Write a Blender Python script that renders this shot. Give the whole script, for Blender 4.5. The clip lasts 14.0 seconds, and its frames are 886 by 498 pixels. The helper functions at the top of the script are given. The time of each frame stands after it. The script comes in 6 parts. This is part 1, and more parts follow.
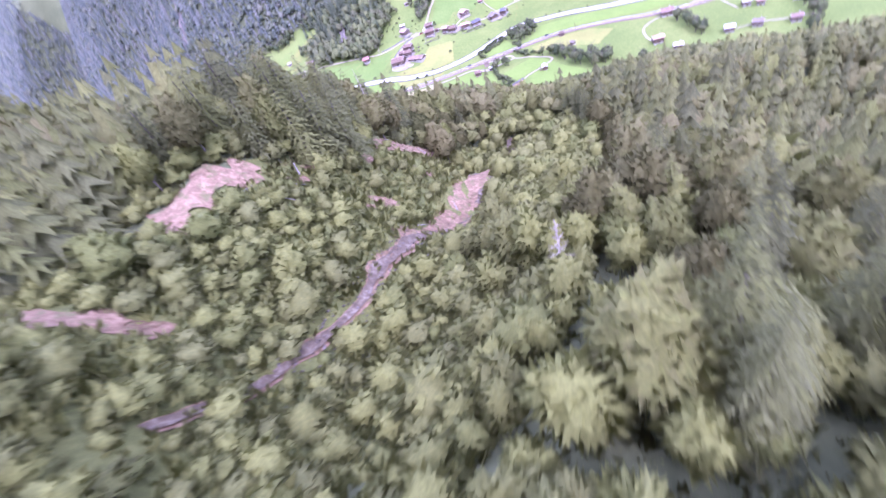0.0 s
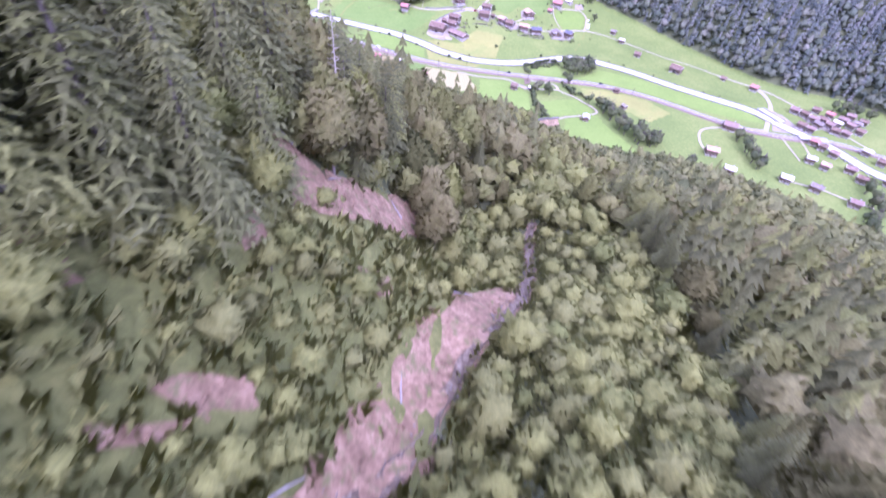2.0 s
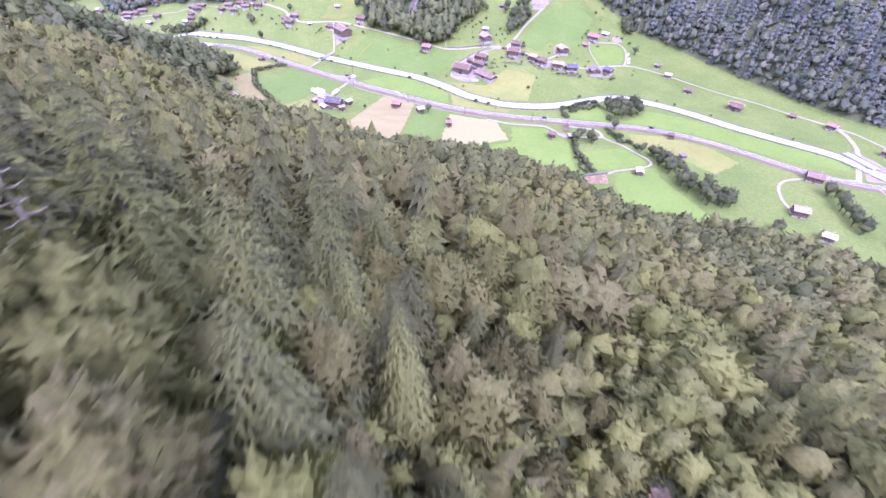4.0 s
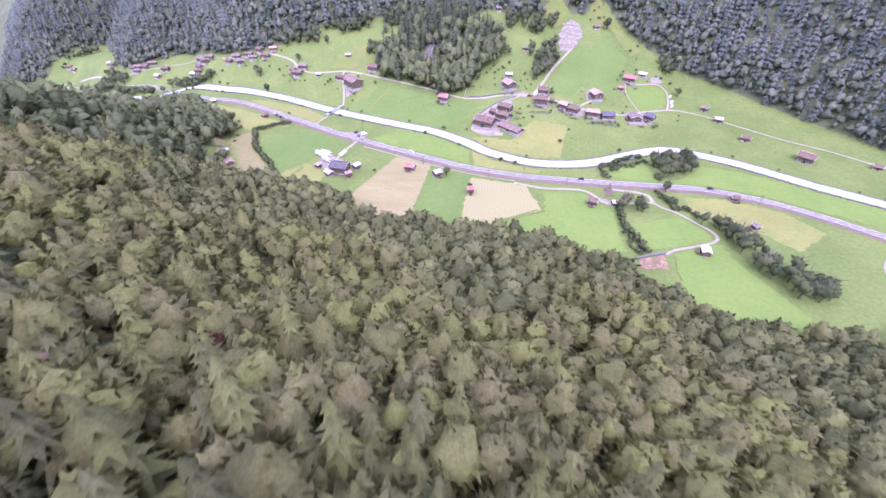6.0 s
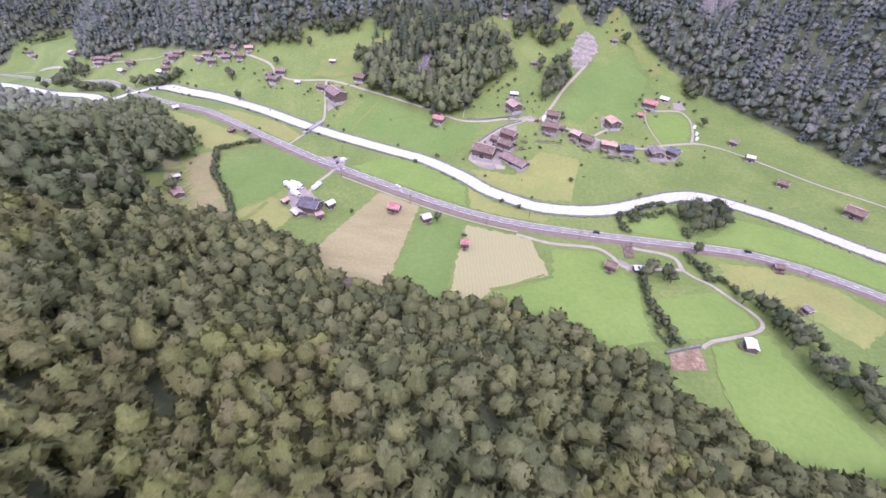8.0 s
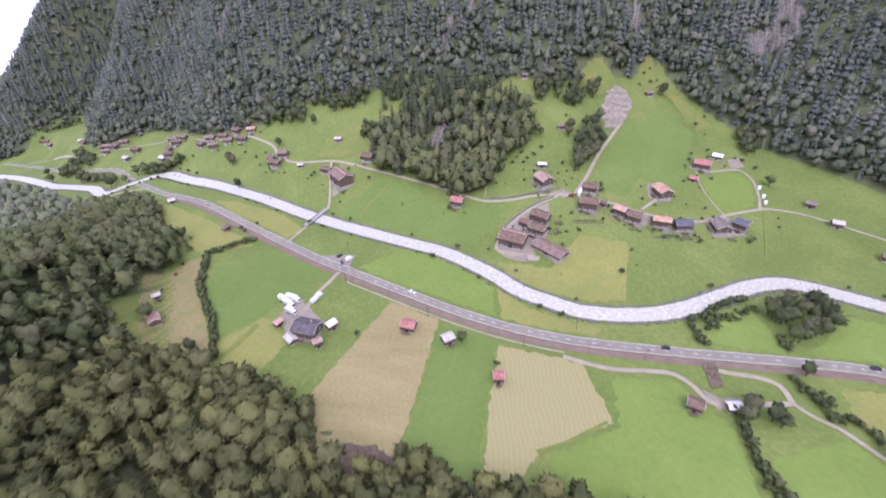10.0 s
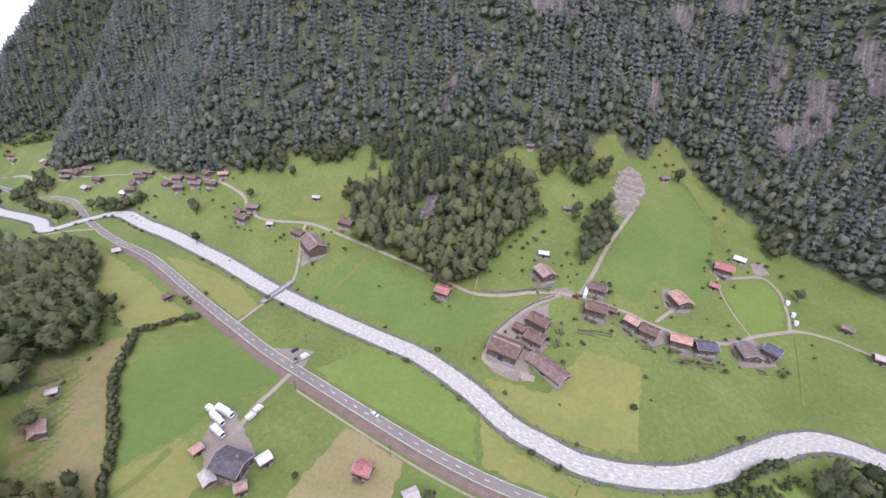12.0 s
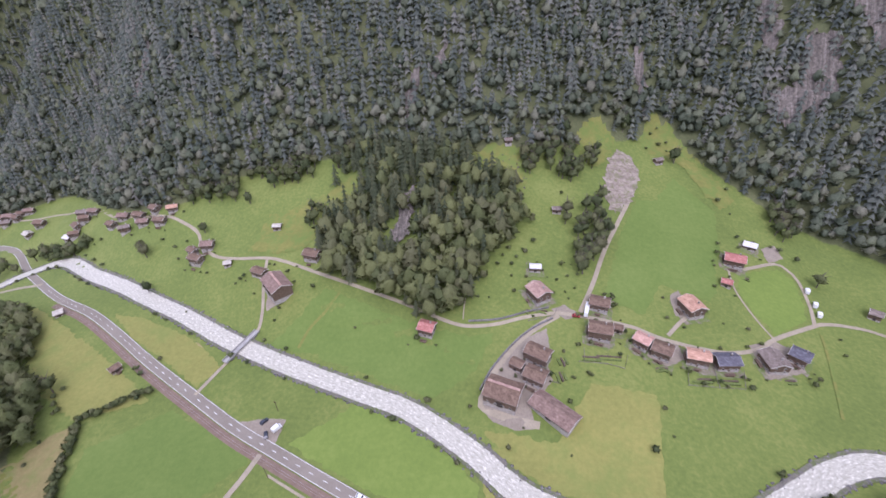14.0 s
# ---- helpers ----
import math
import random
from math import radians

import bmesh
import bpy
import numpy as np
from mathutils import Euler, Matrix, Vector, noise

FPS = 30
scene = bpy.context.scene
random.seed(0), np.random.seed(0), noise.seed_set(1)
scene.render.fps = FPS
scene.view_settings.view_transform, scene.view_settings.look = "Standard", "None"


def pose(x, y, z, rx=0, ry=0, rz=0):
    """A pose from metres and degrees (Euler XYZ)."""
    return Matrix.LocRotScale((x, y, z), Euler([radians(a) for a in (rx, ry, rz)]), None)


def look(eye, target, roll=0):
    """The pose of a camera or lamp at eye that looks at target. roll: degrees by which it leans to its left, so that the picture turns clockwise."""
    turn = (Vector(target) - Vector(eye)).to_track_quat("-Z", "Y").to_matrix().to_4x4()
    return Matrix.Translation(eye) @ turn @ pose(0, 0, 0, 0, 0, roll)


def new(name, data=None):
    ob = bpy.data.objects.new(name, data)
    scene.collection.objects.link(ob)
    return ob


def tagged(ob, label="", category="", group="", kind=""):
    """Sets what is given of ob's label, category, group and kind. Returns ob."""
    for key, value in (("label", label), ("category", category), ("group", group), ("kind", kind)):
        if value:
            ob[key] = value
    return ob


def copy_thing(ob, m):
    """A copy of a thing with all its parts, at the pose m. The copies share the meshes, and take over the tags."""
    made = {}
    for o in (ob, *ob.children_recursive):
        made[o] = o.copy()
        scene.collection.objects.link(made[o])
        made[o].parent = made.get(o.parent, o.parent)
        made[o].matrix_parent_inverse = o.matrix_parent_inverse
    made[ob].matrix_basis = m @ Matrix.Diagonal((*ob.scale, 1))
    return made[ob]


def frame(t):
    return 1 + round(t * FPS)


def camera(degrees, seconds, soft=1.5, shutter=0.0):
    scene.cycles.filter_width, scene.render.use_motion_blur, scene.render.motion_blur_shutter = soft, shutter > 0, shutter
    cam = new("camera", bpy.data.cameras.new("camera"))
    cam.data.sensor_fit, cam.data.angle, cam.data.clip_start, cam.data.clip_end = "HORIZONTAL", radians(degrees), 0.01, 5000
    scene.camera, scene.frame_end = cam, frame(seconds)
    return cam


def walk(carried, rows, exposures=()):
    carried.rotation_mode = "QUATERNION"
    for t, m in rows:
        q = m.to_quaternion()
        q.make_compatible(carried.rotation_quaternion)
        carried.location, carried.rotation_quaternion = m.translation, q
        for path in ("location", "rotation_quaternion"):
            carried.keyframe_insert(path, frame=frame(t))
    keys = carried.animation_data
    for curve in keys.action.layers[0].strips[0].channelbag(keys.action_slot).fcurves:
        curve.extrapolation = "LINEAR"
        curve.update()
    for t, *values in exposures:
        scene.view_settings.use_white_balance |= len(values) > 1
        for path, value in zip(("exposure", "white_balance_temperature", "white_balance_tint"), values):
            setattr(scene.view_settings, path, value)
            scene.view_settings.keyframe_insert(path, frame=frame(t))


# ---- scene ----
cam = camera(89.68, 14.0, soft=1.5, shutter=0.4)
PATH = [
    (0, 66.60, -656.26, 198.74, 46.620, 18.409, -6.478),
    (0.5, 65.80, -637.95, 193.12, 48.171, 4.728, -0.228),
    (1, 64.54, -619.82, 187.60, 49.461, 0.434, 2.544),
    (1.5, 62.73, -602.02, 182.52, 43.489, -3.533, 5.532),
    (2, 60.93, -584.35, 178.39, 45.619, -5.111, 6.632),
    (2.5, 58.67, -566.97, 175.28, 53.834, -4.115, 8.001),
    (3, 55.83, -550.43, 172.81, 52.580, -3.013, 8.027),
    (3.5, 52.75, -534.34, 171.00, 48.565, -3.084, 8.333),
    (4, 49.67, -518.16, 169.75, 48.390, -2.722, 8.442),
    (4.2, 48.50, -511.60, 169.37, 50.493, -3.203, 9.389),
    (6.3, 37.88, -439.34, 168.78, 51.495, 0.890, 10.232),
    (6.5, 36.99, -432.52, 168.82, 51.701, 1.559, 10.289),
    (7, 34.84, -415.56, 168.97, 52.762, -2.841, 10.519),
    (7.2, 33.94, -408.76, 169.04, 52.316, -2.611, 10.825),
    (9.3, 23.11, -337.97, 170.55, 49.154, -3.191, 10.991),
    (9.5, 21.94, -331.05, 170.83, 50.327, -3.124, 11.404),
    (10, 18.98, -313.68, 171.65, 55.114, 1.805, 11.526),
    (10.5, 16.27, -297.00, 172.76, 58.615, -4.012, 12.356),
    (11, 13.72, -281.63, 174.18, 55.112, -1.970, 13.051),
    (11.5, 11.64, -267.50, 175.95, 56.611, -1.327, 13.594),
    (12, 10.15, -254.67, 177.98, 59.331, -3.179, 13.226),
    (12.5, 9.17, -242.92, 180.03, 59.679, 0.008, 13.163),
    (13, 8.78, -231.78, 181.90, 56.154, -1.147, 13.107),
    (13.5, 8.87, -220.94, 183.60, 55.150, -0.025, 9.900),
    (14, 9.00, -210.27, 185.23, 56.355, 1.733, 8.838),
]
walk(cam, [(t, pose(x, y, z, rx, ry, rz)) for t, x, y, z, rx, ry, rz in PATH],
     [(0, 2.17, 4980, 58), (1, 2.12, 4880, 60), (2, 1.98, 4990, 58), (3, 1.92, 5010, 57), (4, 1.91, 5120, 55), (7, 1.5, 5300, 49), (9.5, 1.07, 5640, 36), (14, 0.78, 5800, 31)])

# ---- sky and light: a bright overcast day ----
world = bpy.data.worlds.new("sky")
scene.world = world
world.use_nodes = True
wn, wl = world.node_tree.nodes, world.node_tree.links
sky = wn.new("ShaderNodeTexSky")
sky.sky_type, sky.sun_disc = "NISHITA", False
sky.sun_elevation, sky.sun_rotation = radians(52), radians(200)
sky.air_density, sky.dust_density, sky.ozone_density, sky.altitude = 1.0, 4.0, 1.0, 700
soft = wn.new("ShaderNodeMix")
soft.data_type = "RGBA"
soft.inputs["Factor"].default_value = 0.72
soft.inputs["B"].default_value = (7.4, 7.9, 8.6, 1)
wl.new(sky.outputs["Color"], soft.inputs["A"])
wl.new(soft.outputs["Result"], wn["Background"].inputs["Color"])
wn["Background"].inputs["Strength"].default_value = 0.125
sun = new("sun", bpy.data.lights.new("sun", "SUN"))
sun.data.energy, sun.data.angle, sun.data.color = 1.0, radians(30), (1.0, 0.96, 0.9)
sun.matrix_world = look((0, 0, 0), (-0.25, 0.55, -0.8))


# ---- materials ----
def material(name, rough=0.9, metal=0.0, spec=0.3):
    m = bpy.data.materials.new(name)
    m.use_nodes = True
    b = m.node_tree.nodes["Principled BSDF"]
    b.inputs["Roughness"].default_value, b.inputs["Metallic"].default_value = rough, metal
    b.inputs["Specular IOR Level"].default_value = spec
    return m, m.node_tree.nodes, m.node_tree.links, b


def ramp_node(n, stops):
    r = n.new("ShaderNodeValToRGB")
    while len(r.color_ramp.elements) < len(stops):
        r.color_ramp.elements.new(0.5)
    for e, (p, c) in zip(r.color_ramp.elements, stops):
        e.position, e.color = p, (*c, 1)
    return r


def noise_node(n, l, scale, detail=6, rough=0.6, stretch=None):
    t = n.new("ShaderNodeTexNoise")
    t.inputs["Scale"].default_value, t.inputs["Detail"].default_value, t.inputs["Roughness"].default_value = scale, detail, rough
    g = n.new("ShaderNodeNewGeometry")
    if stretch:
        m = n.new("ShaderNodeMapping")
        m.inputs["Scale"].default_value, m.inputs["Rotation"].default_value = stretch[0], (0, 0, radians(stretch[1]))
        l.new(g.outputs["Position"], m.inputs["Vector"])
        l.new(m.outputs["Vector"], t.inputs["Vector"])
    else:
        l.new(g.outputs["Position"], t.inputs["Vector"])
    return t


def mix_node(n, l, factor, a, b, blend="MIX"):
    m = n.new("ShaderNodeMix")
    m.data_type, m.blend_type = "RGBA", blend
    for key, v in (("Factor", factor), ("A", a), ("B", b)):
        if isinstance(v, (int, float)):
            m.inputs[key].default_value = v
        elif isinstance(v, tuple):
            m.inputs[key].default_value = (*v, 1)
        else:
            l.new(v, m.inputs[key])
    return m.outputs["Result"]


def mottled(name, dark, mid, light, large=0.02, fine=0.9, bump=0.3, rough=0.9, metal=0.0, spec=0.25, stretch=None, depth=0.3):
    """A surface with broad patches and a fine grain, in world metres."""
    m, n, l, b = material(name, rough, metal, spec)
    broad, grain = noise_node(n, l, large, 5, 0.6, stretch), noise_node(n, l, fine, 8, 0.7)
    add = n.new("ShaderNodeMath")
    add.operation = "MULTIPLY_ADD"
    add.inputs[1].default_value = 0.55
    l.new(grain.outputs["Fac"], add.inputs[0])
    half = n.new("ShaderNodeMath")
    half.operation, half.inputs[1].default_value = "MULTIPLY", 0.45
    l.new(broad.outputs["Fac"], half.inputs[0])
    l.new(half.outputs[0], add.inputs[2])
    r = ramp_node(n, [(0.32, dark), (0.5, mid), (0.68, light)])
    l.new(add.outputs[0], r.inputs["Fac"])
    l.new(r.outputs["Color"], b.inputs["Base Color"])
    if bump:
        u = n.new("ShaderNodeBump")
        u.inputs["Strength"].default_value, u.inputs["Distance"].default_value = bump, depth
        l.new(grain.outputs["Fac"], u.inputs["Height"])
        l.new(u.outputs["Normal"], b.inputs["Normal"])
    return m


def foliage(name, tones, grain=1.7):
    """Leaves: each tree has its own tone, each spray a slight one, and light shines through; grain is the size of the sprigs, per metre."""
    m, n, l, b = material(name, 0.75, 0, 0.2)
    a = n.new("ShaderNodeAttribute")
    a.attribute_name = "tint"
    g = n.new("ShaderNodeNewGeometry")
    o = n.new("ShaderNodeObjectInfo")
    s = n.new("ShaderNodeMath")
    s.operation, s.inputs[1].default_value = "MULTIPLY_ADD", 0.16
    l.new(g.outputs["Random Per Island"], s.inputs[0])
    l.new(a.outputs["Fac"], s.inputs[2])
    s2 = n.new("ShaderNodeMath")
    s2.operation, s2.inputs[1].default_value = "MULTIPLY_ADD", 0.4
    l.new(o.outputs["Random"], s2.inputs[0])
    l.new(s.outputs[0], s2.inputs[2])
    r = ramp_node(n, [(k / (len(tones) - 1), c) for k, c in enumerate(tones)])
    l.new(s2.outputs[0], r.inputs["Fac"])
    big, leaf = noise_node(n, l, 0.02, 3), noise_node(n, l, grain, 6, 0.72)
    col = mix_node(n, l, big.outputs["Fac"], r.outputs["Color"], (0.76, 0.8, 0.72), "MULTIPLY")
    shade = ramp_node(n, [(0.3, (0.6, 0.6, 0.58)), (0.66, (1.3, 1.28, 1.2))])
    l.new(leaf.outputs["Fac"], shade.inputs["Fac"])
    col = mix_node(n, l, 1.0, col, shade.outputs["Color"], "MULTIPLY")
    l.new(col, b.inputs["Base Color"])
    u = n.new("ShaderNodeBump")
    u.inputs["Strength"].default_value, u.inputs["Distance"].default_value = 0.55, 0.8 / grain
    l.new(leaf.outputs["Fac"], u.inputs["Height"])
    l.new(u.outputs["Normal"], b.inputs["Normal"])
    through_leaf = n.new("ShaderNodeBsdfTranslucent")
    l.new(col, through_leaf.inputs["Color"])
    both = n.new("ShaderNodeMixShader")
    both.inputs["Fac"].default_value = 0.38
    l.new(b.outputs["BSDF"], both.inputs[1])
    l.new(through_leaf.outputs["BSDF"], both.inputs[2])
    l.new(both.outputs["Shader"], n["Material Output"].inputs["Surface"])
    return m


LAND = mottled("meadow_and_forest_floor", (0.095, 0.132, 0.032), (0.145, 0.187, 0.045), (0.224, 0.243, 0.071), 0.02, 0.45, 0.35)
ln, ll = LAND.node_tree.nodes, LAND.node_tree.links
grass_ramp = next(q for q in ln if q.bl_idname == "ShaderNodeValToRGB")
floor_ramp = ramp_node(ln, [(0.32, (0.068, 0.08, 0.036)), (0.5, (0.11, 0.122, 0.056)), (0.68, (0.165, 0.17, 0.08))])
ll.new(grass_ramp.inputs["Fac"].links[0].from_socket, floor_ramp.inputs["Fac"])
wooded = ln.new("ShaderNodeAttribute")
wooded.attribute_name = "wooded"
edge, wander = ramp_node(ln, [(0.47, (0, 0, 0)), (0.53, (1, 1, 1))]), noise_node(ln, ll, 0.15, 4)
ll.new(mix_node(ln, ll, 0.25, wooded.outputs["Color"], wander.outputs["Color"]), edge.inputs["Fac"])
ll.new(mix_node(ln, ll, edge.outputs["Color"], grass_ramp.outputs["Color"], floor_ramp.outputs["Color"]), ln["Principled BSDF"].inputs["Base Color"])
BROAD = ((0.092, 0.097, 0.039), (0.148, 0.150, 0.056), (0.190, 0.173, 0.073), (0.218, 0.225, 0.075), (0.246, 0.219, 0.103), (0.279, 0.283, 0.094))
NEEDLE = ((0.075, 0.090, 0.043), (0.135, 0.139, 0.060), (0.172, 0.173, 0.084), (0.208, 0.216, 0.076), (0.212, 0.214, 0.103), (0.297, 0.298, 0.111))
SAPLING = ((0.157, 0.167, 0.058), (0.207, 0.225, 0.074), (0.275, 0.275, 0.095), (0.253, 0.251, 0.101), (0.316, 0.318, 0.109), (0.318, 0.318, 0.110))
BROADLEAF = foliage("broad_leaves", BROAD)
CLOSE_LEAF = foliage("broad_leaves_close", BROAD, 2.6)
SAPLING_LEAF = foliage("sapling_leaves", SAPLING, 2.8)
VALLEY_GREEN = foliage("valley_leaves", ((0.068, 0.091, 0.045), (0.103, 0.129, 0.062), (0.139, 0.161, 0.078), (0.169, 0.195, 0.086), (0.194, 0.195, 0.113), (0.223, 0.241, 0.108)))
LOWER_LEAF = foliage("lower_slope_leaves", ((0.086, 0.099, 0.044), (0.133, 0.148, 0.065), (0.175, 0.180, 0.079), (0.219, 0.227, 0.091), (0.233, 0.227, 0.107), (0.290, 0.287, 0.112)))
# aerial haze is mixed into these tones, hence paler and bluer than near leaves
HAZED_LEAF = foliage("broad_leaves_hazed", ((0.089, 0.111, 0.084), (0.140, 0.168, 0.122), (0.177, 0.198, 0.146), (0.223, 0.244, 0.168), (0.268, 0.261, 0.215), (0.284, 0.311, 0.189)))
NEEDLES = foliage("spruce_needles", NEEDLE, 2.2)
WOOD_NEEDLES = foliage("wood_spruce_needles", ((0.076, 0.099, 0.064), (0.120, 0.143, 0.087), (0.166, 0.179, 0.111), (0.200, 0.225, 0.124)))
# needles lifted and blued by colour, in place of haze over the mountain
HAZED_NEEDLES = foliage("spruce_needles_hazed", ((0.091, 0.114, 0.114), (0.138, 0.163, 0.153), (0.179, 0.200, 0.187), (0.230, 0.250, 0.220), (0.288, 0.276, 0.268), (0.299, 0.318, 0.233)))
ASPHALT = mottled("asphalt", (0.187, 0.158, 0.129), (0.232, 0.203, 0.165), (0.278, 0.248, 0.203), 0.05, 1.5, 0.1, 0.85)


# ---- the lie of the land ----
def table(x, rows):
    """Piecewise-linear reading of a short table of (x, y), rounded off over 40 m."""
    xs, ys = [r[0] for r in rows], [r[1] for r in rows]
    return sum(np.interp(x + o, xs, ys) for o in (-24, -12, 0, 12, 24)) / 5


def soft_max(a, b, k):
    return 0.5 * (a + b + np.sqrt((a - b) ** 2 + k * k)) - 0.5 * k * 0.6


# where the wooded near slope meets the fields, and where the far mountain's forest begins
NEAR_FOOT = [(-1152, 90), (-800, 100), (-648, 72), (-520, 22), (-455, 2), (-400, -26), (-350, -36), (-302, -54), (-272, -65), (-243, -95),
             (-208, -105), (-195, -134), (-186, -184), (-130, -198), (-69, -202), (-26, -224), (83, -230), (130, -270), (155, -290), (216, -276), (288, -317), (340, -345), (504, -420), (1080, -600)]
FAR_FOOT = [(-1300, 40), (-1080, 90), (-860, 150), (-780, 168), (-752, 190), (-728, 220), (-706, 300), (-684, 300), (-650, 230), (-556, 146), (-522, 108), (-496, 104), (-468, 124), (-442, 140), (-380, 107), (-336, 76), (-277, 61), (-240, 60), (-204, 81), (-110, 92), (0, 102), (72, 124), (120, 148), (168, 114),
            (187, 81), (222, 76), (250, 52), (276, 26), (306, -6), (334, -46), (358, -76), (378, -94), (412, -102), (446, -100), (480, -150), (540, -195), (1080, -400)]


# humps and hollows of the near slope: rows from the top of the slope down, columns from west to east, in metres
RELIEF = ((0, 0, -19, -4, 3, 1),
          (0, 0, -10, 5, -7, 9),
          (0, 0, -8, -6, 5, 8),
          (0, 0, -5, 8, -4, 0),
          (1, 1, -11, -14, -1, 5),
          (11, -3, -1, 9, -9, 7),
          (3, -11, -10, -2, -8, -21))
KNOLLS = ((34, -622, 20, -12), (30, -592, 18, -4), (46, -566, 18, -7), (64, -534, 18, 4), (80, -500, 20, -7), (16, -580, 18, 4), (48, -522, 18, -2), (122, -318, 24, -10), (150, -300, 24, 11), (90, -312, 20, 12), (-60, -240, 24, -10), (-175, -205, 26, -2), (75, -590, 22, 1), (10, -490, 24, 12), (25, -545, 22, 2), (-4, -528, 34, 9), (-40, -480, 46, 6))


def height(x, y):
    """The lie of the land: near slope with its gully, flat valley floor, fan and mountain wall beyond the river."""
    x, y = np.asarray(x, float), np.asarray(y, float)
    d = table(x, NEAR_FOOT) - y
    u = np.clip(x, -144, 187)
    near = 0.475 * d - 0.10 * np.clip(d - 166, 0, None)
    near = near - 0.16 * (u - 43) * np.clip(d / 252, 0, 1.2) + 0.4 * np.clip(61 - x, 0, 43) * np.clip((d - 230) / 50, 0, 1)
    gully = 66 + 0.16 * np.clip(y + 518, -144, 216)
    near = near - 11 * np.exp(-((x - gully) / 14.4) ** 2) * np.clip((d - 202) / 50, 0, 1)
    near = near + 13 * np.exp(-((x - 7) / 40) ** 2 - ((y + 382) / 36) ** 2) - 10 * np.exp(-((x + 43) / 36) ** 2 - ((y + 338) / 36) ** 2)
    near = near + 7 * np.exp(-((x - 101) / 29) ** 2 - ((y + 306) / 29) ** 2)
    hump = sum(c * np.exp(-((x - cx) / 42) ** 2 - ((y - cy) / 42) ** 2) for row, cy in zip(RELIEF, (-600, -545, -490, -430, -370, -310, -260)) for c, cx in zip(row, (-150, -90, -30, 30, 90, 150)))
    hump = hump + sum(c * np.exp(-((x - cx) ** 2 + (y - cy) ** 2) / r ** 2) for cx, cy, r, c in KNOLLS)
    near = near + hump * np.clip((d - 10) / 50, 0, 1) - 0.3 * np.clip(x - 105, 0, 150) * np.clip((-470 - y) / 80, 0, 1)
    near = np.minimum(near, 238 + 0.1 * d) * np.clip((x + 430) / 230, 0.2, 1)
    xa, ya = np.clip(x, -238, 216) / 100, np.clip(y, -216, 187) / 100 + 0.72
    fan = 8.3 + 0.94 * xa + 19.9 * ya - 4.99 * xa * xa - 4.56 * xa * ya + 4.51 * ya * ya
    e = y - table(x, FAR_FOOT)
    wall = 0.85 * np.clip(e, 0, None) + 0.35 * np.clip(e - 86, 0, None)
    wall = np.minimum(np.minimum(wall, 460 + 0.05 * e), np.clip(0.64 * (x + 915 + 1.25 * (y - 256)), 0, None))
    fan = soft_max(fan, 0, 7) * np.clip((y - table(x, RIVER_NORTH)) / 29, 0, 1) * np.clip((x + 480) / 240, 0.3, 1)
    far = fan + soft_max(wall, 0, 10) * np.clip((e + 43) / 29, 0, 1)
    far = np.minimum(far, 1100 + 0.05 * e)
    sink = -0.17 * soft_max(-235 - x, 0, 40)
    return sink + np.where(d > -18, soft_max(near, 0, 6) * np.clip((d + 18) / 18, 0, 1), 0) + far


RIVER_NORTH = [(-1080, 262), (-700, 180), (-560, 98), (-440, 62), (-370, 50), (-310, 22), (-270, -2), (-215, -16), (-132, -42), (-62, -63), (-33, -71), (-3, -86), (36, -108),
               (75, -112), (100, -105), (126, -90), (170, -70), (200, -79), (260, -112), (336, -138), (370, -140), (440, -165), (1080, -400)]


# ---- helpers for building ----
def mesh_object(name, verts, faces, mat, parent=None, label="", smooth=False):
    me = bpy.data.meshes.new(name)
    me.from_pydata([tuple(v) for v in verts], [], faces)
    me.update()
    ob = new(name, me)
    for m in mat if isinstance(mat, (list, tuple)) else [mat]:
        me.materials.append(m)
    if smooth:
        me.polygons.foreach_set("use_smooth", [True] * len(me.polygons))
    if parent:
        ob.parent = parent
    if label:
        tagged(ob, label)
    return ob


def triangles_object(name, verts, tris, mat, tint=None, normals=None):
    """A large mesh from arrays of vertices and triangles, with an optional tint per vertex."""
    me = bpy.data.meshes.new(name)
    me.vertices.add(len(verts))
    me.vertices.foreach_set("co", np.ascontiguousarray(verts, np.float32).ravel())
    me.loops.add(len(tris) * 3)
    me.loops.foreach_set("vertex_index", np.ascontiguousarray(tris, np.int32).ravel())
    me.polygons.add(len(tris))
    me.polygons.foreach_set("loop_start", np.arange(0, len(tris) * 3, 3, dtype=np.int32))
    me.update(calc_edges=True)
    if tint is not None:
        at = me.attributes.new("tint", "FLOAT", "POINT")
        at.data.foreach_set("value", np.ascontiguousarray(tint, np.float32))
    if normals is not None:
        at = me.attributes.new("custom_normal", "FLOAT_VECTOR", "POINT")
        at.data.foreach_set("vector", np.ascontiguousarray(normals, np.float32).ravel())
    me.materials.append(mat)
    return new(name, me)


def h(x, y):
    return float(height(x, y))


# ---- the ground: one sheet to the horizon ----
def spaced(lo, hi, inner_lo, inner_hi, step):
    inner = list(np.arange(inner_lo, inner_hi + 0.1, step))
    left, right, s, p = [], [], step, inner_lo
    while p > lo:
        s *= 1.12
        p -= s
        left.append(p)
    s, p = step, inner[-1]
    while p < hi:
        s *= 1.12
        p += s
        right.append(p)
    return np.array(left[::-1] + inner + right)


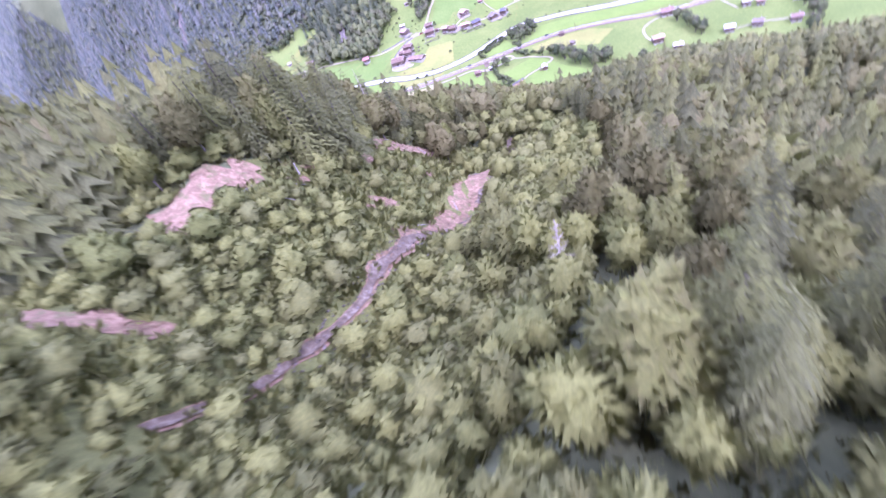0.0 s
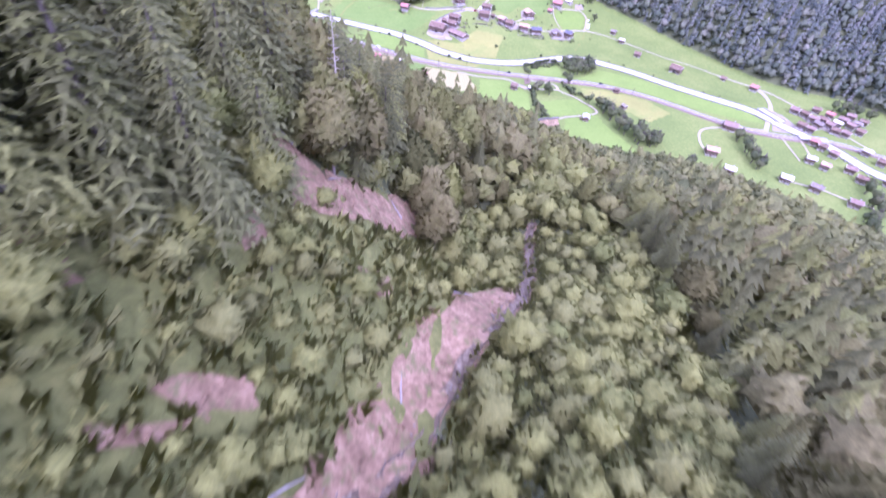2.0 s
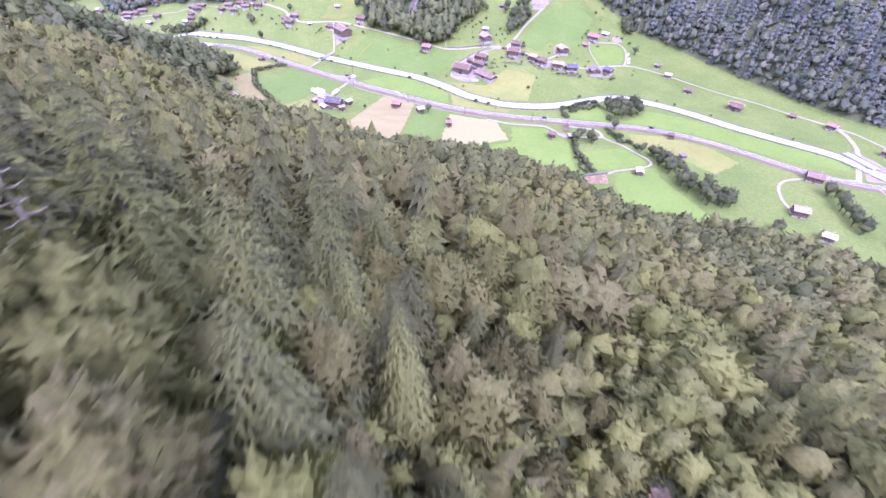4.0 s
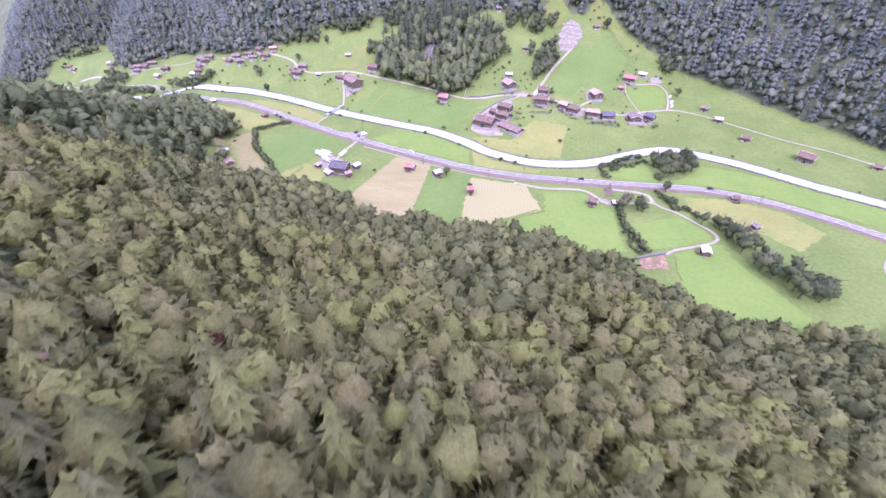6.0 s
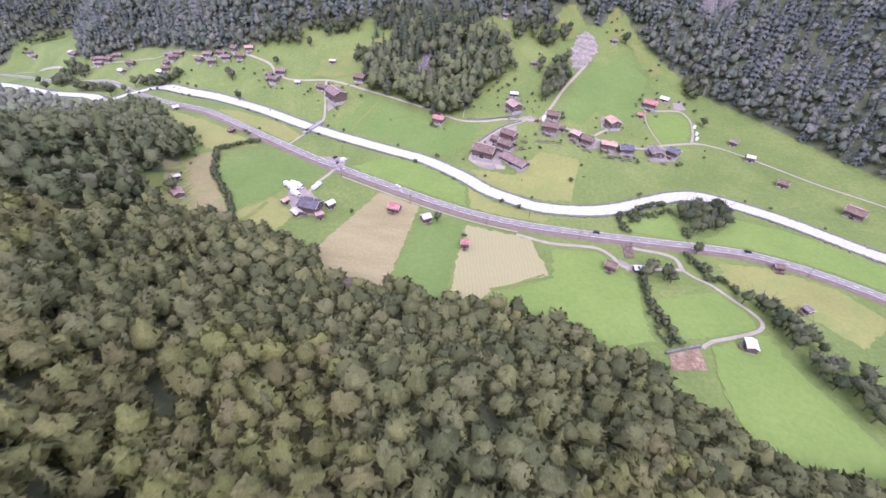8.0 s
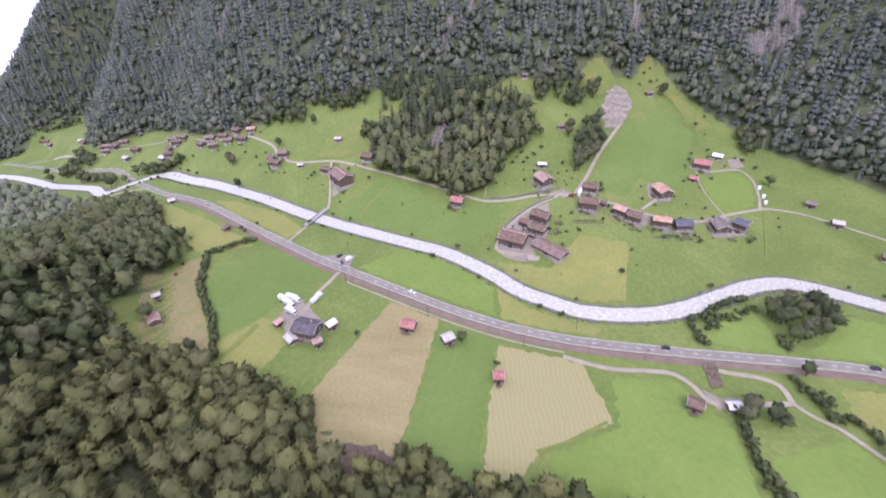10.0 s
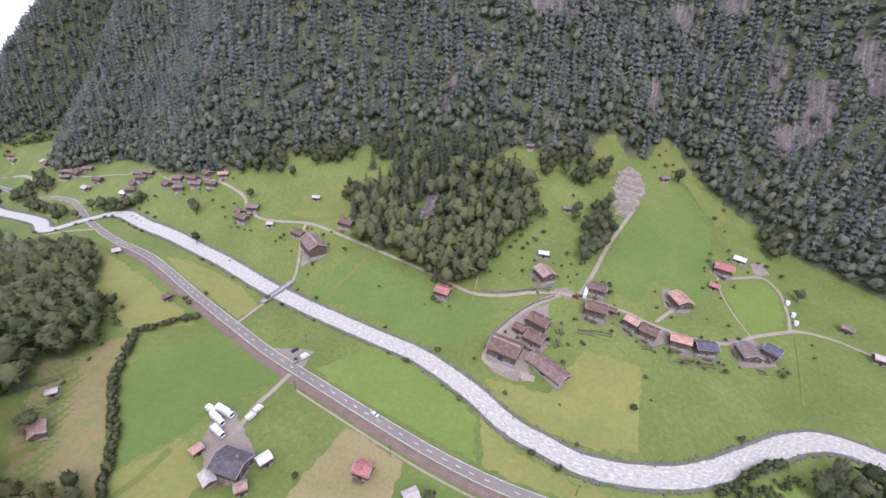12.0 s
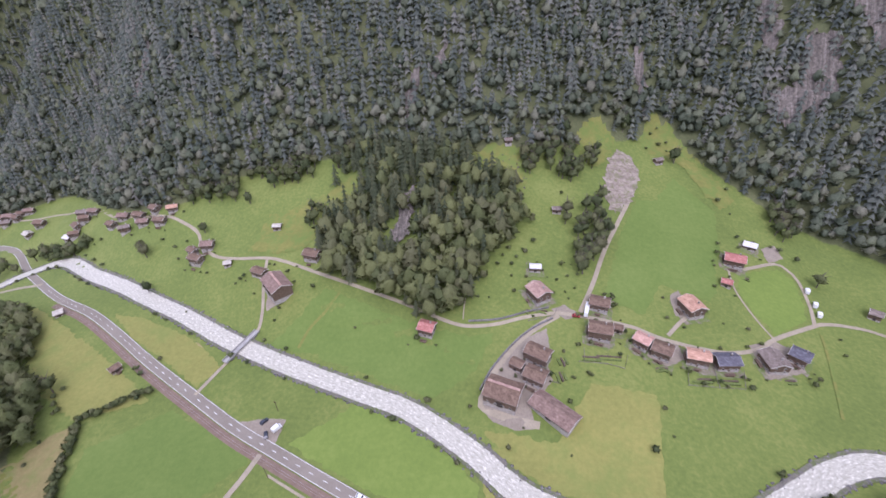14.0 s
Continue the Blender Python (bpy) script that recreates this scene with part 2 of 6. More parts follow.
def build_ground():
    xs, ys = spaced(-4200, 4200, -620, 440, 5), spaced(-2400, 4200, -670, 250, 5)
    gx, gy = np.meshgrid(xs, ys)
    gz = height(gx, gy)
    nx, ny = len(xs), len(ys)
    v = np.stack([gx, gy, gz], -1).reshape(-1, 3)
    i = (np.arange(ny - 1)[:, None] * nx + np.arange(nx - 1)).ravel()
    tris = np.concatenate([np.stack([i, i + 1, i + nx + 1], 1), np.stack([i, i + nx + 1, i + nx], 1)])
    ob = triangles_object("ground", v, tris, LAND)
    ob.data.polygons.foreach_set("use_smooth", [True] * len(ob.data.polygons))
    tagged(ob, "green alpine valley floor rising to wooded mountain slopes", "ground", kind="structure")
    gap = np.maximum(table(v[:, 0], NEAR_FOOT) - 2 - v[:, 1], v[:, 1] - table(v[:, 0], FAR_FOOT) - 3)
    at = ob.data.attributes.new("wooded", "FLOAT", "POINT")
    at.data.foreach_set("value", np.clip(0.5 + gap / 16, 0, 1).astype(np.float32))
    return ob


build_ground()


# ---- ribbons and patches that lie on the land ----
def smooth_line(pts, step=6.0):
    """A rounded line through a few bends (Catmull-Rom), sampled evenly."""
    p = [Vector((x, y, 0)) for x, y in pts]
    p = [p[0] * 2 - p[1]] + p + [p[-1] * 2 - p[-2]]
    out = []
    for a, b, c, d in zip(p, p[1:], p[2:], p[3:]):
        n = max(2, int((c - b).length / step))
        for k in range(n):
            t = k / n
            out.append(0.5 * (2 * b + (c - a) * t + (2 * a - 5 * b + 4 * c - d) * t * t + (3 * b - a - 3 * c + d) * t ** 3))
    out.append(p[-2])
    return out


def offset_line(line, off):
    out = []
    for k, q in enumerate(line):
        t = (line[min(k + 1, len(line) - 1)] - line[max(k - 1, 0)]).normalized()
        out.append(q + Vector((-t.y, t.x, 0)) * off)
    return out


def ribbon(name, line, left, right, lift, mat, label="", parent=None, across=1, z=None):
    """A strip along a line, from left to right of it in metres, lying on the land."""
    cols = [offset_line(line, left + (right - left) * k / across) for k in range(across + 1)]
    v, f, n = [], [], len(line)
    for col in cols:
        v += [(q.x, q.y, (h(q.x, q.y) if z is None else z) + lift) for q in col]
    for c in range(across):
        f += [(c * n + k, (c + 1) * n + k, (c + 1) * n + k + 1, c * n + k + 1) for k in range(n - 1)]
    ob = mesh_object(name, v, f, mat, parent, label)
    for p in ob.data.polygons:
        if p.normal.z < 0:
            p.flip()
    return ob


def ragged(outline, amount, step=1.6, seed=0.0):
    """The outline with uneven, wandering edges."""
    out = []
    for (x0, y0), (x1, y1) in zip(outline, outline[1:] + outline[:1]):
        n = max(1, int(math.hypot(x1 - x0, y1 - y0) / step))
        for k in range(n):
            x, y = x0 + (x1 - x0) * k / n, y0 + (y1 - y0) * k / n
            out.append((x + amount * noise.noise((x * 0.3, y * 0.3, seed)) * 1.6, y + amount * noise.noise((x * 0.3, y * 0.3, seed + 9)) * 1.6))
    return out


def drape(name, outline, lift, mat, label="", category="", step=7.0, relief=0.0, parent=None, kind="structure"):
    """A patch with a given outline, cut into small cells and laid on the land."""
    bm = bmesh.new()
    bm.faces.new([bm.verts.new((x, y, 0)) for x, y in outline])
    for axis in (0, 1):
        lo, hi = min(p[axis] for p in outline), max(p[axis] for p in outline)
        n = (1, 0, 0) if axis == 0 else (0, 1, 0)
        for c in np.arange(lo + step, hi, step):
            bmesh.ops.bisect_plane(bm, geom=bm.verts[:] + bm.edges[:] + bm.faces[:], plane_co=(c, c, 0), plane_no=n)
    bmesh.ops.triangulate(bm, faces=bm.faces[:])
    for v in bm.verts:
        up = relief * (noise.noise((v.co.x * 0.14, v.co.y * 0.14, 3)) + 0.6 * noise.noise((v.co.x * 0.4, v.co.y * 0.4, 8)) + 0.35) if relief else 0
        v.co.z = h(v.co.x, v.co.y) + lift + max(up, -lift)
    bmesh.ops.recalc_face_normals(bm, faces=bm.faces[:])
    me = bpy.data.meshes.new(name)
    bm.to_mesh(me)
    bm.free()
    if me.polygons[0].normal.z < 0:
        me.flip_normals()
    me.materials.append(mat)
    ob = new(name, me)
    if parent:
        ob.parent = parent
    return tagged(ob, label, category, kind=kind)


ROAD = smooth_line([(-760, 165), (-650, 128), (-560, 94), (-514, 79), (-490, 77), (-458, 71), (-430, 60), (-382, 29), (-346, 9), (-302, -13), (-257, -30.5), (-223, -47), (-184, -67), (-141, -87), (-112, -100), (-90, -108), (-62, -118),
                    (-30, -129), (-8, -136), (18, -142), (50, -145.5), (90, -145), (122, -143.5), (152, -142), (182, -142), (215, -150), (246, -164), (276, -182),
                    (301, -193), (324, -198.5), (354, -199.5), (380, -199), (400, -206), (418, -215), (455, -233), (520, -262), (1080, -425)])
RIVER = smooth_line([(-760, 125), (-640, 92), (-560, 62), (-510, 42), (-462, 30), (-425, 19), (-394, 3), (-375, 24), (-350, 36.5), (-297, 13), (-257, -2.5), (-221, -17.5), (-190, -29), (-152, -45), (-129, -53),
                     (-96, -63), (-62, -72), (-33, -80), (-3, -96), (18, -111), (36, -118), (52, -123), (75, -122), (100, -115), (126, -100), (148, -86), (170, -80), (200, -89),
                     (222, -99), (260, -122), (300, -142), (318, -151), (331, -161), (343, -179), (356, -193), (370, -207), (379, -224), (388, -243), (408, -259), (440, -272), (520, -300), (1080, -462)], 4)


# ---- woods ----
def rounded(v, f, out, share=0.7):
    """Turns each face outwards and gives the leaves the soft shading of a full crown; out: the way out of the crown at each vertex, share: how far it rules."""
    v, f, out = np.array(v, float), np.array(f), np.array(out, float)
    out = out / np.maximum(np.linalg.norm(out, axis=1, keepdims=True), 1e-6)
    g = np.cross(v[f[:, 1]] - v[f[:, 0]], v[f[:, 2]] - v[f[:, 0]])
    back = (g * out[f].mean(1)).sum(1) < 0
    f[back] = f[back][:, ::-1]
    g[back] *= -1
    g /= np.maximum(np.linalg.norm(g, axis=1, keepdims=True), 1e-9)
    own = np.zeros_like(v)
    for c in range(3):
        np.add.at(own, f[:, c], g)
    own /= np.maximum(np.linalg.norm(own, axis=1, keepdims=True), 1e-6)
    share = np.broadcast_to(np.asarray(share, float), len(v))[:, None]
    n = out * share + own * (1 - share)
    return v, f, n / np.maximum(np.linalg.norm(n, axis=1, keepdims=True), 1e-6)


def spruce_template(tiers, spikes, rng, wide=0.18):
    """A spruce of star-shaped tiers with drooping points, height 1."""
    v, f = [], []
    for k in range(tiers):
        t = k / tiers
        z, r = 0.1 + 0.82 * t, wide * (1 - t) ** 0.85 + 0.012
        top = len(v)
        v.append((0, 0, z + 0.42 / tiers + 0.06))
        ring = []
        for s in range(spikes):
            a = 2 * math.pi * (s + 0.5 * (k % 2) + rng.uniform(-.25, .25)) / spikes
            rr = r * rng.uniform(0.7, 1.25)
            ring.append(len(v))
            v.append((rr * math.cos(a), rr * math.sin(a), z - rr * 0.3))
            a2 = a + math.pi / spikes
            v.append((rr * 0.42 * math.cos(a2), rr * 0.42 * math.sin(a2), z + 0.02))
        m = spikes * 2
        f += [(top, ring[0] + q, ring[0] + (q + 1) % m) for q in range(m)]
    return rounded(v, f, [(x * 6, y * 6, 0.5) for x, y, z in v], 0.6)


def broadleaf_template(rng, rings, sides, lumps, sprays, size, peak=0.0):
    """A crown of swelling boughs, height 1, with sprigs that stand out of it; peak draws the top up."""
    v, f, out, share = [], [], [], []
    knobs = rng.normal(size=(lumps, 3))
    knobs[:, 2] = np.abs(knobs[:, 2]) - 0.35
    knobs /= np.linalg.norm(knobs, axis=1, keepdims=True)
    swell = rng.uniform(0.7, 1.2, lumps)
    lean = rng.uniform(-0.04, 0.04, 2)

    def skin(u):
        near = np.arccos(np.clip(knobs @ u, -1, 1))
        r = 0.57 + 0.46 * (swell * np.exp(-(near / 0.42) ** 2)).max()
        up = max(u[2], 0) ** 2
        return np.array((u[0] * r * 0.25 * (1 - peak * 0.5 * up) + lean[0] * u[2], u[1] * r * 0.25 * (1 - peak * 0.5 * up) + lean[1] * u[2], 0.56 + u[2] * r * 0.4 * (1 + peak * up)))

    v.append(skin(np.array((0, 0, 1.0))))
    for i in range(1, rings + 1):
        th = 2.25 * i / rings
        for k in range(sides):
            ph = 2 * math.pi * (k + 0.5 * (i % 2) + rng.uniform(-.2, .2)) / sides
            v.append(skin(np.array((math.sin(th) * math.cos(ph), math.sin(th) * math.sin(ph), math.cos(th)))) * (1 + rng.uniform(-.03, .03)))
    v.append(np.array((0, 0, 0.3)))
    row = lambda i, k: 1 + (i - 1) * sides + k % sides
    f += [(0, row(1, k), row(1, k + 1)) for k in range(sides)]
    for i in range(1, rings):
        o = i % 2
        for k in range(sides):
            f += [(row(i, k), row(i + 1, k + o), row(i, k + 1)), (row(i, k + 1), row(i + 1, k + o), row(i + 1, k + 1 + o))] if o else [(row(i, k), row(i + 1, k), row(i + 1, k + 1)), (row(i, k), row(i + 1, k + 1), row(i, k + 1))]
    f += [(len(v) - 1, row(rings, k), row(rings, k + 1)) for k in range(sides)]
    out += [q - np.array((0, 0, 0.42)) for q in v]
    share += [0.42] * len(v)
    for _ in range(sprays):
        u = rng.normal(size=3)
        u[2] = abs(u[2]) - 0.4
        u /= np.linalg.norm(u)
        p = skin(u)
        d = u + rng.normal(size=3) * 0.55
        d /= np.linalg.norm(d)
        w = np.cross(d, rng.normal(size=3))
        w /= np.linalg.norm(w)
        s, i = size * rng.uniform(0.6, 1.3), len(v)
        p = p - u * s * 0.15
        v += [p + w * s * 0.33, p - w * s * 0.33, p + d * s]
        f.append((i, i + 1, i + 2))
        out += [u + d * 0.35] * 3
        share += [0.8] * 3
    return rounded(v, f, out, share)


def tuft_template(rng, blades):
    """A tuft of upright leaves, height 1."""
    v, f, out = [], [], []
    for _ in range(blades):
        a, r = rng.uniform(0, 6.28), rng.uniform(0, 0.28)
        p, b = np.array((r * math.cos(a), r * math.sin(a), rng.uniform(0, 0.2))), rng.uniform(0, 6.28)
        w, lean = np.array((math.cos(b), math.sin(b), 0)) * rng.uniform(0.07, 0.13), np.array((math.cos(a), math.sin(a), 0)) * rng.uniform(0.05, 0.3)
        i = len(v)
        v += [p - w, p + w, p + lean + (0, 0, rng.uniform(0.4, 0.85))]
        f.append((i, i + 1, i + 2))
        out += [lean + (0, 0, 0.4)] * 3
    return rounded(v, f, out, 0.8)


def plant(name, templates, places, mat, label, category="forest"):
    """Many trees in one mesh; places: rows of x, y, z, height, width, tint."""
    rng = np.random.default_rng(len(places))
    vs, fs, ts, ns, base = [], [], [], [], 0
    pick = rng.integers(0, len(templates), len(places))
    turn = rng.uniform(0, 6.283, len(places))
    for k, (tv, tf, tn) in enumerate(templates):
        p, a = places[pick == k], turn[pick == k]
        if not len(p):
            continue
        c, s = np.cos(a)[:, None], np.sin(a)[:, None]
        x = (tv[:, 0] * c - tv[:, 1] * s) * p[:, 4:5] + p[:, 0:1]
        y = (tv[:, 0] * s + tv[:, 1] * c) * p[:, 4:5] + p[:, 1:2]
        z = tv[:, 2] * p[:, 3:4] + p[:, 2:3]
        v = np.stack([x, y, z], -1).reshape(-1, 3)
        f = (tf[None] + (np.arange(len(p)) * len(tv))[:, None, None]).reshape(-1, 3) + base
        nx, ny = tn[:, 0] * c - tn[:, 1] * s, tn[:, 0] * s + tn[:, 1] * c
        ns.append(np.stack([nx, ny, np.broadcast_to(tn[:, 2], nx.shape)], -1).reshape(-1, 3))
        vs.append(v), fs.append(f), ts.append(np.repeat(p[:, 5], len(tv)))
        base += len(v)
    return tagged(triangles_object(name, np.concatenate(vs), np.concatenate(fs), mat, np.concatenate(ts), np.concatenate(ns)), label, category, kind="stuff")


def scatter(x0, x1, y0, y1, step, rng):
    gx, gy = np.meshgrid(np.arange(x0, x1, step), np.arange(y0, y1, step))
    return np.stack([gx.ravel(), gy.ravel()], 1) + rng.uniform(-0.6, 0.6, (gx.size, 2)) * step


def inside(p, poly):
    x, y, odd = p[:, 0], p[:, 1], np.zeros(len(p), bool)
    for (x0, y0), (x1, y1) in zip(poly, poly[1:] + poly[:1]):
        cut = (y0 > y) != (y1 > y)
        odd ^= cut & (x < (x1 - x0) * (y - y0) / ((y1 - y0) or 1e-9) + x0)
    return odd


rng = np.random.default_rng(7)
SPRUCE_FAR = [spruce_template(4, 5, rng, 0.2) for _ in range(6)]
SPRUCE_MID = [spruce_template(6, 7, rng) for _ in range(6)]
LEAF_FAR = [broadleaf_template(rng, 4, 7, 10, 48, 0.14, rng.uniform(0, 0.4)) for _ in range(8)]
LEAF_LIGHT = [broadleaf_template(rng, 3, 6, 7, 16, 0.2, rng.uniform(0.1, 0.5)) for _ in range(8)]
LEAF_TINY = [broadleaf_template(rng, 4, 6, 6, 4, 0.15) for _ in range(6)]
LEAF_MID = [broadleaf_template(rng, 5, 9, 14, 104, 0.1, rng.uniform(0, 0.5)) for _ in range(10)]


# ---- bare ground on the slope, rock faces, fields ----
SOIL = mottled("pinkish_soil", (0.085, 0.054, 0.030), (0.260, 0.168, 0.103), (0.487, 0.334, 0.222), 0.3, 1.0, 1.0, 0.95, depth=0.6)
ROCK = mottled("grey_rock", (0.06, 0.05, 0.046), (0.125, 0.108, 0.098), (0.25, 0.222, 0.205), 0.3, 0.8, 1.0, 0.9, 0, 0.25, ((1, 0.12, 0.12), 0), 0.6)
CLIFF_ROCK = mottled("streaked_cliff", (0.05, 0.045, 0.037), (0.155, 0.135, 0.115), (0.34, 0.3, 0.26), 0.35, 0.5, 1.0, 0.9, 0, 0.25, ((1.6, 0.06, 0.06), 0), 0.8)
GRAVEL = mottled("pale_gravel", (0.239, 0.205, 0.148), (0.329, 0.283, 0.206), (0.424, 0.370, 0.273), 0.2, 2.0, 0.2)
HAY = mottled("cut_hay_meadow", (0.180, 0.186, 0.052), (0.231, 0.230, 0.066), (0.291, 0.274, 0.082), 0.03, 0.5, 0.3)
TAN = mottled("mown_stubble", (0.21, 0.185, 0.075), (0.28, 0.235, 0.105), (0.35, 0.29, 0.14), 0.05, 0.6, 0.3, stretch=((0.5, 2, 1), 70))
LUSH = mottled("lush_grass", (0.133, 0.190, 0.041), (0.161, 0.225, 0.047), (0.201, 0.260, 0.062), 0.03, 0.4, 0.2)
DEEP = mottled("deep_green_grass", (0.104, 0.160, 0.035), (0.133, 0.190, 0.044), (0.166, 0.220, 0.058), 0.03, 0.4, 0.2)
PASTURE = mottled("dry_pasture", (0.135, 0.150, 0.040), (0.188, 0.190, 0.051), (0.249, 0.230, 0.069), 0.05, 0.35, 0.4)
BALLAST = mottled("rail_ballast", (0.141, 0.098, 0.074), (0.207, 0.148, 0.112), (0.273, 0.201, 0.153), 0.3, 2.5, 0.4)
WHITE_LINE = mottled("road_paint", (0.6, 0.6, 0.58), (0.75, 0.75, 0.73), (0.82, 0.82, 0.8), 0.2, 3, 0)


def striped_hay():
    """Hay raked into rows."""
    m, n, l, b = material("raked_hay")
    g = n.new("ShaderNodeNewGeometry")
    turn = n.new("ShaderNodeMapping")
    turn.inputs["Rotation"].default_value = (0, 0, radians(-12))
    l.new(g.outputs["Position"], turn.inputs["Vector"])
    w = n.new("ShaderNodeTexWave")
    w.inputs["Scale"].default_value, w.inputs["Distortion"].default_value, w.inputs["Detail"].default_value, w.inputs["Detail Scale"].default_value = 0.15, 7, 4, 0.5
    l.new(turn.outputs["Vector"], w.inputs["Vector"])
    t = noise_node(n, l, 0.4, 6)
    f = mix_node(n, l, 0.72, w.outputs["Color"], t.outputs["Color"])
    r = ramp_node(n, [(0.25, (0.275, 0.25, 0.105)), (0.55, (0.3, 0.27, 0.12)), (0.8, (0.33, 0.295, 0.14))])
    l.new(f, r.inputs["Fac"])
    l.new(r.outputs["Color"], b.inputs["Base Color"])
    return m


RAKED = striped_hay()


def overgrown(mat, green, scale, lo, hi, most):
    """Patches of growth spreading over a bare surface."""
    n, l = mat.node_tree.nodes, mat.node_tree.links
    bare = next(q for q in n if q.bl_idname == "ShaderNodeValToRGB")
    sparse, cover = noise_node(n, l, scale, 7, 0.75), ramp_node(n, [(lo, (0, 0, 0)), (hi, (most, most, most))])
    l.new(sparse.outputs["Fac"], cover.inputs["Fac"])
    l.new(mix_node(n, l, cover.outputs["Color"], bare.outputs["Color"], green), n["Principled BSDF"].inputs["Base Color"])
    return mat


overgrown(SOIL, (0.15, 0.155, 0.06), 0.55, 0.52, 0.62, 0.85)
overgrown(PASTURE, (0.135, 0.19, 0.045), 0.09, 0.42, 0.58, 0.9)
DRY = overgrown(mottled("dry_mown_strip", (0.2, 0.17, 0.07), (0.25, 0.21, 0.09), (0.31, 0.255, 0.12), 0.04, 0.5, 0.3), (0.16, 0.2, 0.055), 0.08, 0.5, 0.66, 0.8)
overgrown(HAY, (0.16, 0.205, 0.052), 0.06, 0.48, 0.66, 0.7)
SCARS = {
    "main": [(43, -596), (45.2, -586), (46.8, -577), (50.5, -571), (52, -563), (54, -558), (55.8, -552), (55, -548), (59, -541.5), (64, -531.5), (71, -525.5), (73, -531.5), (71, -538), (68, -543),
             (64.5, -548), (62.5, -554), (61.8, -562), (59.5, -569), (52, -574), (48.5, -581), (47.3, -588), (45.5, -597)],
    "middle": [(36.2, -538), (36.2, -534.5), (40.5, -534.5), (44, -530.5), (47.3, -522.5), (49, -516.5), (52, -512.8), (54.4, -515), (54.7, -522), (52.7, -529.8), (48.4, -534.3), (44.8, -539.6), (42.6, -546), (39.4, -541)],
    "left": [(14, -580), (18.5, -576), (22.8, -573), (26, -575.5), (24, -582), (20.6, -583.5), (20.6, -591), (18.6, -596), (14, -598), (9, -589), (13.8, -586)],
    "rim": [(28.8, -574.1), (30.5, -571), (32, -573.6), (30.2, -577.3)],
    "nook": [(29.5, -568.5), (30.2, -564.8), (33.4, -563.8), (35, -566), (33, -569.2)],
    "shelf": [(37.7, -551), (39.5, -549.2), (41.4, -552.3), (40, -555.8), (38, -554.3)],
    "step": [(40.5, -569.3), (41.5, -567.5), (44.5, -564.3), (45.8, -566), (42, -571)],
    "spot": [(39.4, -574.2), (41.1, -571.2), (42.4, -573), (40.7, -575)],
    "edge": [(49.3, -544.8), (52.7, -541.5), (53.4, -544), (49.9, -546.8)],
    "band": [(4, -614.5), (14.6, -617), (24, -616.5), (24.5, -619.2), (13, -622), (3, -619)],
    "low": [(-2, -399), (2, -395), (7, -399), (3, -404)],
}
HERBS = mottled("gully_herbs", (0.07, 0.08, 0.024), (0.145, 0.155, 0.045), (0.25, 0.245, 0.08), 0.2, 1.1, 1.0, depth=0.6)
drape("herb_slope", ragged([(4, -640), (14, -600), (22, -572), (30, -556), (40, -536), (46, -522), (56, -508), (70, -498), (88, -492), (88, -516), (78, -534), (70, -556), (66, -580), (62, -612), (58, -645), (30, -660)], 3.0), 0.18,
      HERBS, "light green herbs and grass in the gully", "herbs", 4.0)
for key, outline in SCARS.items():
    drape("bare_soil", ragged(outline, 2.6 if len(outline) > 6 else 1.6, 0.8), 0.35, SOIL, "bare pinkish soil where the slope has slipped", "ground", 3.0, 0.5)
STREAM = smooth_line([(82, -486), (80.6, -497), (80.3, -505), (79, -513), (77, -522), (74.4, -531), (71, -538), (67.5, -544), (63.5, -553), (60.5, -562), (56, -570), (51, -577), (48, -585), (46, -592), (43.7, -599.5), (42.3, -605), (40, -610.5), (37.2, -615.5),
                      (35.2, -620), (33.6, -625.5), (31, -634)], 3)
STREAM_BED = mottled("wet_stream_bed", (0.05, 0.036, 0.024), (0.14, 0.105, 0.07), (0.36, 0.31, 0.235), 0.7, 1.3, 0.9, 0.8)
WET_STONE = mottled("wet_stone", (0.07, 0.058, 0.05), (0.15, 0.128, 0.11), (0.3, 0.265, 0.235), 0.8, 3, 0.6, 0.6)


def stream_strip(line, half, lift, mat):
    """The stream bed, wide and narrow by turns, with a hollow bottom."""
    v, f, n_across = [], [], 7
    for k, q in enumerate(line):
        t = (line[min(k + 1, len(line) - 1)] - line[max(k - 1, 0)]).normalized()
        n = Vector((-t.y, t.x, 0))
        for c in range(n_across):
            s = c / (n_across - 1) * 2 - 1
            w = half * (0.6 if q.y < -600 else 1.0) * (1 + 0.9 * noise.noise((q.x * 0.22, q.y * 0.22, 4 if s > 0 else 9)))
            p = q + n * s * w
            v.append((p.x, p.y, h(p.x, p.y) + lift + 0.3 * noise.noise((p.x, p.y, 2)) - 0.25 * (1 - s * s)))
    for k in range(len(line) - 1):
        f += [(n_across * k + c, n_across * k + c + 1, n_across * (k + 1) + c + 1, n_across * (k + 1) + c) for c in range(n_across - 1)]
    ob = mesh_object("stream", v, f, mat)
    for p in ob.data.polygons:
        if p.normal.z < 0:
            p.flip()
    return ob


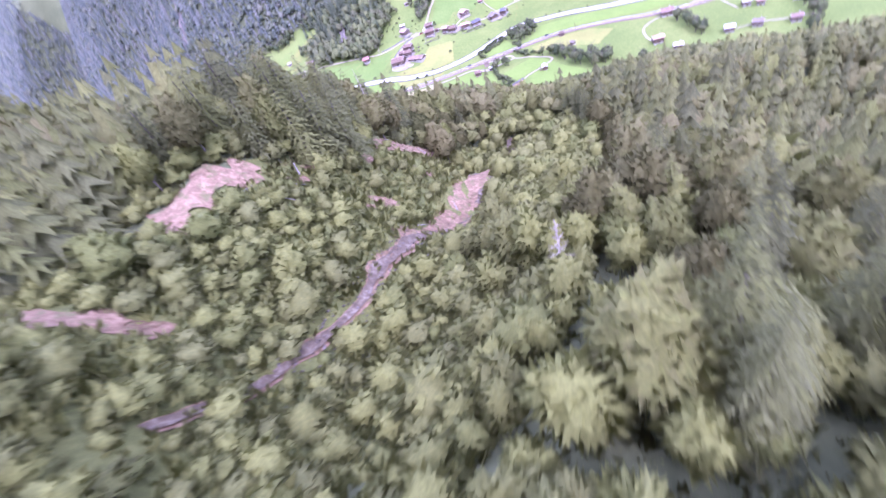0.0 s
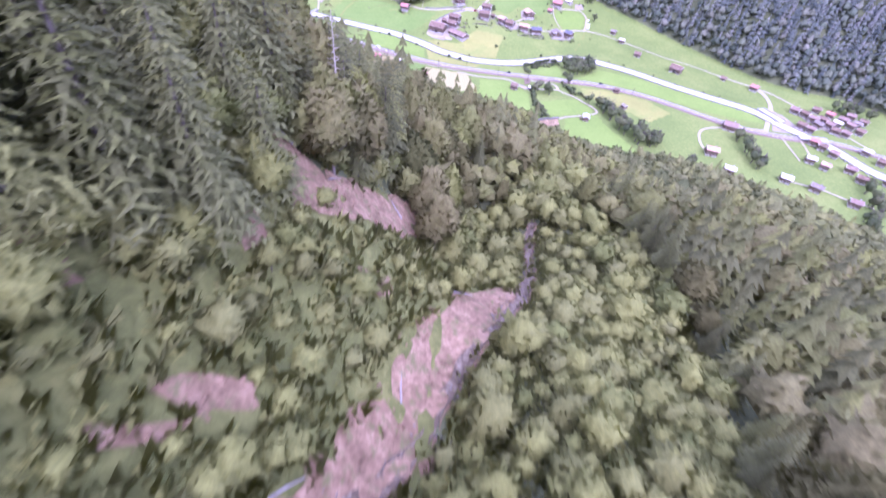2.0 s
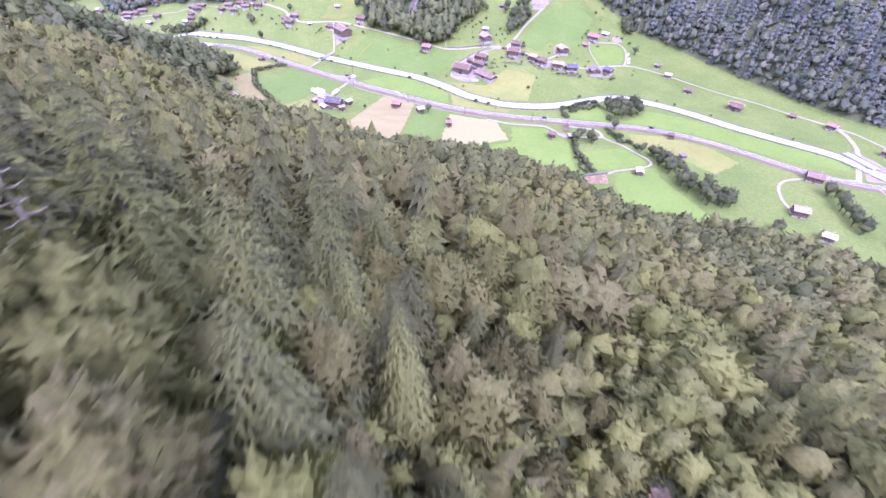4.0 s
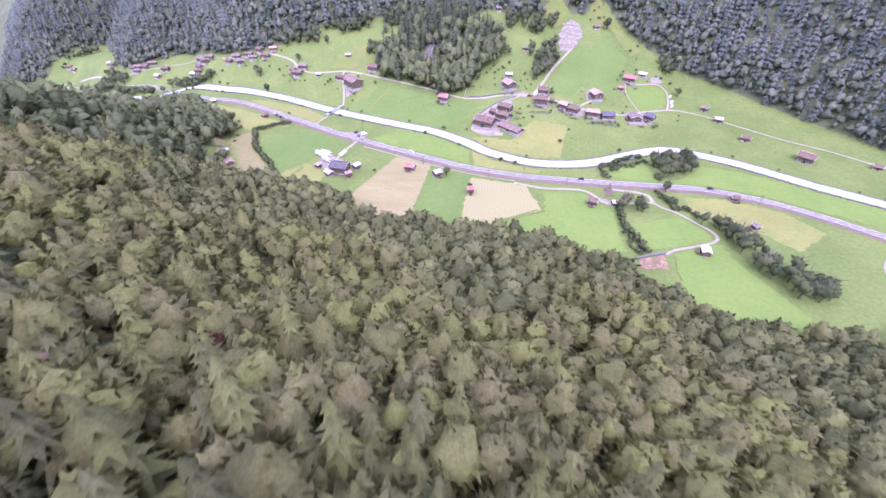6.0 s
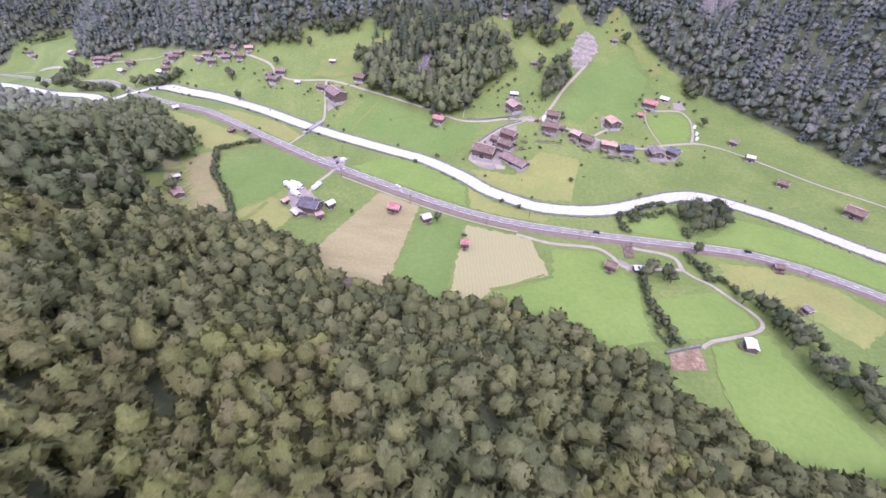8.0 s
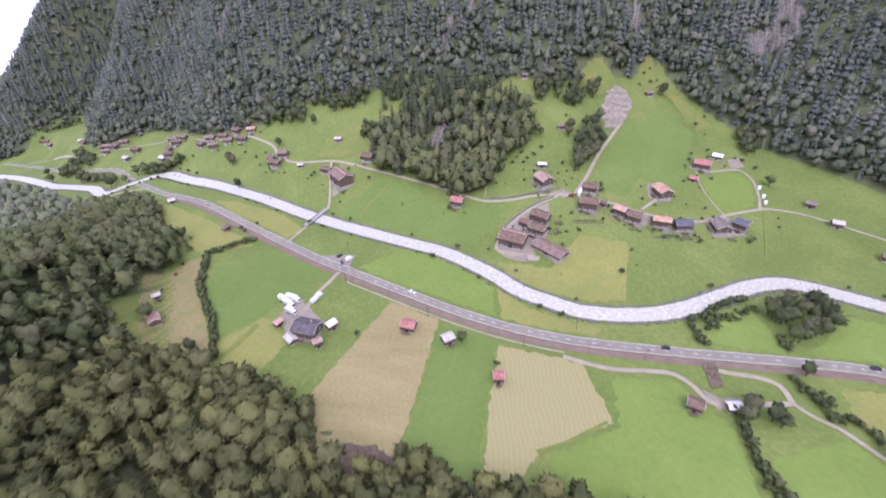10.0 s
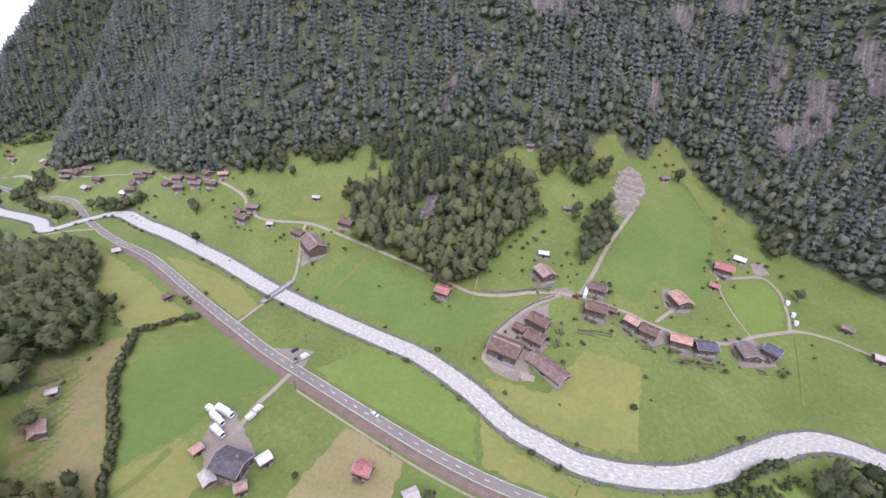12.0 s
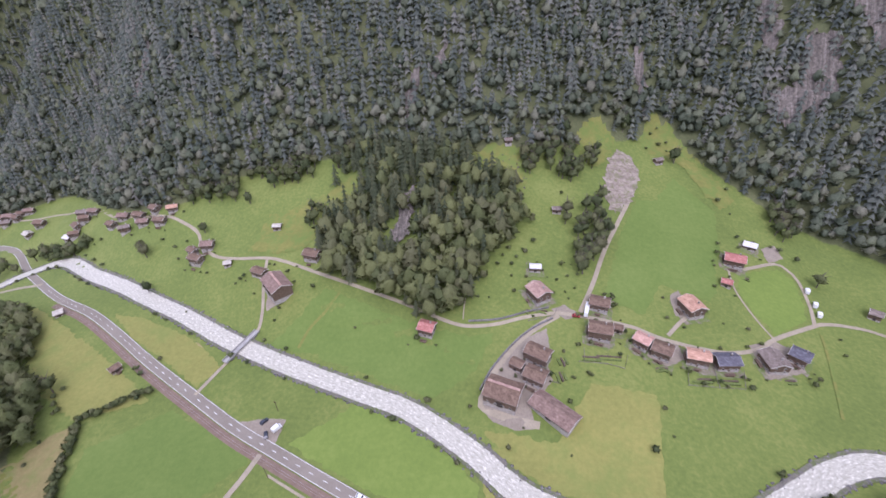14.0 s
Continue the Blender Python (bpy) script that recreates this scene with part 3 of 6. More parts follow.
STREAM_LINE = smooth_line([(q.x, q.y) for q in STREAM], 1.0)
tagged(stream_strip(STREAM_LINE, 1.5, 0.55, SOIL), "pinkish washed-out banks of the gully stream", "ground", kind="structure")
tagged(stream_strip(STREAM_LINE, 0.95, 0.8, STREAM_BED), "dark wet stream bed running down the gully", "stream", kind="structure")
FIELDS = [
    ("tan", TAN, "pale brown mown hay field", [(-53.8, -131.8), (-24.1, -142.0), (-23.7, -175.7), (-24.0, -220.5), (-34.7, -229.3), (-53.3, -229.6), (-72.0, -197.8), (-63.3, -166.1)]),
    ("raked", RAKED, "yellow field with hay raked in rows", [(9.6, -155), (50.1, -160), (62.2, -190.4), (31.8, -209.2), (24.3, -224), (11.3, -226.0), (9.4, -192.4)]),
    ("left", DRY, "tan mown strip beside a hedge", [(-205, -146), (-206.3, -138.9), (-200, -116), (-193, -109), (-186, -120), (-175, -141), (-161, -154), (-146, -170), (-131.4, -188.4), (-136.5, -200.6), (-156.2, -205.0), (-183.5, -173.7)]),
    ("scrub", PASTURE, "rough green pasture with scrub beside the wood", [(-209, -143), (-197, -158), (-198, -174), (-181, -190), (-164, -198), (-146, -192), (-133, -190), (-140, -178), (-160, -160), (-184, -140), (-202, -132)]),
    ("plot", HAY, "brownish cut plot beside the farm", [(-136.5, -178.4), (-119.2, -156.1), (-97.7, -171.4), (-102.4, -193.7), (-116.9, -195.6), (-130.1, -190.3)]),
    ("river", HAY, "yellow-green meadow between road and river", [(-237.7, -31.4), (-210.2, -35.1), (-176.7, -45.6), (-148.3, -60.2), (-141.7, -65.9), (-145.7, -80.6), (-163.4, -71.5), (-209.4, -50.2)]),
    ("bare", TAN, "brown dry strip in the river meadow", [(-174.1, -50.2), (-164.5, -50.4), (-145.6, -64.6), (-147.8, -70.7)]),
    ("roadside", HAY, "yellow-green rough meadow beside the road", [(-331.8, -35.0), (-310.7, -22.7), (-271.1, -40.4), (-202.6, -71.5), (-165.1, -90.7), (-177.0, -97.2), (-194.2, -106.0), (-231.8, -92.9), (-272.1, -65.2)]),
    ("bank", HAY, "yellowish meadow on the river bank", [(4.3, -109.9), (24, -125), (50, -133), (62, -134), (59.0, -140.2), (31.1, -139.3), (9.4, -135.2)]),
    ("village", HAY, "yellow-green hay field below the farm", [(2.8, -86), (36.0, -89), (52.9, -58.7), (82.6, -60.9), (76.7, -109), (57.0, -114.0), (34, -110.0), (12.5, -98.8)]),
    ("right", HAY, "yellow hay field beside the railway", [(161.7, -155), (190, -154), (222, -164), (240, -185), (215.1, -208), (198.8, -192.6), (176.6, -178.1), (159.6, -177.5)]),
    ("upper", PASTURE, "dry yellow-green meadow on the hillside", [(-164.6, 16), (-160.5, 45.4), (-120.8, 63.1), (-103.8, 81.0), (-98.7, 64.9), (-111.2, 36.9), (-121.1, 19), (-135.8, 13)]),
    ("pasture", PASTURE, "stony pasture between the woods", [(-21.3, 103.4), (-2.8, 110.4), (19.4, 110.7), (25.7, 87.1), (14.6, 73.4), (-11.7, 83.4)]),
    ("saddle", PASTURE, "steep dry pasture below the forest", [(53.5, 122.9), (58.2, 136.0), (73.2, 144.8), (84.5, 134.5), (75.6, 108.6), (62.8, 104.1)]),
    ("edge", PASTURE, "dry pasture along the forest edge", [(100.7, 137.0), (114.1, 159.8), (128.5, 150.8), (149.8, 129.9), (165.4, 97.4), (151.8, 87.3), (132.4, 124.8), (111.0, 128.3)]),
    ("west", DEEP, "deep green meadow beside the farm drive", [(-176.4, -118.8), (-150, -95), (-108.4, -106.8), (-97.8, -114.3), (-118.3, -142.9), (-119.7, -153.2), (-137.8, -176.4), (-165.4, -147.4)]),
    ("strip", DEEP, "green grass strip between mown fields", [(-22.5, -146), (8, -152), (7.5, -192), (9.3, -226), (-22, -222), (-21.7, -176)]),
    ("south", LUSH, "lush green meadow at the forest edge", [(64, -166), (90, -163), (98, -170), (104, -178), (110, -186), (110, -205), (112, -226), (86, -238), (40, -228), (35, -211), (64, -192)]),
    ("hollow", LUSH, "lush green meadow enclosed by hedges", [(119, -197), (134, -190), (152, -182), (166, -198), (165, -206), (152, -213), (137, -219), (128, -222), (119, -209)]),
    ("wedge", LUSH, "bright green meadow below the wood", [(140, -224), (158, -215), (169, -209), (176, -230), (197, -266), (190, -276), (168, -281), (146, -287), (143, -270), (138, -250)]),
    ("bankside", LUSH, "green meadow between road and river", [(-84, -104), (-60, -79), (-30, -88), (-6, -103), (2, -112), (6, -134), (-28, -124), (-60, -113.5)]),
    ("bend", LUSH, "green meadow in the river bend", [(112, -136), (114, -122), (140, -106), (144, -120), (147, -138)]),
    ("east", LUSH, "green meadow between road and river", [(153, -136), (166, -128), (186, -104), (216, -110), (250, -128), (290, -146), (320, -156), (330, -181), (284, -174), (246, -156), (214, -143), (184, -136)]),
    ("slope", DEEP, "green meadow sloping down from the lane", [(-125, -48), (-98, -14), (-45, -33), (-12, -40), (4, -38), (-4, -60), (-24, -72), (-60, -62), (-95, -52)]),
    ("fan", DEEP, "broad green meadow on the fan", [(64, -6), (72, 20), (80, 48), (94, 80), (108, 84), (124, 110), (148, 84), (142, 50), (134, 30), (130, 12), (124, 4), (98, 10), (84, -14)]),
    ("ring", LUSH, "green meadow ringed by a lane", [(146, 30), (176, 42), (182, 34), (180, 14), (176, 3), (154, -12), (148, 0), (144, 12)]),
]
for key, mat, label, outline in FIELDS:
    steep = key in ("scrub", "left", "pasture", "saddle", "edge", "upper", "wedge")
    drape("field", ragged(outline, 2.6 if mat == PASTURE else 1.2, 1.5), (0.32 if steep else 0.1) + 0.02 * (len(key) % 4) + (0.06 if mat == DRY else 0), mat, label, "field", 3.0 if steep else 7.0)

RUBBLE = [(74, 100), (79, 115), (85, 128), (93.7, 123), (99.5, 107), (97.5, 95), (90, 78), (78, 64), (72.5, 77)]
PALE_RUBBLE = overgrown(mottled("pale_rubble", (0.12, 0.1, 0.078), (0.27, 0.225, 0.18), (0.46, 0.4, 0.335), 0.12, 0.5, 0.8, stretch=((0.35, 1.4, 1), 75)), (0.14, 0.16, 0.06), 0.22, 0.5, 0.62, 0.8)
drape("rubble_fan", ragged(RUBBLE, 1.8, 0.8), 0.35, PALE_RUBBLE, "pale rubble fan of debris above the village", "rubble", 2.5, 0.3)
CLIFFS = [
    [(188, 155), (201.9, 152.4), (204.9, 164), (210.5, 174), (223.3, 174), (230, 163), (229, 144), (219.5, 137.7), (209.3, 138.8), (202.7, 133), (196, 133), (192, 144)],
    [(180, 199), (190, 199), (195, 186), (193, 172), (185, 176)],
    [(96.5, 188), (104.6, 183), (108, 171), (103.7, 165), (98, 172)],
    [(236, 190), (246, 177), (257, 160), (263, 146), (254, 146), (244, 160), (234, 177)],
    [(-20, 196), (-15, 186), (7, 184), (28, 197), (36, 214), (8, 216)],
    [(104, 249), (111, 234), (128, 234), (130, 251)], [(140, 257), (146, 242), (160, 229), (174, 227), (170, 239)], [(-76, 116), (-71, 114), (-65, 131), (-65, 142), (-72, 138)],
    [(-330, 138), (-322, 160), (-312, 176), (-306, 156), (-316, 142)],
    [(-58, 136), (-53, 150), (-48, 160), (-46, 146), (-51, 136)],
    [(-67, 20), (-66, 34), (-63, 62), (-58, 70), (-54.7, 46), (-56, 22)],
    [(-230, 190), (-222, 214), (-206, 230), (-204, 206), (-216, 192)],
]
for outline in CLIFFS:
    drape("rock_face", ragged(outline, 3.0, 2.0), 1.8, CLIFF_ROCK, "weathered grey rock face amid the forest", "cliff", 2.5, 4.0)


# ---- road, railway, lanes, yards, river ----
road = tagged(ribbon("road", ROAD, -3.0, 3.0, 0.22, ASPHALT, across=2), "grey two-lane asphalt main road through the valley", "road", kind="structure")
for off in (-2.7, 2.7):
    ribbon("edge_line", ROAD, off - 0.09, off + 0.09, 0.235, WHITE_LINE, "white edge line", road)
near_road = [q for q in ROAD if -330 < q.x < 380]
v, f, gone, k = [], [], 0.0, 0
for a, b in zip(near_road, near_road[1:]):
    seg = b - a
    t = seg.normalized()
    side = Vector((-t.y, t.x, 0)) * 0.12
    gone += seg.length
    if gone > 6.0:
        gone = 0.0
        i = len(v)
        e = a + t * 2.4
        v += [(*(p)[:2], h(p.x, p.y) + 0.24) for p in (a - side, a + side, e + side, e - side)]
        f.append((i, i + 3, i + 2, i + 1))
mesh_object("centre_line", v, f, WHITE_LINE, road, "dashed white centre line")
rail_line = [q for q in ROAD if q.x > -300]
track = tagged(ribbon("railway", rail_line, -7.7, -3.4, 0.2, BALLAST, across=2), "single railway track on brown ballast beside the road", "railway", kind="structure")
STEEL = mottled("rail_steel", (0.25, 0.2, 0.18), (0.34, 0.29, 0.26), (0.4, 0.36, 0.33), 0.3, 4, 0, 0.45, 0.8)
for off in (-5.05, -6.05):
    ribbon("rail", rail_line, off - 0.07, off + 0.07, 0.38, STEEL, "rusty steel rail", track)
tagged(ribbon("cycle_path", [q for q in ROAD if -88 < q.x < 46], -9.9, -8.8, 0.2, GRAVEL), "pale narrow path beside the railway", "path", kind="structure")

LANES = [
    ("bridge", 1.3, [(-144.1, -84.6), (-139.7, -62), (-134.5, -39.8), (-136.4, -26.3), (-141.4, -11.1), (-145.9, 3.4), (-147.5, 9.5)]),
    ("upper", 1.4, [(-514.5, 79.5), (-501.4, 91.8), (-496.6, 101), (-450.7, 102.7), (-412, 104), (-357.6, 89.4), (-319.5, 69.6), (-287.2, 62.3), (-262.1, 57.9), (-243.1, 51.4), (-218, 37.8), (-205.7, 24.1), (-188.4, 13.9), (-171.4, 10.8),
                    (-148.2, 9.9), (-133.5, 6.6), (-104.2, -3.5), (-77.5, -12.3), (-44.8, -23.3), (-25.8, -30.6), (-11.7, -34.0), (4.2, -31.5), (19.8, -25.2), (37.3, -19.8)]),
    ("village", 1.5, [(37.3, -19.8), (48.5, -20.1), (65.9, -21.5), (78.2, -23.2), (87.1, -26.4), (95.9, -28.4), (109.1, -30.0), (123.8, -29.8), (139.8, -24.6), (153.0, -14.7),
                      (177.5, -0.8), (185.1, 2.8), (198.3, 4.7), (215.1, 2.2), (240, -15), (268, -36), (300, -54.6), (322, -72), (340, -86), (353, -97), (366, -108), (378, -128), (388, -147), (397, -172), (404, -192), (412, -206)]),
    ("house", 1.3, [(94.9, -24.9), (104.1, -14.1), (111.4, -7.7)]),
    ("loop", 1.4, [(179.7, 0.8), (183.7, 16.4), (185.1, 35.1), (181.7, 43.2), (175.5, 46.4), (159.8, 38.9), (151.7, 34.7)]),
    ("short", 0.7, [(151.7, -15.2), (146.9, -3.7), (142.9, 9.5), (141.3, 20.0), (142.3, 32.0)]),
    ("fan", 1.6, [(50.1, -17.7), (58.5, 3.1), (67.8, 30.3), (78.0, 54.0), (89.0, 78.7)]),
    ("farm", 2.2, [(38.3, -21.1), (28.1, -29.3), (17.9, -39.5), (8.6, -53.6), (3.0, -67.3), (0.8, -74.7), (12, -79.5), (28, -82.5)]),
    ("drive", 1.6, [(-94.6, -110.6), (-96.9, -122.3), (-99.3, -131.5), (-100.1, -146.6)]),
    ("south", 1.6, [(41.6, -157.3), (62.5, -161.1), (80.1, -159.5), (91.6, -159.4), (99.3, -165.6), (103.8, -172.6), (114.5, -172.8), (128.5, -169.3), (138.2, -167.6)]),
    ("turn", 1.7, [(138.2, -167.6), (136.1, -158.0), (127.7, -154.7), (117.9, -154.4), (106.8, -152.8)]),
    ("field", 1.3, [(138.2, -167.6), (143.4, -172.6), (152.0, -177.8), (160.0, -186.7), (167.5, -194.9), (170.3, -201.0), (167.2, -206.9), (156.0, -213.2), (140.6, -220.3), (135.3, -225.4)]),
    ("red", 1.4, [(322.0, -193), (290.0, -196.9), (262.5, -207.6), (252.9, -230), (254.2, -251.4)]),
    ("side", 1.8, [(-514, 79), (-530, 93), (-549, 104), (-572, 122), (-642, 147), (-690, 150)]),
    ("river", 2.0, [(-340, 6), (-362, 3), (-386.5, -4.6)]),
    ("crossing", 2.6, [(353, -99), (356, -112), (351, -134), (341, -158), (332, -175), (322, -195)]),
    ("spur_a", 1.0, [(332.9, -202), (331.9, -222), (331.2, -241)]), ("spur_b", 1.0, [(349, -202), (347, -218), (343, -238)]),
    ("low_east", 1.3, [(300, -272), (314, -277), (329.1, -281), (344.5, -291.2), (359.3, -296.8)]),
]
for key, half, pts in LANES:
    tagged(ribbon("lane", smooth_line(pts, 3), -0.78 * half, 0.78 * half, 0.24 + 0.004 * len(key), GRAVEL, across=2), "pale narrow paved lane between the meadows", "lane", kind="structure")
for pts, half, mat, label in (([(180.5, -4.6), (176.4, -21.4), (170.4, -40.9), (164.7, -58.4)], 0.7, PASTURE, "faint trodden path over the meadow"), ([(-104.5, -48), (-101, -36), (-93, -27), (-88, -15)], 1.0, PASTURE, "shallow dry ditch across the meadow"),
                              ([(-12.6, -1.8), (-13.4, -20.7), (-13, -30)], 0.35, GRAVEL, "low pale wall beside the wood"), ([(30.6, -209.3), (41.7, -203.6), (51, -196.7), (59.4, -190.7)], 0.8, PASTURE, "dry ditch at the field edge"),
                              ([(-131, -192), (-124, -178), (-121, -162)], 1.6, PASTURE, "rough brown strip in the cut plot")):
    tagged(ribbon("field_path", smooth_line(pts, 2), -half, half, 0.27, mat, across=2), label, "path", kind="structure")
BRUSH = mottled("cut_brushwood", (0.06, 0.045, 0.03), (0.16, 0.115, 0.08), (0.3, 0.22, 0.16), 0.5, 1.2, 1.0, depth=0.8)
drape("brushwood_clearing", ragged([(-52, -227), (-43, -221), (-29, -220), (-22, -227), (-31, -235), (-42, -239)], 2.0), 0.3, BRUSH, "brown cut brushwood clearing at the forest edge", "clearing", 3.0, 0.4)
drape("gravel_cut", [(105.8, -150), (112.3, -149), (111.8, -162.9), (106.3, -165)], 0.3, BRUSH, "brown stony cut beside the railway", "cut", 3.0, 0.4)
YARDS = [
    [(-0.9, -74.9), (3.6, -61.1), (9.8, -50.7), (19.4, -39.2), (31.4, -30.5), (33, -40), (31, -50), (34, -60), (30, -66), (24, -74), (26, -84), (17, -85), (7, -82)],
    [(-114.5, -97), (-101.1, -92.9), (-91.0, -91.9), (-90.0, -105)],
    [(-110, -157), (-115, -143), (-107.6, -138), (-99, -144.0), (-86, -154.3), (-83, -166), (-90, -171), (-100, -168)],
    [(102.0, -165.7), (108.3, -169.7), (118.0, -168.3), (116.8, -174.7), (105.9, -176.3)],
    [(101.8, 4.0), (107.3, 8.0), (112.1, -3.3), (116.4, -6.1), (112.2, -11.9), (101.4, -10.9)],
    [(170.3, 58.2), (180.8, 63.1), (183, 53.0), (171.1, 46)],
    [(34, -18), (42, -14), (50, -19), (42, -24)],
    [(84, -30), (98, -29), (101, -38), (90, -44), (82, -40)],
    [(136, -22), (152, -17), (162, -20), (160, -34), (140, -42)],
    [(347, -146), (354, -157), (357, -170), (362, -188), (346, -193), (329, -192), (337, -174), (346, -158)],
    [(366, -140), (380, -140), (396, -178), (392, -188), (378, -170)],
    [(-134, -26), (-138, -12), (-128, -6), (-122, -18)],
]
YARD = mottled("worn_tarmac", (0.201, 0.167, 0.129), (0.265, 0.225, 0.175), (0.339, 0.290, 0.228), 0.15, 1.2, 0.2)
for outline in YARDS:
    drape("yard", ragged(outline, 0.6), 0.21, YARD, "worn grey tarmac yard", "yard")
drape("gravel_pit", [(118.4, -232.8), (133.5, -225.8), (134.5, -238.7), (117.6, -242.0)], 0.3, SOIL, "small walled gravel pit at the wood edge", "pit")


def river_water():
    """Milky water with streaks of foam along the flow."""
    m, n, l, b = material("glacial_water", 0.45, 0, 0.3)
    a = n.new("ShaderNodeAttribute")
    a.attribute_name = "flow"
    s = n.new("ShaderNodeMapping")
    s.inputs["Scale"].default_value = (0.55, 1.2, 1)
    l.new(a.outputs["Vector"], s.inputs["Vector"])
    t = n.new("ShaderNodeTexNoise")
    t.inputs["Scale"].default_value, t.inputs["Detail"].default_value, t.inputs["Roughness"].default_value = 0.8, 8, 0.8
    l.new(s.outputs["Vector"], t.inputs["Vector"])
    r = ramp_node(n, [(0.34, (0.31, 0.295, 0.235)), (0.46, (0.43, 0.41, 0.335)), (0.55, (0.53, 0.51, 0.425)), (0.63, (0.86, 0.83, 0.75))])
    l.new(t.outputs["Fac"], r.inputs["Fac"])
    l.new(r.outputs["Color"], b.inputs["Base Color"])
    u = n.new("ShaderNodeBump")
    u.inputs["Strength"].default_value, u.inputs["Distance"].default_value = 0.7, 0.4
    l.new(t.outputs["Fac"], u.inputs["Height"])
    l.new(u.outputs["Normal"], b.inputs["Normal"])
    return m


RIVER_Z = 0.42
river = tagged(ribbon("river", RIVER, -5.4, 5.4, RIVER_Z, river_water(), across=6), "pale milky glacial river with white rapids", "river", kind="structure")
at = river.data.attributes.new("flow", "FLOAT_VECTOR", "POINT")
n = len(RIVER)
at.data.foreach_set("vector", np.array([(k * 4.0, -5.4 + 1.8 * c, 0) for c in range(7) for k in range(n)], np.float32).ravel())
for k, q in enumerate(river.data.vertices):
    q.co.z += 0.25 * noise.noise((q.co.x * 0.2, q.co.y * 0.2, 0))
BANK = overgrown(mottled("stony_bank", (0.09, 0.082, 0.07), (0.17, 0.155, 0.132), (0.27, 0.245, 0.21), 0.3, 1.6, 0.6), (0.11, 0.14, 0.045), 0.2, 0.45, 0.58, 0.9)
for off in (-6.1, 6.1):
    tagged(ribbon("river_bank", RIVER, off - 0.9, off + 0.9, 0.46, BANK, across=2), "dark stony river bank", "bank", kind="structure")
STONE = mottled("bank_stone", (0.09, 0.085, 0.08), (0.17, 0.16, 0.155), (0.32, 0.31, 0.3), 0.4, 2.0, 0.6)


def stones(name, places, mat, label):
    """Rough blocks in one mesh; places: rows of x, y, z, size."""
    rng = np.random.default_rng(3)
    base = np.array([(1, 0, 0), (0, 1, 0), (-1, 0, 0), (0, -1, 0), (0, 0, 0.8), (0, 0, -0.5)])
    tri = np.array([(0, 1, 4), (1, 2, 4), (2, 3, 4), (3, 0, 4), (1, 0, 5), (2, 1, 5), (3, 2, 5), (0, 3, 5)])
    p = np.array(places)
    a = rng.uniform(0, 6.3, len(p))[:, None]
    v = base[None] * rng.uniform(0.6, 1.3, (len(p), 6, 1)) * p[:, None, 3:4]
    v = np.stack([v[..., 0] * np.cos(a) - v[..., 1] * np.sin(a), v[..., 0] * np.sin(a) + v[..., 1] * np.cos(a), v[..., 2]], -1) + p[:, None, :3]
    t = (tri[None] + (np.arange(len(p)) * 6)[:, None, None]).reshape(-1, 3)
    return tagged(triangles_object(name, v.reshape(-1, 3), t, mat), label, "stones", kind="stuff")


rng = np.random.default_rng(11)
rows = []
for side in (-1, 1):
    for off, size in ((5.4, 0.7), (6.2, 0.95), (7.0, 0.8)):
        for q in offset_line(RIVER, side * off):
            if -560 < q.x < 480:
                for _ in range(2):
                    x, y = q.x + rng.uniform(-2, 2), q.y + rng.uniform(-0.6, 0.6)
                    rows.append((x, y, h(x, y) + 0.15, size * rng.uniform(0.6, 1.3)))
stones("bank_stones", rows, STONE, "grey boulders lining both river banks")
p = scatter(72, 105, 72, 134, 1.7, rng)
p = p[inside(p, RUBBLE)]
stones("rubble_blocks", [(x, y, h(x, y) + 0.4, rng.uniform(0.15, 0.55)) for x, y in p], PALE_RUBBLE, "loose pale boulders on the debris fan")
p = np.concatenate([np.array([(q.x + rng.normal() * 1.6, q.y + rng.normal() * 2) for q in STREAM for _ in range(22) if q.y > -622])])
stones("stream_stones", [(x, y, h(x, y) + 0.5, rng.uniform(0.08, 0.36)) for x, y in p], WET_STONE, "scattered stones along the gully stream")
p = scatter(-20, 25, 76, 110, 5, rng)
stones("pasture_boulders", [(x, y, h(x, y) + 0.4, rng.uniform(0.4, 1.1)) for x, y in p], ROCK, "pale boulders strewn over the pasture")
rows = []
for outline in SCARS.values():
    p = scatter(min(a for a, _ in outline), max(a for a, _ in outline), min(b for _, b in outline), max(b for _, b in outline), 1.3, rng)
    rows += [(x, y, h(x, y) + 0.5, rng.uniform(0.08, 0.4)) for x, y in p[inside(p, outline)]]
stones("soil_debris", rows, SOIL, "loose stones and clods on the bare soil")


# ---- woods: the mass of trees ----
WEDGE = [(-124, 50), (-119, 25), (-101, -6), (-78, -12), (-35, -33), (-12, -30), (1, 16), (23, 45), (0, 94), (-17, 104), (-108, 100)]
CLEAR = [[(-71, 16), (-51, 16), (-54, 42), (-68, 42)], [(-208, -142), (-202, -120), (-190, -112), (-130, -186), (-146, -190), (-164, -196), (-180, -188), (-196, -174), (-196, -160)], [(-50, -226), (-43, -221), (-29, -220), (-23, -227), (-31, -233), (-41, -236)]] + list(SCARS.values()) + CLIFFS + [RUBBLE] + [o for key, _, _, o in FIELDS if key in ("pasture", "saddle", "edge", "upper", "wedge", "tan")]


def near_line(p, line, gap):
    """Which places lie within gap metres of a line."""
    q = np.array([(a.x, a.y) for a in line])
    return (np.hypot(p[:, None, 0] - q[None, :, 0], p[:, None, 1] - q[None, :, 1]).min(1)) < gap


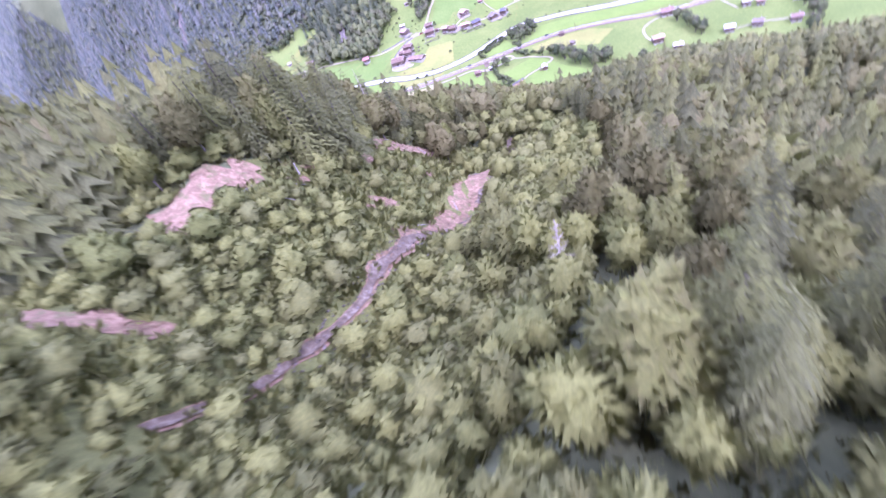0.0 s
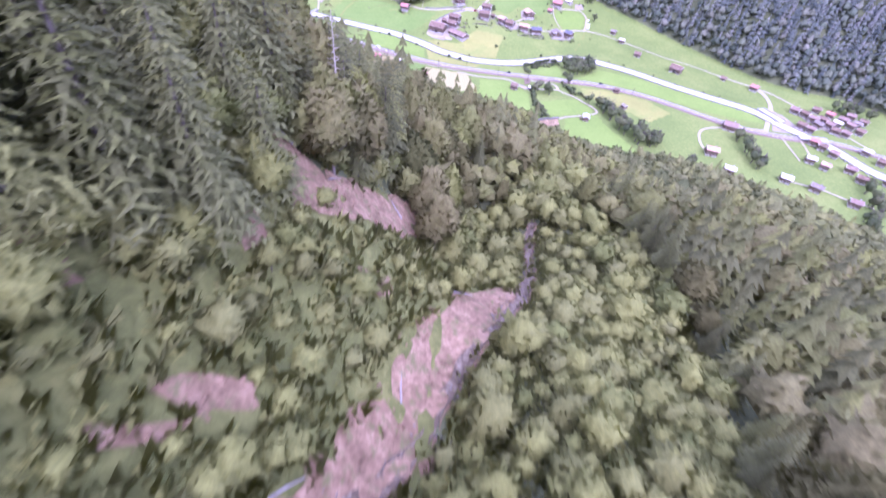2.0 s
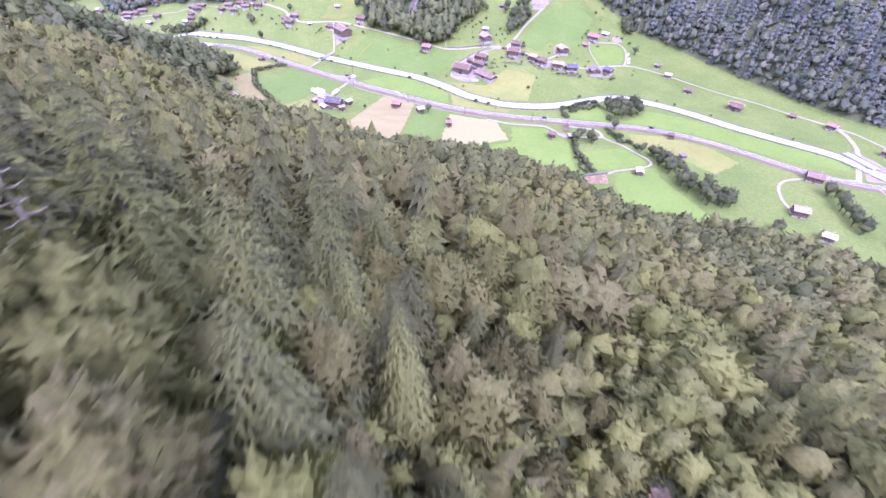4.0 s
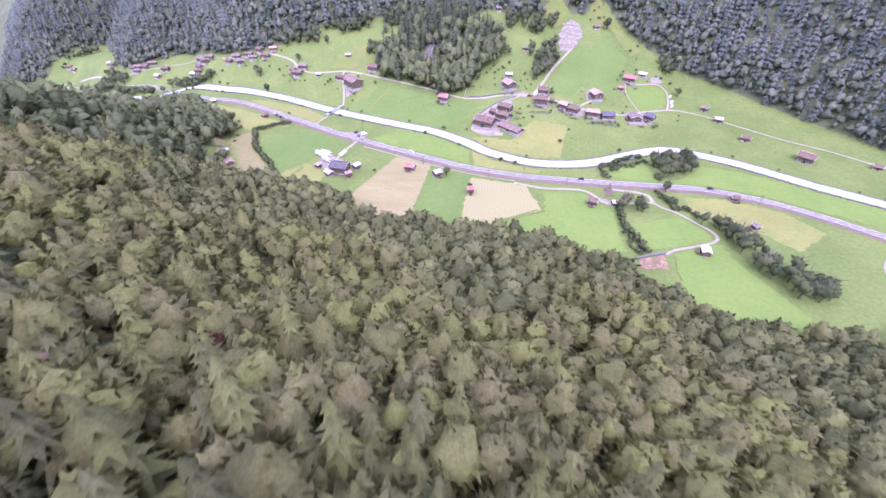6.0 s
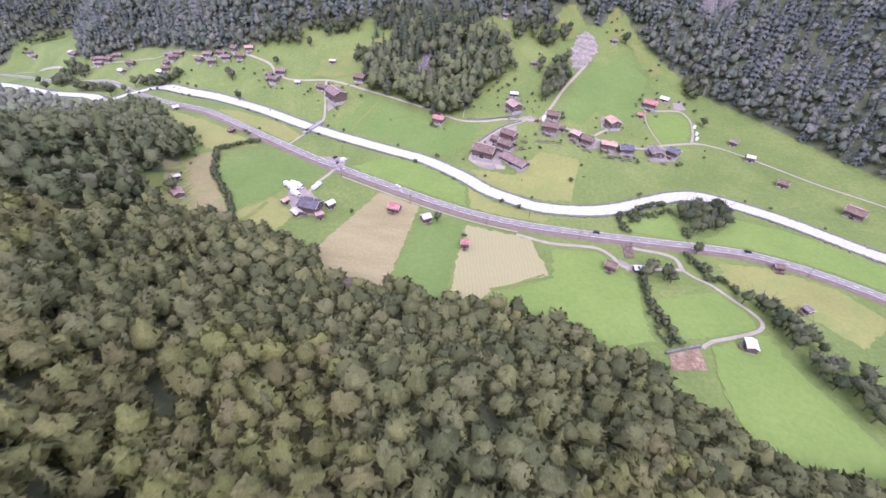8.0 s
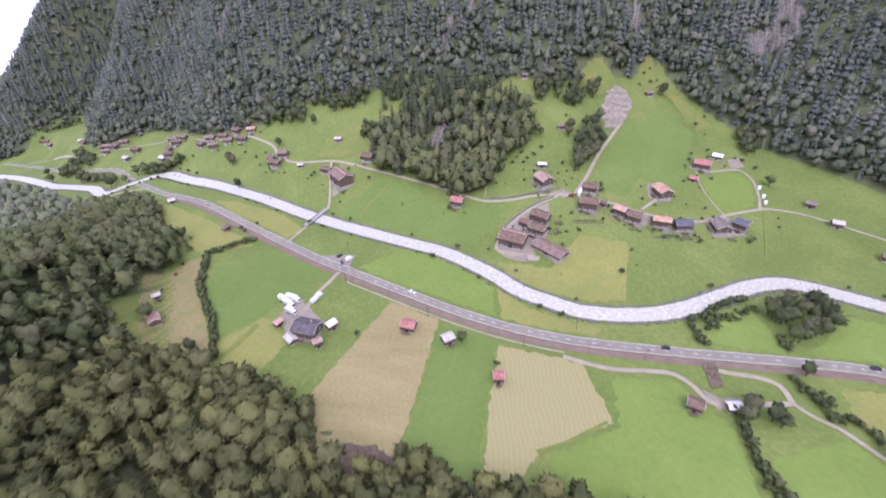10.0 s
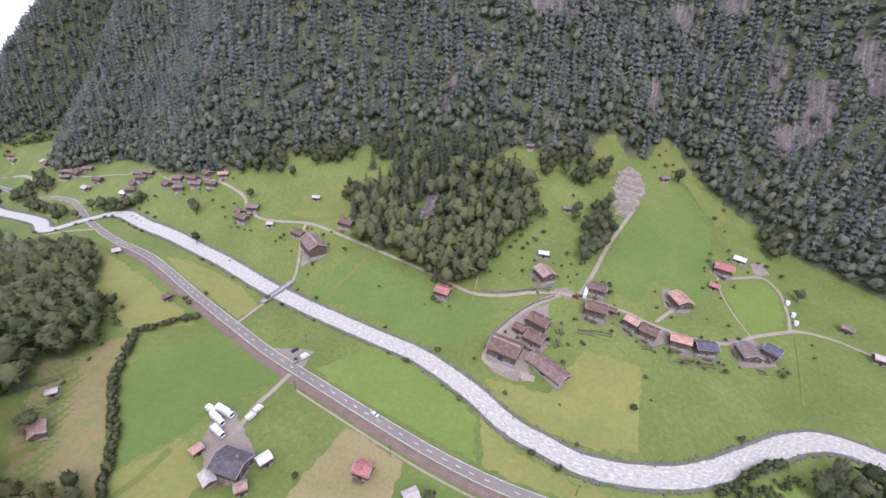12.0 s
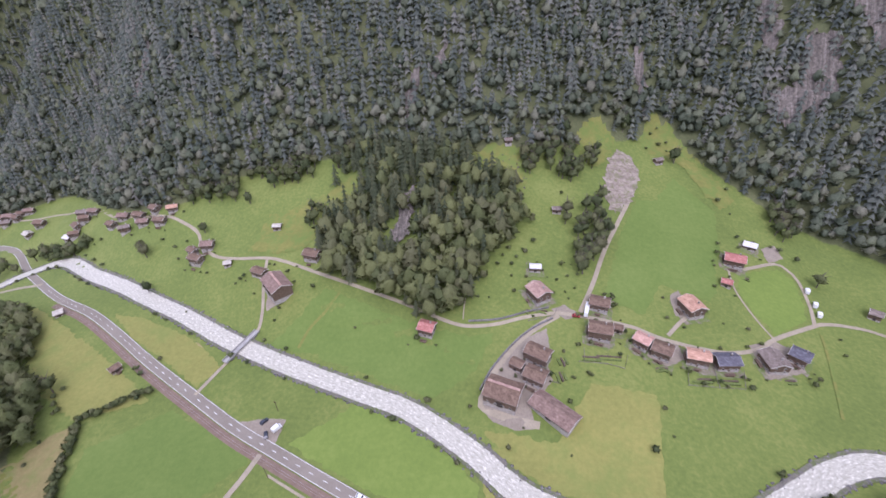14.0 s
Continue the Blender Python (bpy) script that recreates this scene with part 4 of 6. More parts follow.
def open_ground(p):
    free = np.ones(len(p), bool)
    for outline in CLEAR:
        free &= ~inside(p, outline) | ((outline in CLIFFS) & (np.sin(p[:, 0] * 12.9 + p[:, 1] * 7.7) > 0.62))
    return free


def rows_of(p, tall, wide, rng, lo=0.0, hi=0.72):
    n = len(p)
    k = rng.uniform(0.6, 1.4, n)
    return np.stack([p[:, 0], p[:, 1], height(p[:, 0], p[:, 1]) - 0.3, tall * k, wide * k * rng.uniform(0.85, 1.15, n), rng.uniform(lo, hi, n)], 1)


rng = np.random.default_rng(21)
# far mountain: spruce above, broadleaf along its foot
p = scatter(-900, 560, -160, 470, 4.7, rng)
e = p[:, 1] - table(p[:, 0], FAR_FOOT)
keep = (e > 2) & (e < 330) & ~inside(p, WEDGE) & open_ground(p)
p, e = p[keep], e[keep]
leafy = rng.uniform(size=len(p)) < np.clip(0.85 - e / 90, 0.24, 0.8)
plant("mountain_spruces", SPRUCE_FAR, rows_of(p[~leafy], 16, 20, rng, 0.0, 0.6), HAZED_NEEDLES, "dark spruce forest covering the steep mountain")
far = scatter(-1500, -150, 60, 1000, 14, rng)
fe = far[:, 1] - table(far[:, 0], FAR_FOOT)
far = far[(fe > 20) & ((far[:, 0] < -895) | (fe > 325)) & (fe < 760) & (far[:, 0] + 880 + 1.25 * (far[:, 1] - 256) > 0)]
plant("distant_spruces", SPRUCE_FAR, rows_of(far, 20, 30, rng, 0.0, 0.6), HAZED_NEEDLES, "spruce forest high on the distant mountain flank")
w = scatter(-126, 26, -36, 106, 4.9, rng)
w = w[inside(w, WEDGE) & open_ground(w)]
front = rng.uniform(size=len(w)) < np.clip(0.9 - (w[:, 1] + 20) / 100 + np.clip((w[:, 0] + 50) / 110, 0, 0.5), 0.3, 0.88)
plant("wedge_wood_broadleaf_trees", LEAF_FAR, rows_of(w[front], 14, 18, rng, 0.0, 0.8), VALLEY_GREEN, "mixed broadleaf trees of the wood above the lane")
plant("wedge_wood_spruces", SPRUCE_MID, rows_of(w[~front], 18, 22, rng, 0.0, 0.5), WOOD_NEEDLES, "tall spruces of the wood above the lane")
plant("mountain_broadleaf_trees", LEAF_LIGHT, rows_of(p[leafy], 11, 15.5, rng, 0.0, 0.7), HAZED_LEAF, "mixed green broadleaf trees on the mountain foot")

# near slope: the tall trees round the gully are single things, the rest one mass
low, high = scatter(-330, 400, -670, -30, 5.4, rng), scatter(-330, 400, -670, -30, 6.4, rng)
dl, dh = table(low[:, 0], NEAR_FOOT) - low[:, 1], table(high[:, 0], NEAR_FOOT) - high[:, 1]
p = np.concatenate([low[(dl > 1) & (dl < 190)], high[(dh >= 190) & (dh < 440)]])
p = p[open_ground(p)]
d = table(p[:, 0], NEAR_FOOT) - p[:, 1]
GULLY_LOW = smooth_line([(81.5, -488), (90, -468), (100, -452), (112, -436)], 4)


def gully(p, slack=0.0):
    """The strip of saplings on both sides of the stream, wider to its right."""
    q = np.array([(a.x, a.y) for a in STREAM])[::-1]
    off = p[:, 0] - np.interp(p[:, 1], q[:, 1], q[:, 0])
    right = np.interp(p[:, 1], [-640, -604, -585, -500, -480], [30, 42, 44, 28, 16])
    band = (off > -18 - slack) & (off < right + slack) & (p[:, 1] > -640) & (p[:, 1] < -482)
    rim = np.interp(p[:, 1], [-668, -600, -578, -570, -560, -550, -526, -500], [2, 12, 24, 31, 36, 44, 50, 58]) - slack
    bank = (p[:, 0] > rim) & (p[:, 0] < 60) & (p[:, 1] < -526) & (p[:, 1] > -668)
    return band & (p[:, 0] > rim) | bank | near_line(p, GULLY_LOW, 12 + slack)


bushy = gully(p)
single = (p[:, 0] > np.where(p[:, 1] < -600, 34, 6)) & (p[:, 0] < 112) & (p[:, 1] > -664) & (p[:, 1] < -456) & ~bushy
spruce_share = np.clip((d - 120) / 160, 0.06, 0.5) + np.where((p[:, 0] < 48) & (d > 200), np.where(p[:, 1] > -536, 0.12, 0.35), 0) + np.where((p[:, 0] > 80) & (d > 200), 0.12, 0)
spr = rng.uniform(size=len(p)) < spruce_share
single &= (p[:, 1] > -622) | (p[:, 0] > 92) | (np.sin(p[:, 0] * 3.7 + p[:, 1] * 1.9) > 0.15)
single &= ~inside(p, [(64, -650), (71, -650), (76, -622), (68, -621)])
SINGLE_TREES = [(float(x), float(y), bool(s)) for (x, y), s in zip(p[single], spr[single])]
mass, up = ~single & ~bushy & ~((p[:, 0] > 34) & (p[:, 0] < 92) & (p[:, 1] < -600)), d >= 190
plant("slope_spruces", SPRUCE_MID, rows_of(p[mass & spr & ~up], 16, 17, rng), NEEDLES, "dark spruces among the lower slope forest")
plant("upper_slope_spruces", SPRUCE_MID, rows_of(p[mass & spr & up], 21, 22, rng), NEEDLES, "tall dark spruces on the upper slope")
edge = (p[:, 0] < -170) | (p[:, 0] > 210)
spur = scatter(-370, -196, -142, -20, 5.2, rng)
spur = spur[inside(spur, [(-362, -60), (-352, -27), (-334, -25), (-308, -32), (-279, -47), (-258, -67), (-256, -78), (-275, -76), (-300, -76)]) | inside(spur, [(-280, -97), (-249, -84), (-230, -93), (-213, -106), (-203, -119), (-204, -126), (-215, -141), (-238, -141)])]
plant("west_wood", LEAF_FAR, np.concatenate([rows_of(spur, 12, 17, rng, 0.0, 0.55), rows_of(p[mass & ~spr & ~up & (p[:, 0] < -170)], 12, 18, rng, 0.0, 0.6)]), VALLEY_GREEN, "dark green broadleaf wood beside the pasture")
plant("outer_broadleaf_trees", LEAF_LIGHT, rows_of(p[mass & ~spr & ~up & (p[:, 0] > 210)], 11, 17, rng), LOWER_LEAF, "dense broadleaf forest along the valley side")
foot = d < 95 + 30 * np.sin(p[:, 0] * 0.05)
plant("foot_broadleaf_trees", LEAF_MID, rows_of(p[mass & ~spr & ~up & ~edge & foot], 11, 17, rng), LOWER_LEAF, "dense dark green forest at the slope foot")
plant("slope_broadleaf_trees", LEAF_MID, rows_of(p[mass & ~spr & ~up & ~edge & ~foot], 11, 17, rng), BROADLEAF, "dense broadleaf forest on the lower slope")
plant("upper_broadleaf_trees", LEAF_MID, rows_of(p[mass & ~spr & up], 14, 20, rng), BROADLEAF, "tall broadleaf trees on the upper slope")
q = scatter(-900, -330, -300, 420, 8, rng)
dq = table(q[:, 0], NEAR_FOOT) - q[:, 1]
plant("west_forest", LEAF_TINY, rows_of(q[(dq > 2) & (dq < 230)], 13, 17, rng), HAZED_LEAF, "dense mixed forest on the slope down the valley")
b = scatter(-14, 130, -668, -425, 2.6, rng)
b = b[gully(b, 2.5) | gully(b, 22) & (b[:, 0] < 46) & (rng.uniform(size=len(b)) < 0.85)]
wide_open = open_ground(b) & open_ground(b + (1.6, 1.6)) & open_ground(b - (1.6, 1.6)) & open_ground(b + (1.6, -1.6)) & open_ground(b + (-1.6, 1.6))
b = b[(wide_open | (rng.uniform(size=len(b)) < 0.06)) & (~near_line(b, STREAM, 2.9) | (b[:, 1] < -612) & ~near_line(b, STREAM, 1.1))]
SHRUB = [broadleaf_template(rng, 4, 8, 12, 140, 0.1, rng.uniform(0, 0.5)) for _ in range(9)]
tall = rng.uniform(0.35, 1.1, len(b)) ** 1.3
tall[rng.uniform(size=len(b)) < 0.1] *= 1.6
tall *= np.where(b[:, 1] > -490, 1.5, 1.0)
tall *= np.where(inside(b, [(38, -548), (50, -566), (66, -552), (62, -528), (52, -530)]), 0.5, 1.0)
rows = rows_of(b, 4.4, 9.2, rng, 0.0, 0.85)
rows[:, 3] *= tall
rows[:, 4] *= 0.4 + 0.6 * tall
rows[:, 2] -= 0.35 * rows[:, 3] * 0.5
plant("gully_shrubs", SHRUB, rows, SAPLING_LEAF, "light green shrubs and saplings filling the gully", "shrubs")
b = scatter(-4, 120, -668, -470, 1.7, rng)
b = b[gully(b, 1.0)]
b = b[open_ground(b) & ~near_line(b, STREAM, 1.6)]
TUFT = [tuft_template(rng, 22) for _ in range(6)]
rows = rows_of(b, 1.9, 4.2, rng, 0.1, 1.0)
rows[:, 2] -= 0.25
plant("gully_herbs", TUFT, rows, SAPLING_LEAF, "tall herbs and brambles between the shrubs", "herbs")
b = scatter(-40, 120, -668, -440, 2.3, rng)
b = b[~gully(b, 0.0) & open_ground(b) & ((b[:, 0] < 70) & (b[:, 1] > -585) & (b[:, 1] < -450) & (b[:, 0] > -20) | (b[:, 0] > 60) & (b[:, 1] < -560))]
rows = rows_of(b, 1.4, 3.4, rng, 0.0, 0.9)
rows[:, 2] -= 0.3
b = scatter(-70, 150, -500, -360, 5.0, rng)
b = b[~gully(b, 2.0) & open_ground(b)]
plant("slope_understory", LEAF_LIGHT, rows_of(b, 7, 13, rng, 0.1, 0.9), BROADLEAF, "young trees filling the gaps of the slope forest")
plant("forest_undergrowth", TUFT, rows, BROADLEAF, "low green undergrowth beneath the spruces", "undergrowth")


# ---- single trees ----
def part(name, mesh, parent, label=""):
    ob = new(name, mesh)
    ob.parent = parent
    return tagged(ob, label) if label else ob


BARK = mottled("bark", (0.07, 0.055, 0.045), (0.12, 0.1, 0.085), (0.2, 0.175, 0.155), 0.8, 4, 0.6)
DEAD_WOOD = mottled("bleached_wood", (0.2, 0.168, 0.13), (0.34, 0.295, 0.235), (0.5, 0.44, 0.36), 0.8, 4, 0.4)


def tube(v, f, points, radii, sides=6):
    """A tapered limb through points, added to the lists."""
    start = len(v)
    for k, (q, r) in enumerate(zip(points, radii)):
        t = (points[min(k + 1, len(points) - 1)] - points[max(k - 1, 0)]).normalized()
        a = t.cross(Vector((0.31, 0.95, 0.1))).normalized()
        b = t.cross(a)
        v += [tuple(q + (a * math.cos(s * 2 * math.pi / sides) + b * math.sin(s * 2 * math.pi / sides)) * r) for s in range(sides)]
    for k in range(len(points) - 1):
        for s in range(sides):
            i, j = start + k * sides + s, start + k * sides + (s + 1) % sides
            f.append((i, j, j + sides, i + sides))


def trunk_mesh(height_m, radius, limbs, rng):
    v, f = [], []
    tube(v, f, [Vector((0, 0, -0.8)), Vector((0.05, 0, height_m * 0.35)), Vector((0, 0.08, height_m * 0.75))], [radius, radius * 0.7, radius * 0.3])
    for _ in range(limbs):
        a, z = rng.uniform(0, 6.28), height_m * rng.uniform(0.3, 0.6)
        d = Vector((math.cos(a), math.sin(a), 0.9))
        tube(v, f, [Vector((0, 0, z)), Vector((0, 0, z)) + d * height_m * 0.14, Vector((0, 0, z)) + d * height_m * 0.24], [radius * 0.4, radius * 0.25, radius * 0.1], 4)
    me = bpy.data.meshes.new("trunk")
    me.from_pydata(v, [], f)
    me.materials.append(BARK)
    return me


def crown_mesh(template, tall, wide, mat, tint):
    tv, tf, tn = template
    ob = triangles_object("crown", tv * np.array((wide, wide, tall)), tf, mat, np.full(len(tv), tint), tn)
    me = ob.data
    bpy.data.objects.remove(ob)
    return me


def spruce_close(rng, tiers=19, boughs=12, wide=0.17):
    """A spruce of drooping boughs, each a feather of twigs on both sides of its stem."""
    v, f, out = [], [], []

    def blade(p, q, w, away):
        i = len(v)
        v.extend((p + w, p - w, q))
        f.append((i, i + 1, i + 2))
        out.extend([away] * 3)

    for k in range(tiers):
        t = k / tiers
        z, r = 0.08 + 0.88 * t, wide * (1 - t) ** 0.8 + 0.014
        n = max(5, int(boughs * (1 - 0.55 * t)))
        for s in range(n):
            a = 2 * math.pi * (s + rng.uniform(-.35, .35)) / n + k * 0.7
            rr = r * rng.uniform(0.65, 1.25)
            d, w = np.array((math.cos(a), math.sin(a), 0)), np.array((-math.sin(a), math.cos(a), 0))
            drop = rr * rng.uniform(0.15, 0.5)
            spine = [d * rr * c + (0, 0, z + 0.02 - drop * c * c + rr * 0.12 * math.sin(c * 3)) for c in (0, 0.4, 0.7, 1.0)]
            away = d * 1.0 + np.array((0, 0, 0.6))
            blade(spine[0], spine[2], w * rr * 0.09, away)
            blade(spine[1], spine[3], w * rr * 0.1, away)
            for c in range(1, 4):
                for side in (-1, 1):
                    long = rr * (0.42, 0.36, 0.22)[c - 1] * rng.uniform(0.8, 1.25)
                    tip = spine[c] + w * side * long * 0.85 + d * long * 0.55 + (0, 0, -long * rng.uniform(0.1, 0.5))
                    blade(spine[c], tip, d * long * 0.24, away + w * side * 0.3)
    return rounded(v, f, out, 0.7)


def tree_kind(name, crowns, trunk, label, category, group):
    """One tree to copy from; it stands where its first copy is wanted."""
    made = []
    for me in crowns:
        ob = tagged(new(name), label, category, group)
        part("trunk", trunk, ob)
        part("crown", me, ob)
        made.append(ob)
    return made


rng = np.random.default_rng(5)
TALL_TRUNK, LEAF_TRUNK, SMALL_TRUNK = trunk_mesh(20, 0.32, 0, rng), trunk_mesh(13, 0.3, 6, rng), trunk_mesh(6, 0.16, 5, rng)
near_spruce = tree_kind("spruce_tree", [crown_mesh(spruce_close(rng), 21, 22, NEEDLES, t) for t in (0.1, 0.22, 0.34, 0.48, 0.6)], TALL_TRUNK, "tall grey-green spruce on the gully slope", "spruce", "spruces round the gully")
near_leaf = tree_kind("broadleaf_tree", [crown_mesh(broadleaf_template(rng, 11, 16, 20, 1100, 0.07, peak), 15, 17, CLOSE_LEAF, t) for t, peak in ((0.05, 0.3), (0.2, 0.0), (0.3, 0.45), (0.45, 0.15), (0.6, 0.3))], LEAF_TRUNK, "leafy green broadleaf tree on the gully slope", "tree", "broadleaf trees round the gully")


def plant_single(kinds, places, rng, size, last=True):
    """Copies of the kinds at the places; last: the kinds themselves are then done with."""
    for k, (x, y) in enumerate(places):
        src = kinds[k % len(kinds)]
        s = rng.uniform(*size)
        m = pose(x, y, h(x, y) - 0.2, rng.uniform(-3, 3), rng.uniform(-3, 3), rng.uniform(0, 360))
        ob = copy_thing(src, Matrix.Identity(4))
        ob.matrix_basis = m @ Matrix.Diagonal((s * rng.uniform(0.85, 1.15), s * rng.uniform(0.85, 1.15), s, 1))
    for src in kinds if last else ():
        for c in list(src.children):
            bpy.data.objects.remove(c)
        bpy.data.objects.remove(src)


young = tree_kind("young_tree", [crown_mesh(broadleaf_template(rng, 6, 10, 14, 420, 0.1, peak), 8, 10.5, SAPLING_LEAF, t) for t, peak in ((0.1, 0.4), (0.3, 0.1), (0.5, 0.5), (0.7, 0.2))], SMALL_TRUNK, "young light green broadleaf tree on the slope", "tree", "young trees")
b = np.concatenate([scatter(4, 62, -534, -446, 6.2, rng), scatter(54, 112, -640, -584, 5.6, rng), scatter(57, 90, -652, -640, 4.6, rng), scatter(10, 40, -572, -534, 5.6, rng)])
b = b[open_ground(b) & (~gully(b, -4.0) | (b[:, 0] > 60)) & ~near_line(b, STREAM, 6)]
plant_single(young, [(33.4, -553.1), (35.4, -553.4), (36.2, -556.8), (35.6, -559.2), (43.1, -550.4), (45.0, -552.0), (42.4, -554.3), (38.9, -557.1), (40.6, -547.6), (34.8, -550.2), (47.2, -549.4), (37.2, -560.6), (33, -560), (30.5, -557.5), (35.0, -541.6), (33.2, -539.4), (36.6, -542.6), (43.2, -546.8)], rng, (0.38, 0.62), False)
plant_single(young, [(float(x), float(y)) for x, y in b], rng, (0.6, 1.15))
plant_single(near_spruce, [(x, y) for x, y, s in SINGLE_TREES if s and x < 52] + [(30, -548), (24, -556), (18, -548), (27, -541)], rng, (0.7, 1.2), False)
plant_single(near_spruce, [(43.4, -523.9), (38.6, -525.6), (44.2, -518.9), (36.4, -520.4), (40.6, -517.4)], rng, (0.78, 0.84), False)
plant_single(near_spruce, [(36.6, -531.4), (34, -534.6)], rng, (0.55, 0.65), False)
plant_single(near_leaf, [(42.4, -523.5), (39.9, -524.9), (44.2, -521.2)], rng, (1.02, 1.08), False)
plant_single(near_spruce, [(x, y) for x, y, s in SINGLE_TREES if s and x >= 52], rng, (0.45, 0.95))
plant_single(near_leaf, [(x, y) for x, y, s in SINGLE_TREES if not s], rng, (0.6, 1.1))

# trees that stand out from the forest by their colour
RED_LEAF = foliage("red_leaves", ((0.1, 0.035, 0.028), (0.15, 0.055, 0.042), (0.19, 0.085, 0.06), (0.22, 0.12, 0.075)))
PINK_LEAF = foliage("withered_leaves", ((0.2, 0.13, 0.1), (0.28, 0.19, 0.15), (0.36, 0.25, 0.2), (0.4, 0.3, 0.24)))
YELLOW_LEAF = foliage("yellowish_leaves", ((0.14, 0.15, 0.05), (0.19, 0.19, 0.065), (0.24, 0.23, 0.09), (0.28, 0.25, 0.1)))
for label, mat, size, places in (("dark red leaved tree amid green forest", RED_LEAF, 0.75, [(-24.4, -393), (-21, -397)]), ("withered pinkish brown tree in the forest", PINK_LEAF, 0.85, [(18.9, -372), (-36, -414)]),
                                 ("yellowish green tree in the forest", YELLOW_LEAF, 0.9, [(46, -460), (34, -470), (70, -452), (60, -400), (24, -352), (96, -480)])):
    plant_single(tree_kind("broadleaf_tree", [crown_mesh(broadleaf_template(rng, 9, 14, 16, 500, 0.085, 0.2), 13, 16, mat, 0.3)], LEAF_TRUNK, label, "tree", ""), places, rng, (size, size * 1.1))


def dead_tree(x, y, tall, lean):
    """A bare bleached spruce: stem and stubs of boughs."""
    ob = tagged(new("dead_tree"), "bare bleached dead spruce standing on the slope", "dead tree")
    v, f = [], []
    tube(v, f, [Vector((0, 0, -0.5)), Vector((0.1, 0, tall * 0.5)), Vector((0, 0.1, tall))], [0.24, 0.16, 0.03])
    mesh_object("stem", v, f, DEAD_WOOD, ob)
    v, f = [], []
    for k in range(46):
        z = tall * (0.25 + 0.72 * k / 46)
        a, r = k * 2.4, (1 - k / 56) * 2.5 * rng.uniform(0.6, 1.2)
        d = Vector((math.cos(a), math.sin(a), -0.15))
        tube(v, f, [Vector((0, 0, z)), Vector((0, 0, z)) + d * r * 0.6, Vector((0, 0, z)) + d * r + Vector((0, 0, 0.25))], [0.07, 0.05, 0.02], 3)
    mesh_object("boughwork", v, f, DEAD_WOOD, ob)
    ob.matrix_basis = pose(x, y, h(x, y), lean, 0, 40)


dead_tree(71.5, -623, 12, 3)
dead_tree(40, -521.1, 23, 1)
dead_tree(21, -500, 15, -3)


# ---- trees, copses and bushes of the valley ----
VALLEY_LEAF = [crown_mesh(broadleaf_template(rng, 6, 10, 11, 90, 0.11), 9, 12, VALLEY_GREEN, t) for t in (0.0, 0.2, 0.4)]
BUSH_MESH = [crown_mesh(broadleaf_template(rng, 5, 8, 9, 40, 0.16), 3.2, 5.4, VALLEY_GREEN, t) for t in (0.0, 0.2, 0.4)]
valley = tree_kind("valley_tree", VALLEY_LEAF, LEAF_TRUNK, "rounded dark green broadleaf tree in the valley", "tree", "valley trees")
LONE = [(-181.5, 57.1), (-257.8, 25.5), (44.6, 48.7), (126.7, 127.1), (-209.8, 35.9), (-252.5, 21.1), (-228.9, -10.0), (195.4, 33.8), (45.5, 55.7), (127.2, 125.0), (188.2, 77.1), (-8.8, -156.5), (149.8, -149.9), (-221.5, -91.8), (-180.9, -171), (-144, -186),
        (-137, -191), (-130, -197), (-134, -203), (-390, 44), (-388, 54), (-368, 48), (-346, 43), (-388, 26), (-399, 17), (-455, 41), (-517, 66), (-569, 84), (-523, 52), (-496, 89), (-501, 96), (-506, 91), (-511, 97), (-498, 84), (-505, 86), (-470, 44), (-480, 56), (-410, 34)]
COPSES = [
    [(50.7, 35.6), (54.3, 57.7), (70.0, 73.8), (74.3, 64.1), (72.0, 42.0), (62.9, 18), (54.2, 3), (49.2, 6.2)],
    [(12.1, 110.9), (20.1, 115.8), (27.9, 106.0), (27.1, 88.0), (17.0, 85.3)],
    [(26.1, 119.7), (47.2, 127.9), (57.6, 115.2), (74.9, 124.6), (72.4, 108.1), (53.9, 87.9), (37.6, 85.6), (32.1, 107.2)],
    [(81.4, 150), (93.1, 154), (92.8, 136), (87.2, 133)],
    [(146.5, -108), (158, -96), (183.7, -96), (178.8, -111.8), (163.3, -127.3), (153.1, -132.1), (145.9, -120.4)],
    [(112, -174), (122, -169), (133, -171), (133, -180), (119, -187), (112, -187)],
    [(156.2, -181.8), (170.4, -181.4), (184.7, -189.4), (184.5, -198.5), (192.4, -212), (200, -228), (216, -244), (213.9, -258), (199.0, -258), (186, -240), (176, -216), (172.3, -199.5)],
    [(284, -214), (296, -214), (294, -262), (284, -268)],
    [(360, -272), (370, -270), (366, -294), (340, -332), (334, -326), (356, -292)], [(224, -268), (238, -268), (238, -278), (226, -278)], [(404, -126), (440, -128), (446, -146), (410, -134)],
    [(-216, 66), (-204, 78), (-190, 70), (-196, 58)], [(-176, 70), (-160, 88), (-150, 74), (-166, 60)], [(-124, 84), (-112, 96), (-100, 90), (-112, 76)], [(-226, 92), (-240, 70), (-252, 74)],
    [(-250, 65), (-196, 59), (-199, 73), (-210, 80), (-248, 76)], [(-198, 96), (-192, 79), (-174, 77), (-164, 90), (-171, 98)], [(-164, 89), (-156, 65), (-138, 69), (-137, 87), (-147, 95)],
    [(-136, 48), (-132, 34), (-117, 32), (-110, 40), (-114, 51)], [(178, 109), (185, 97), (181.5, 76), (187, 63), (200, 75), (204, 94), (195, 107)],
]
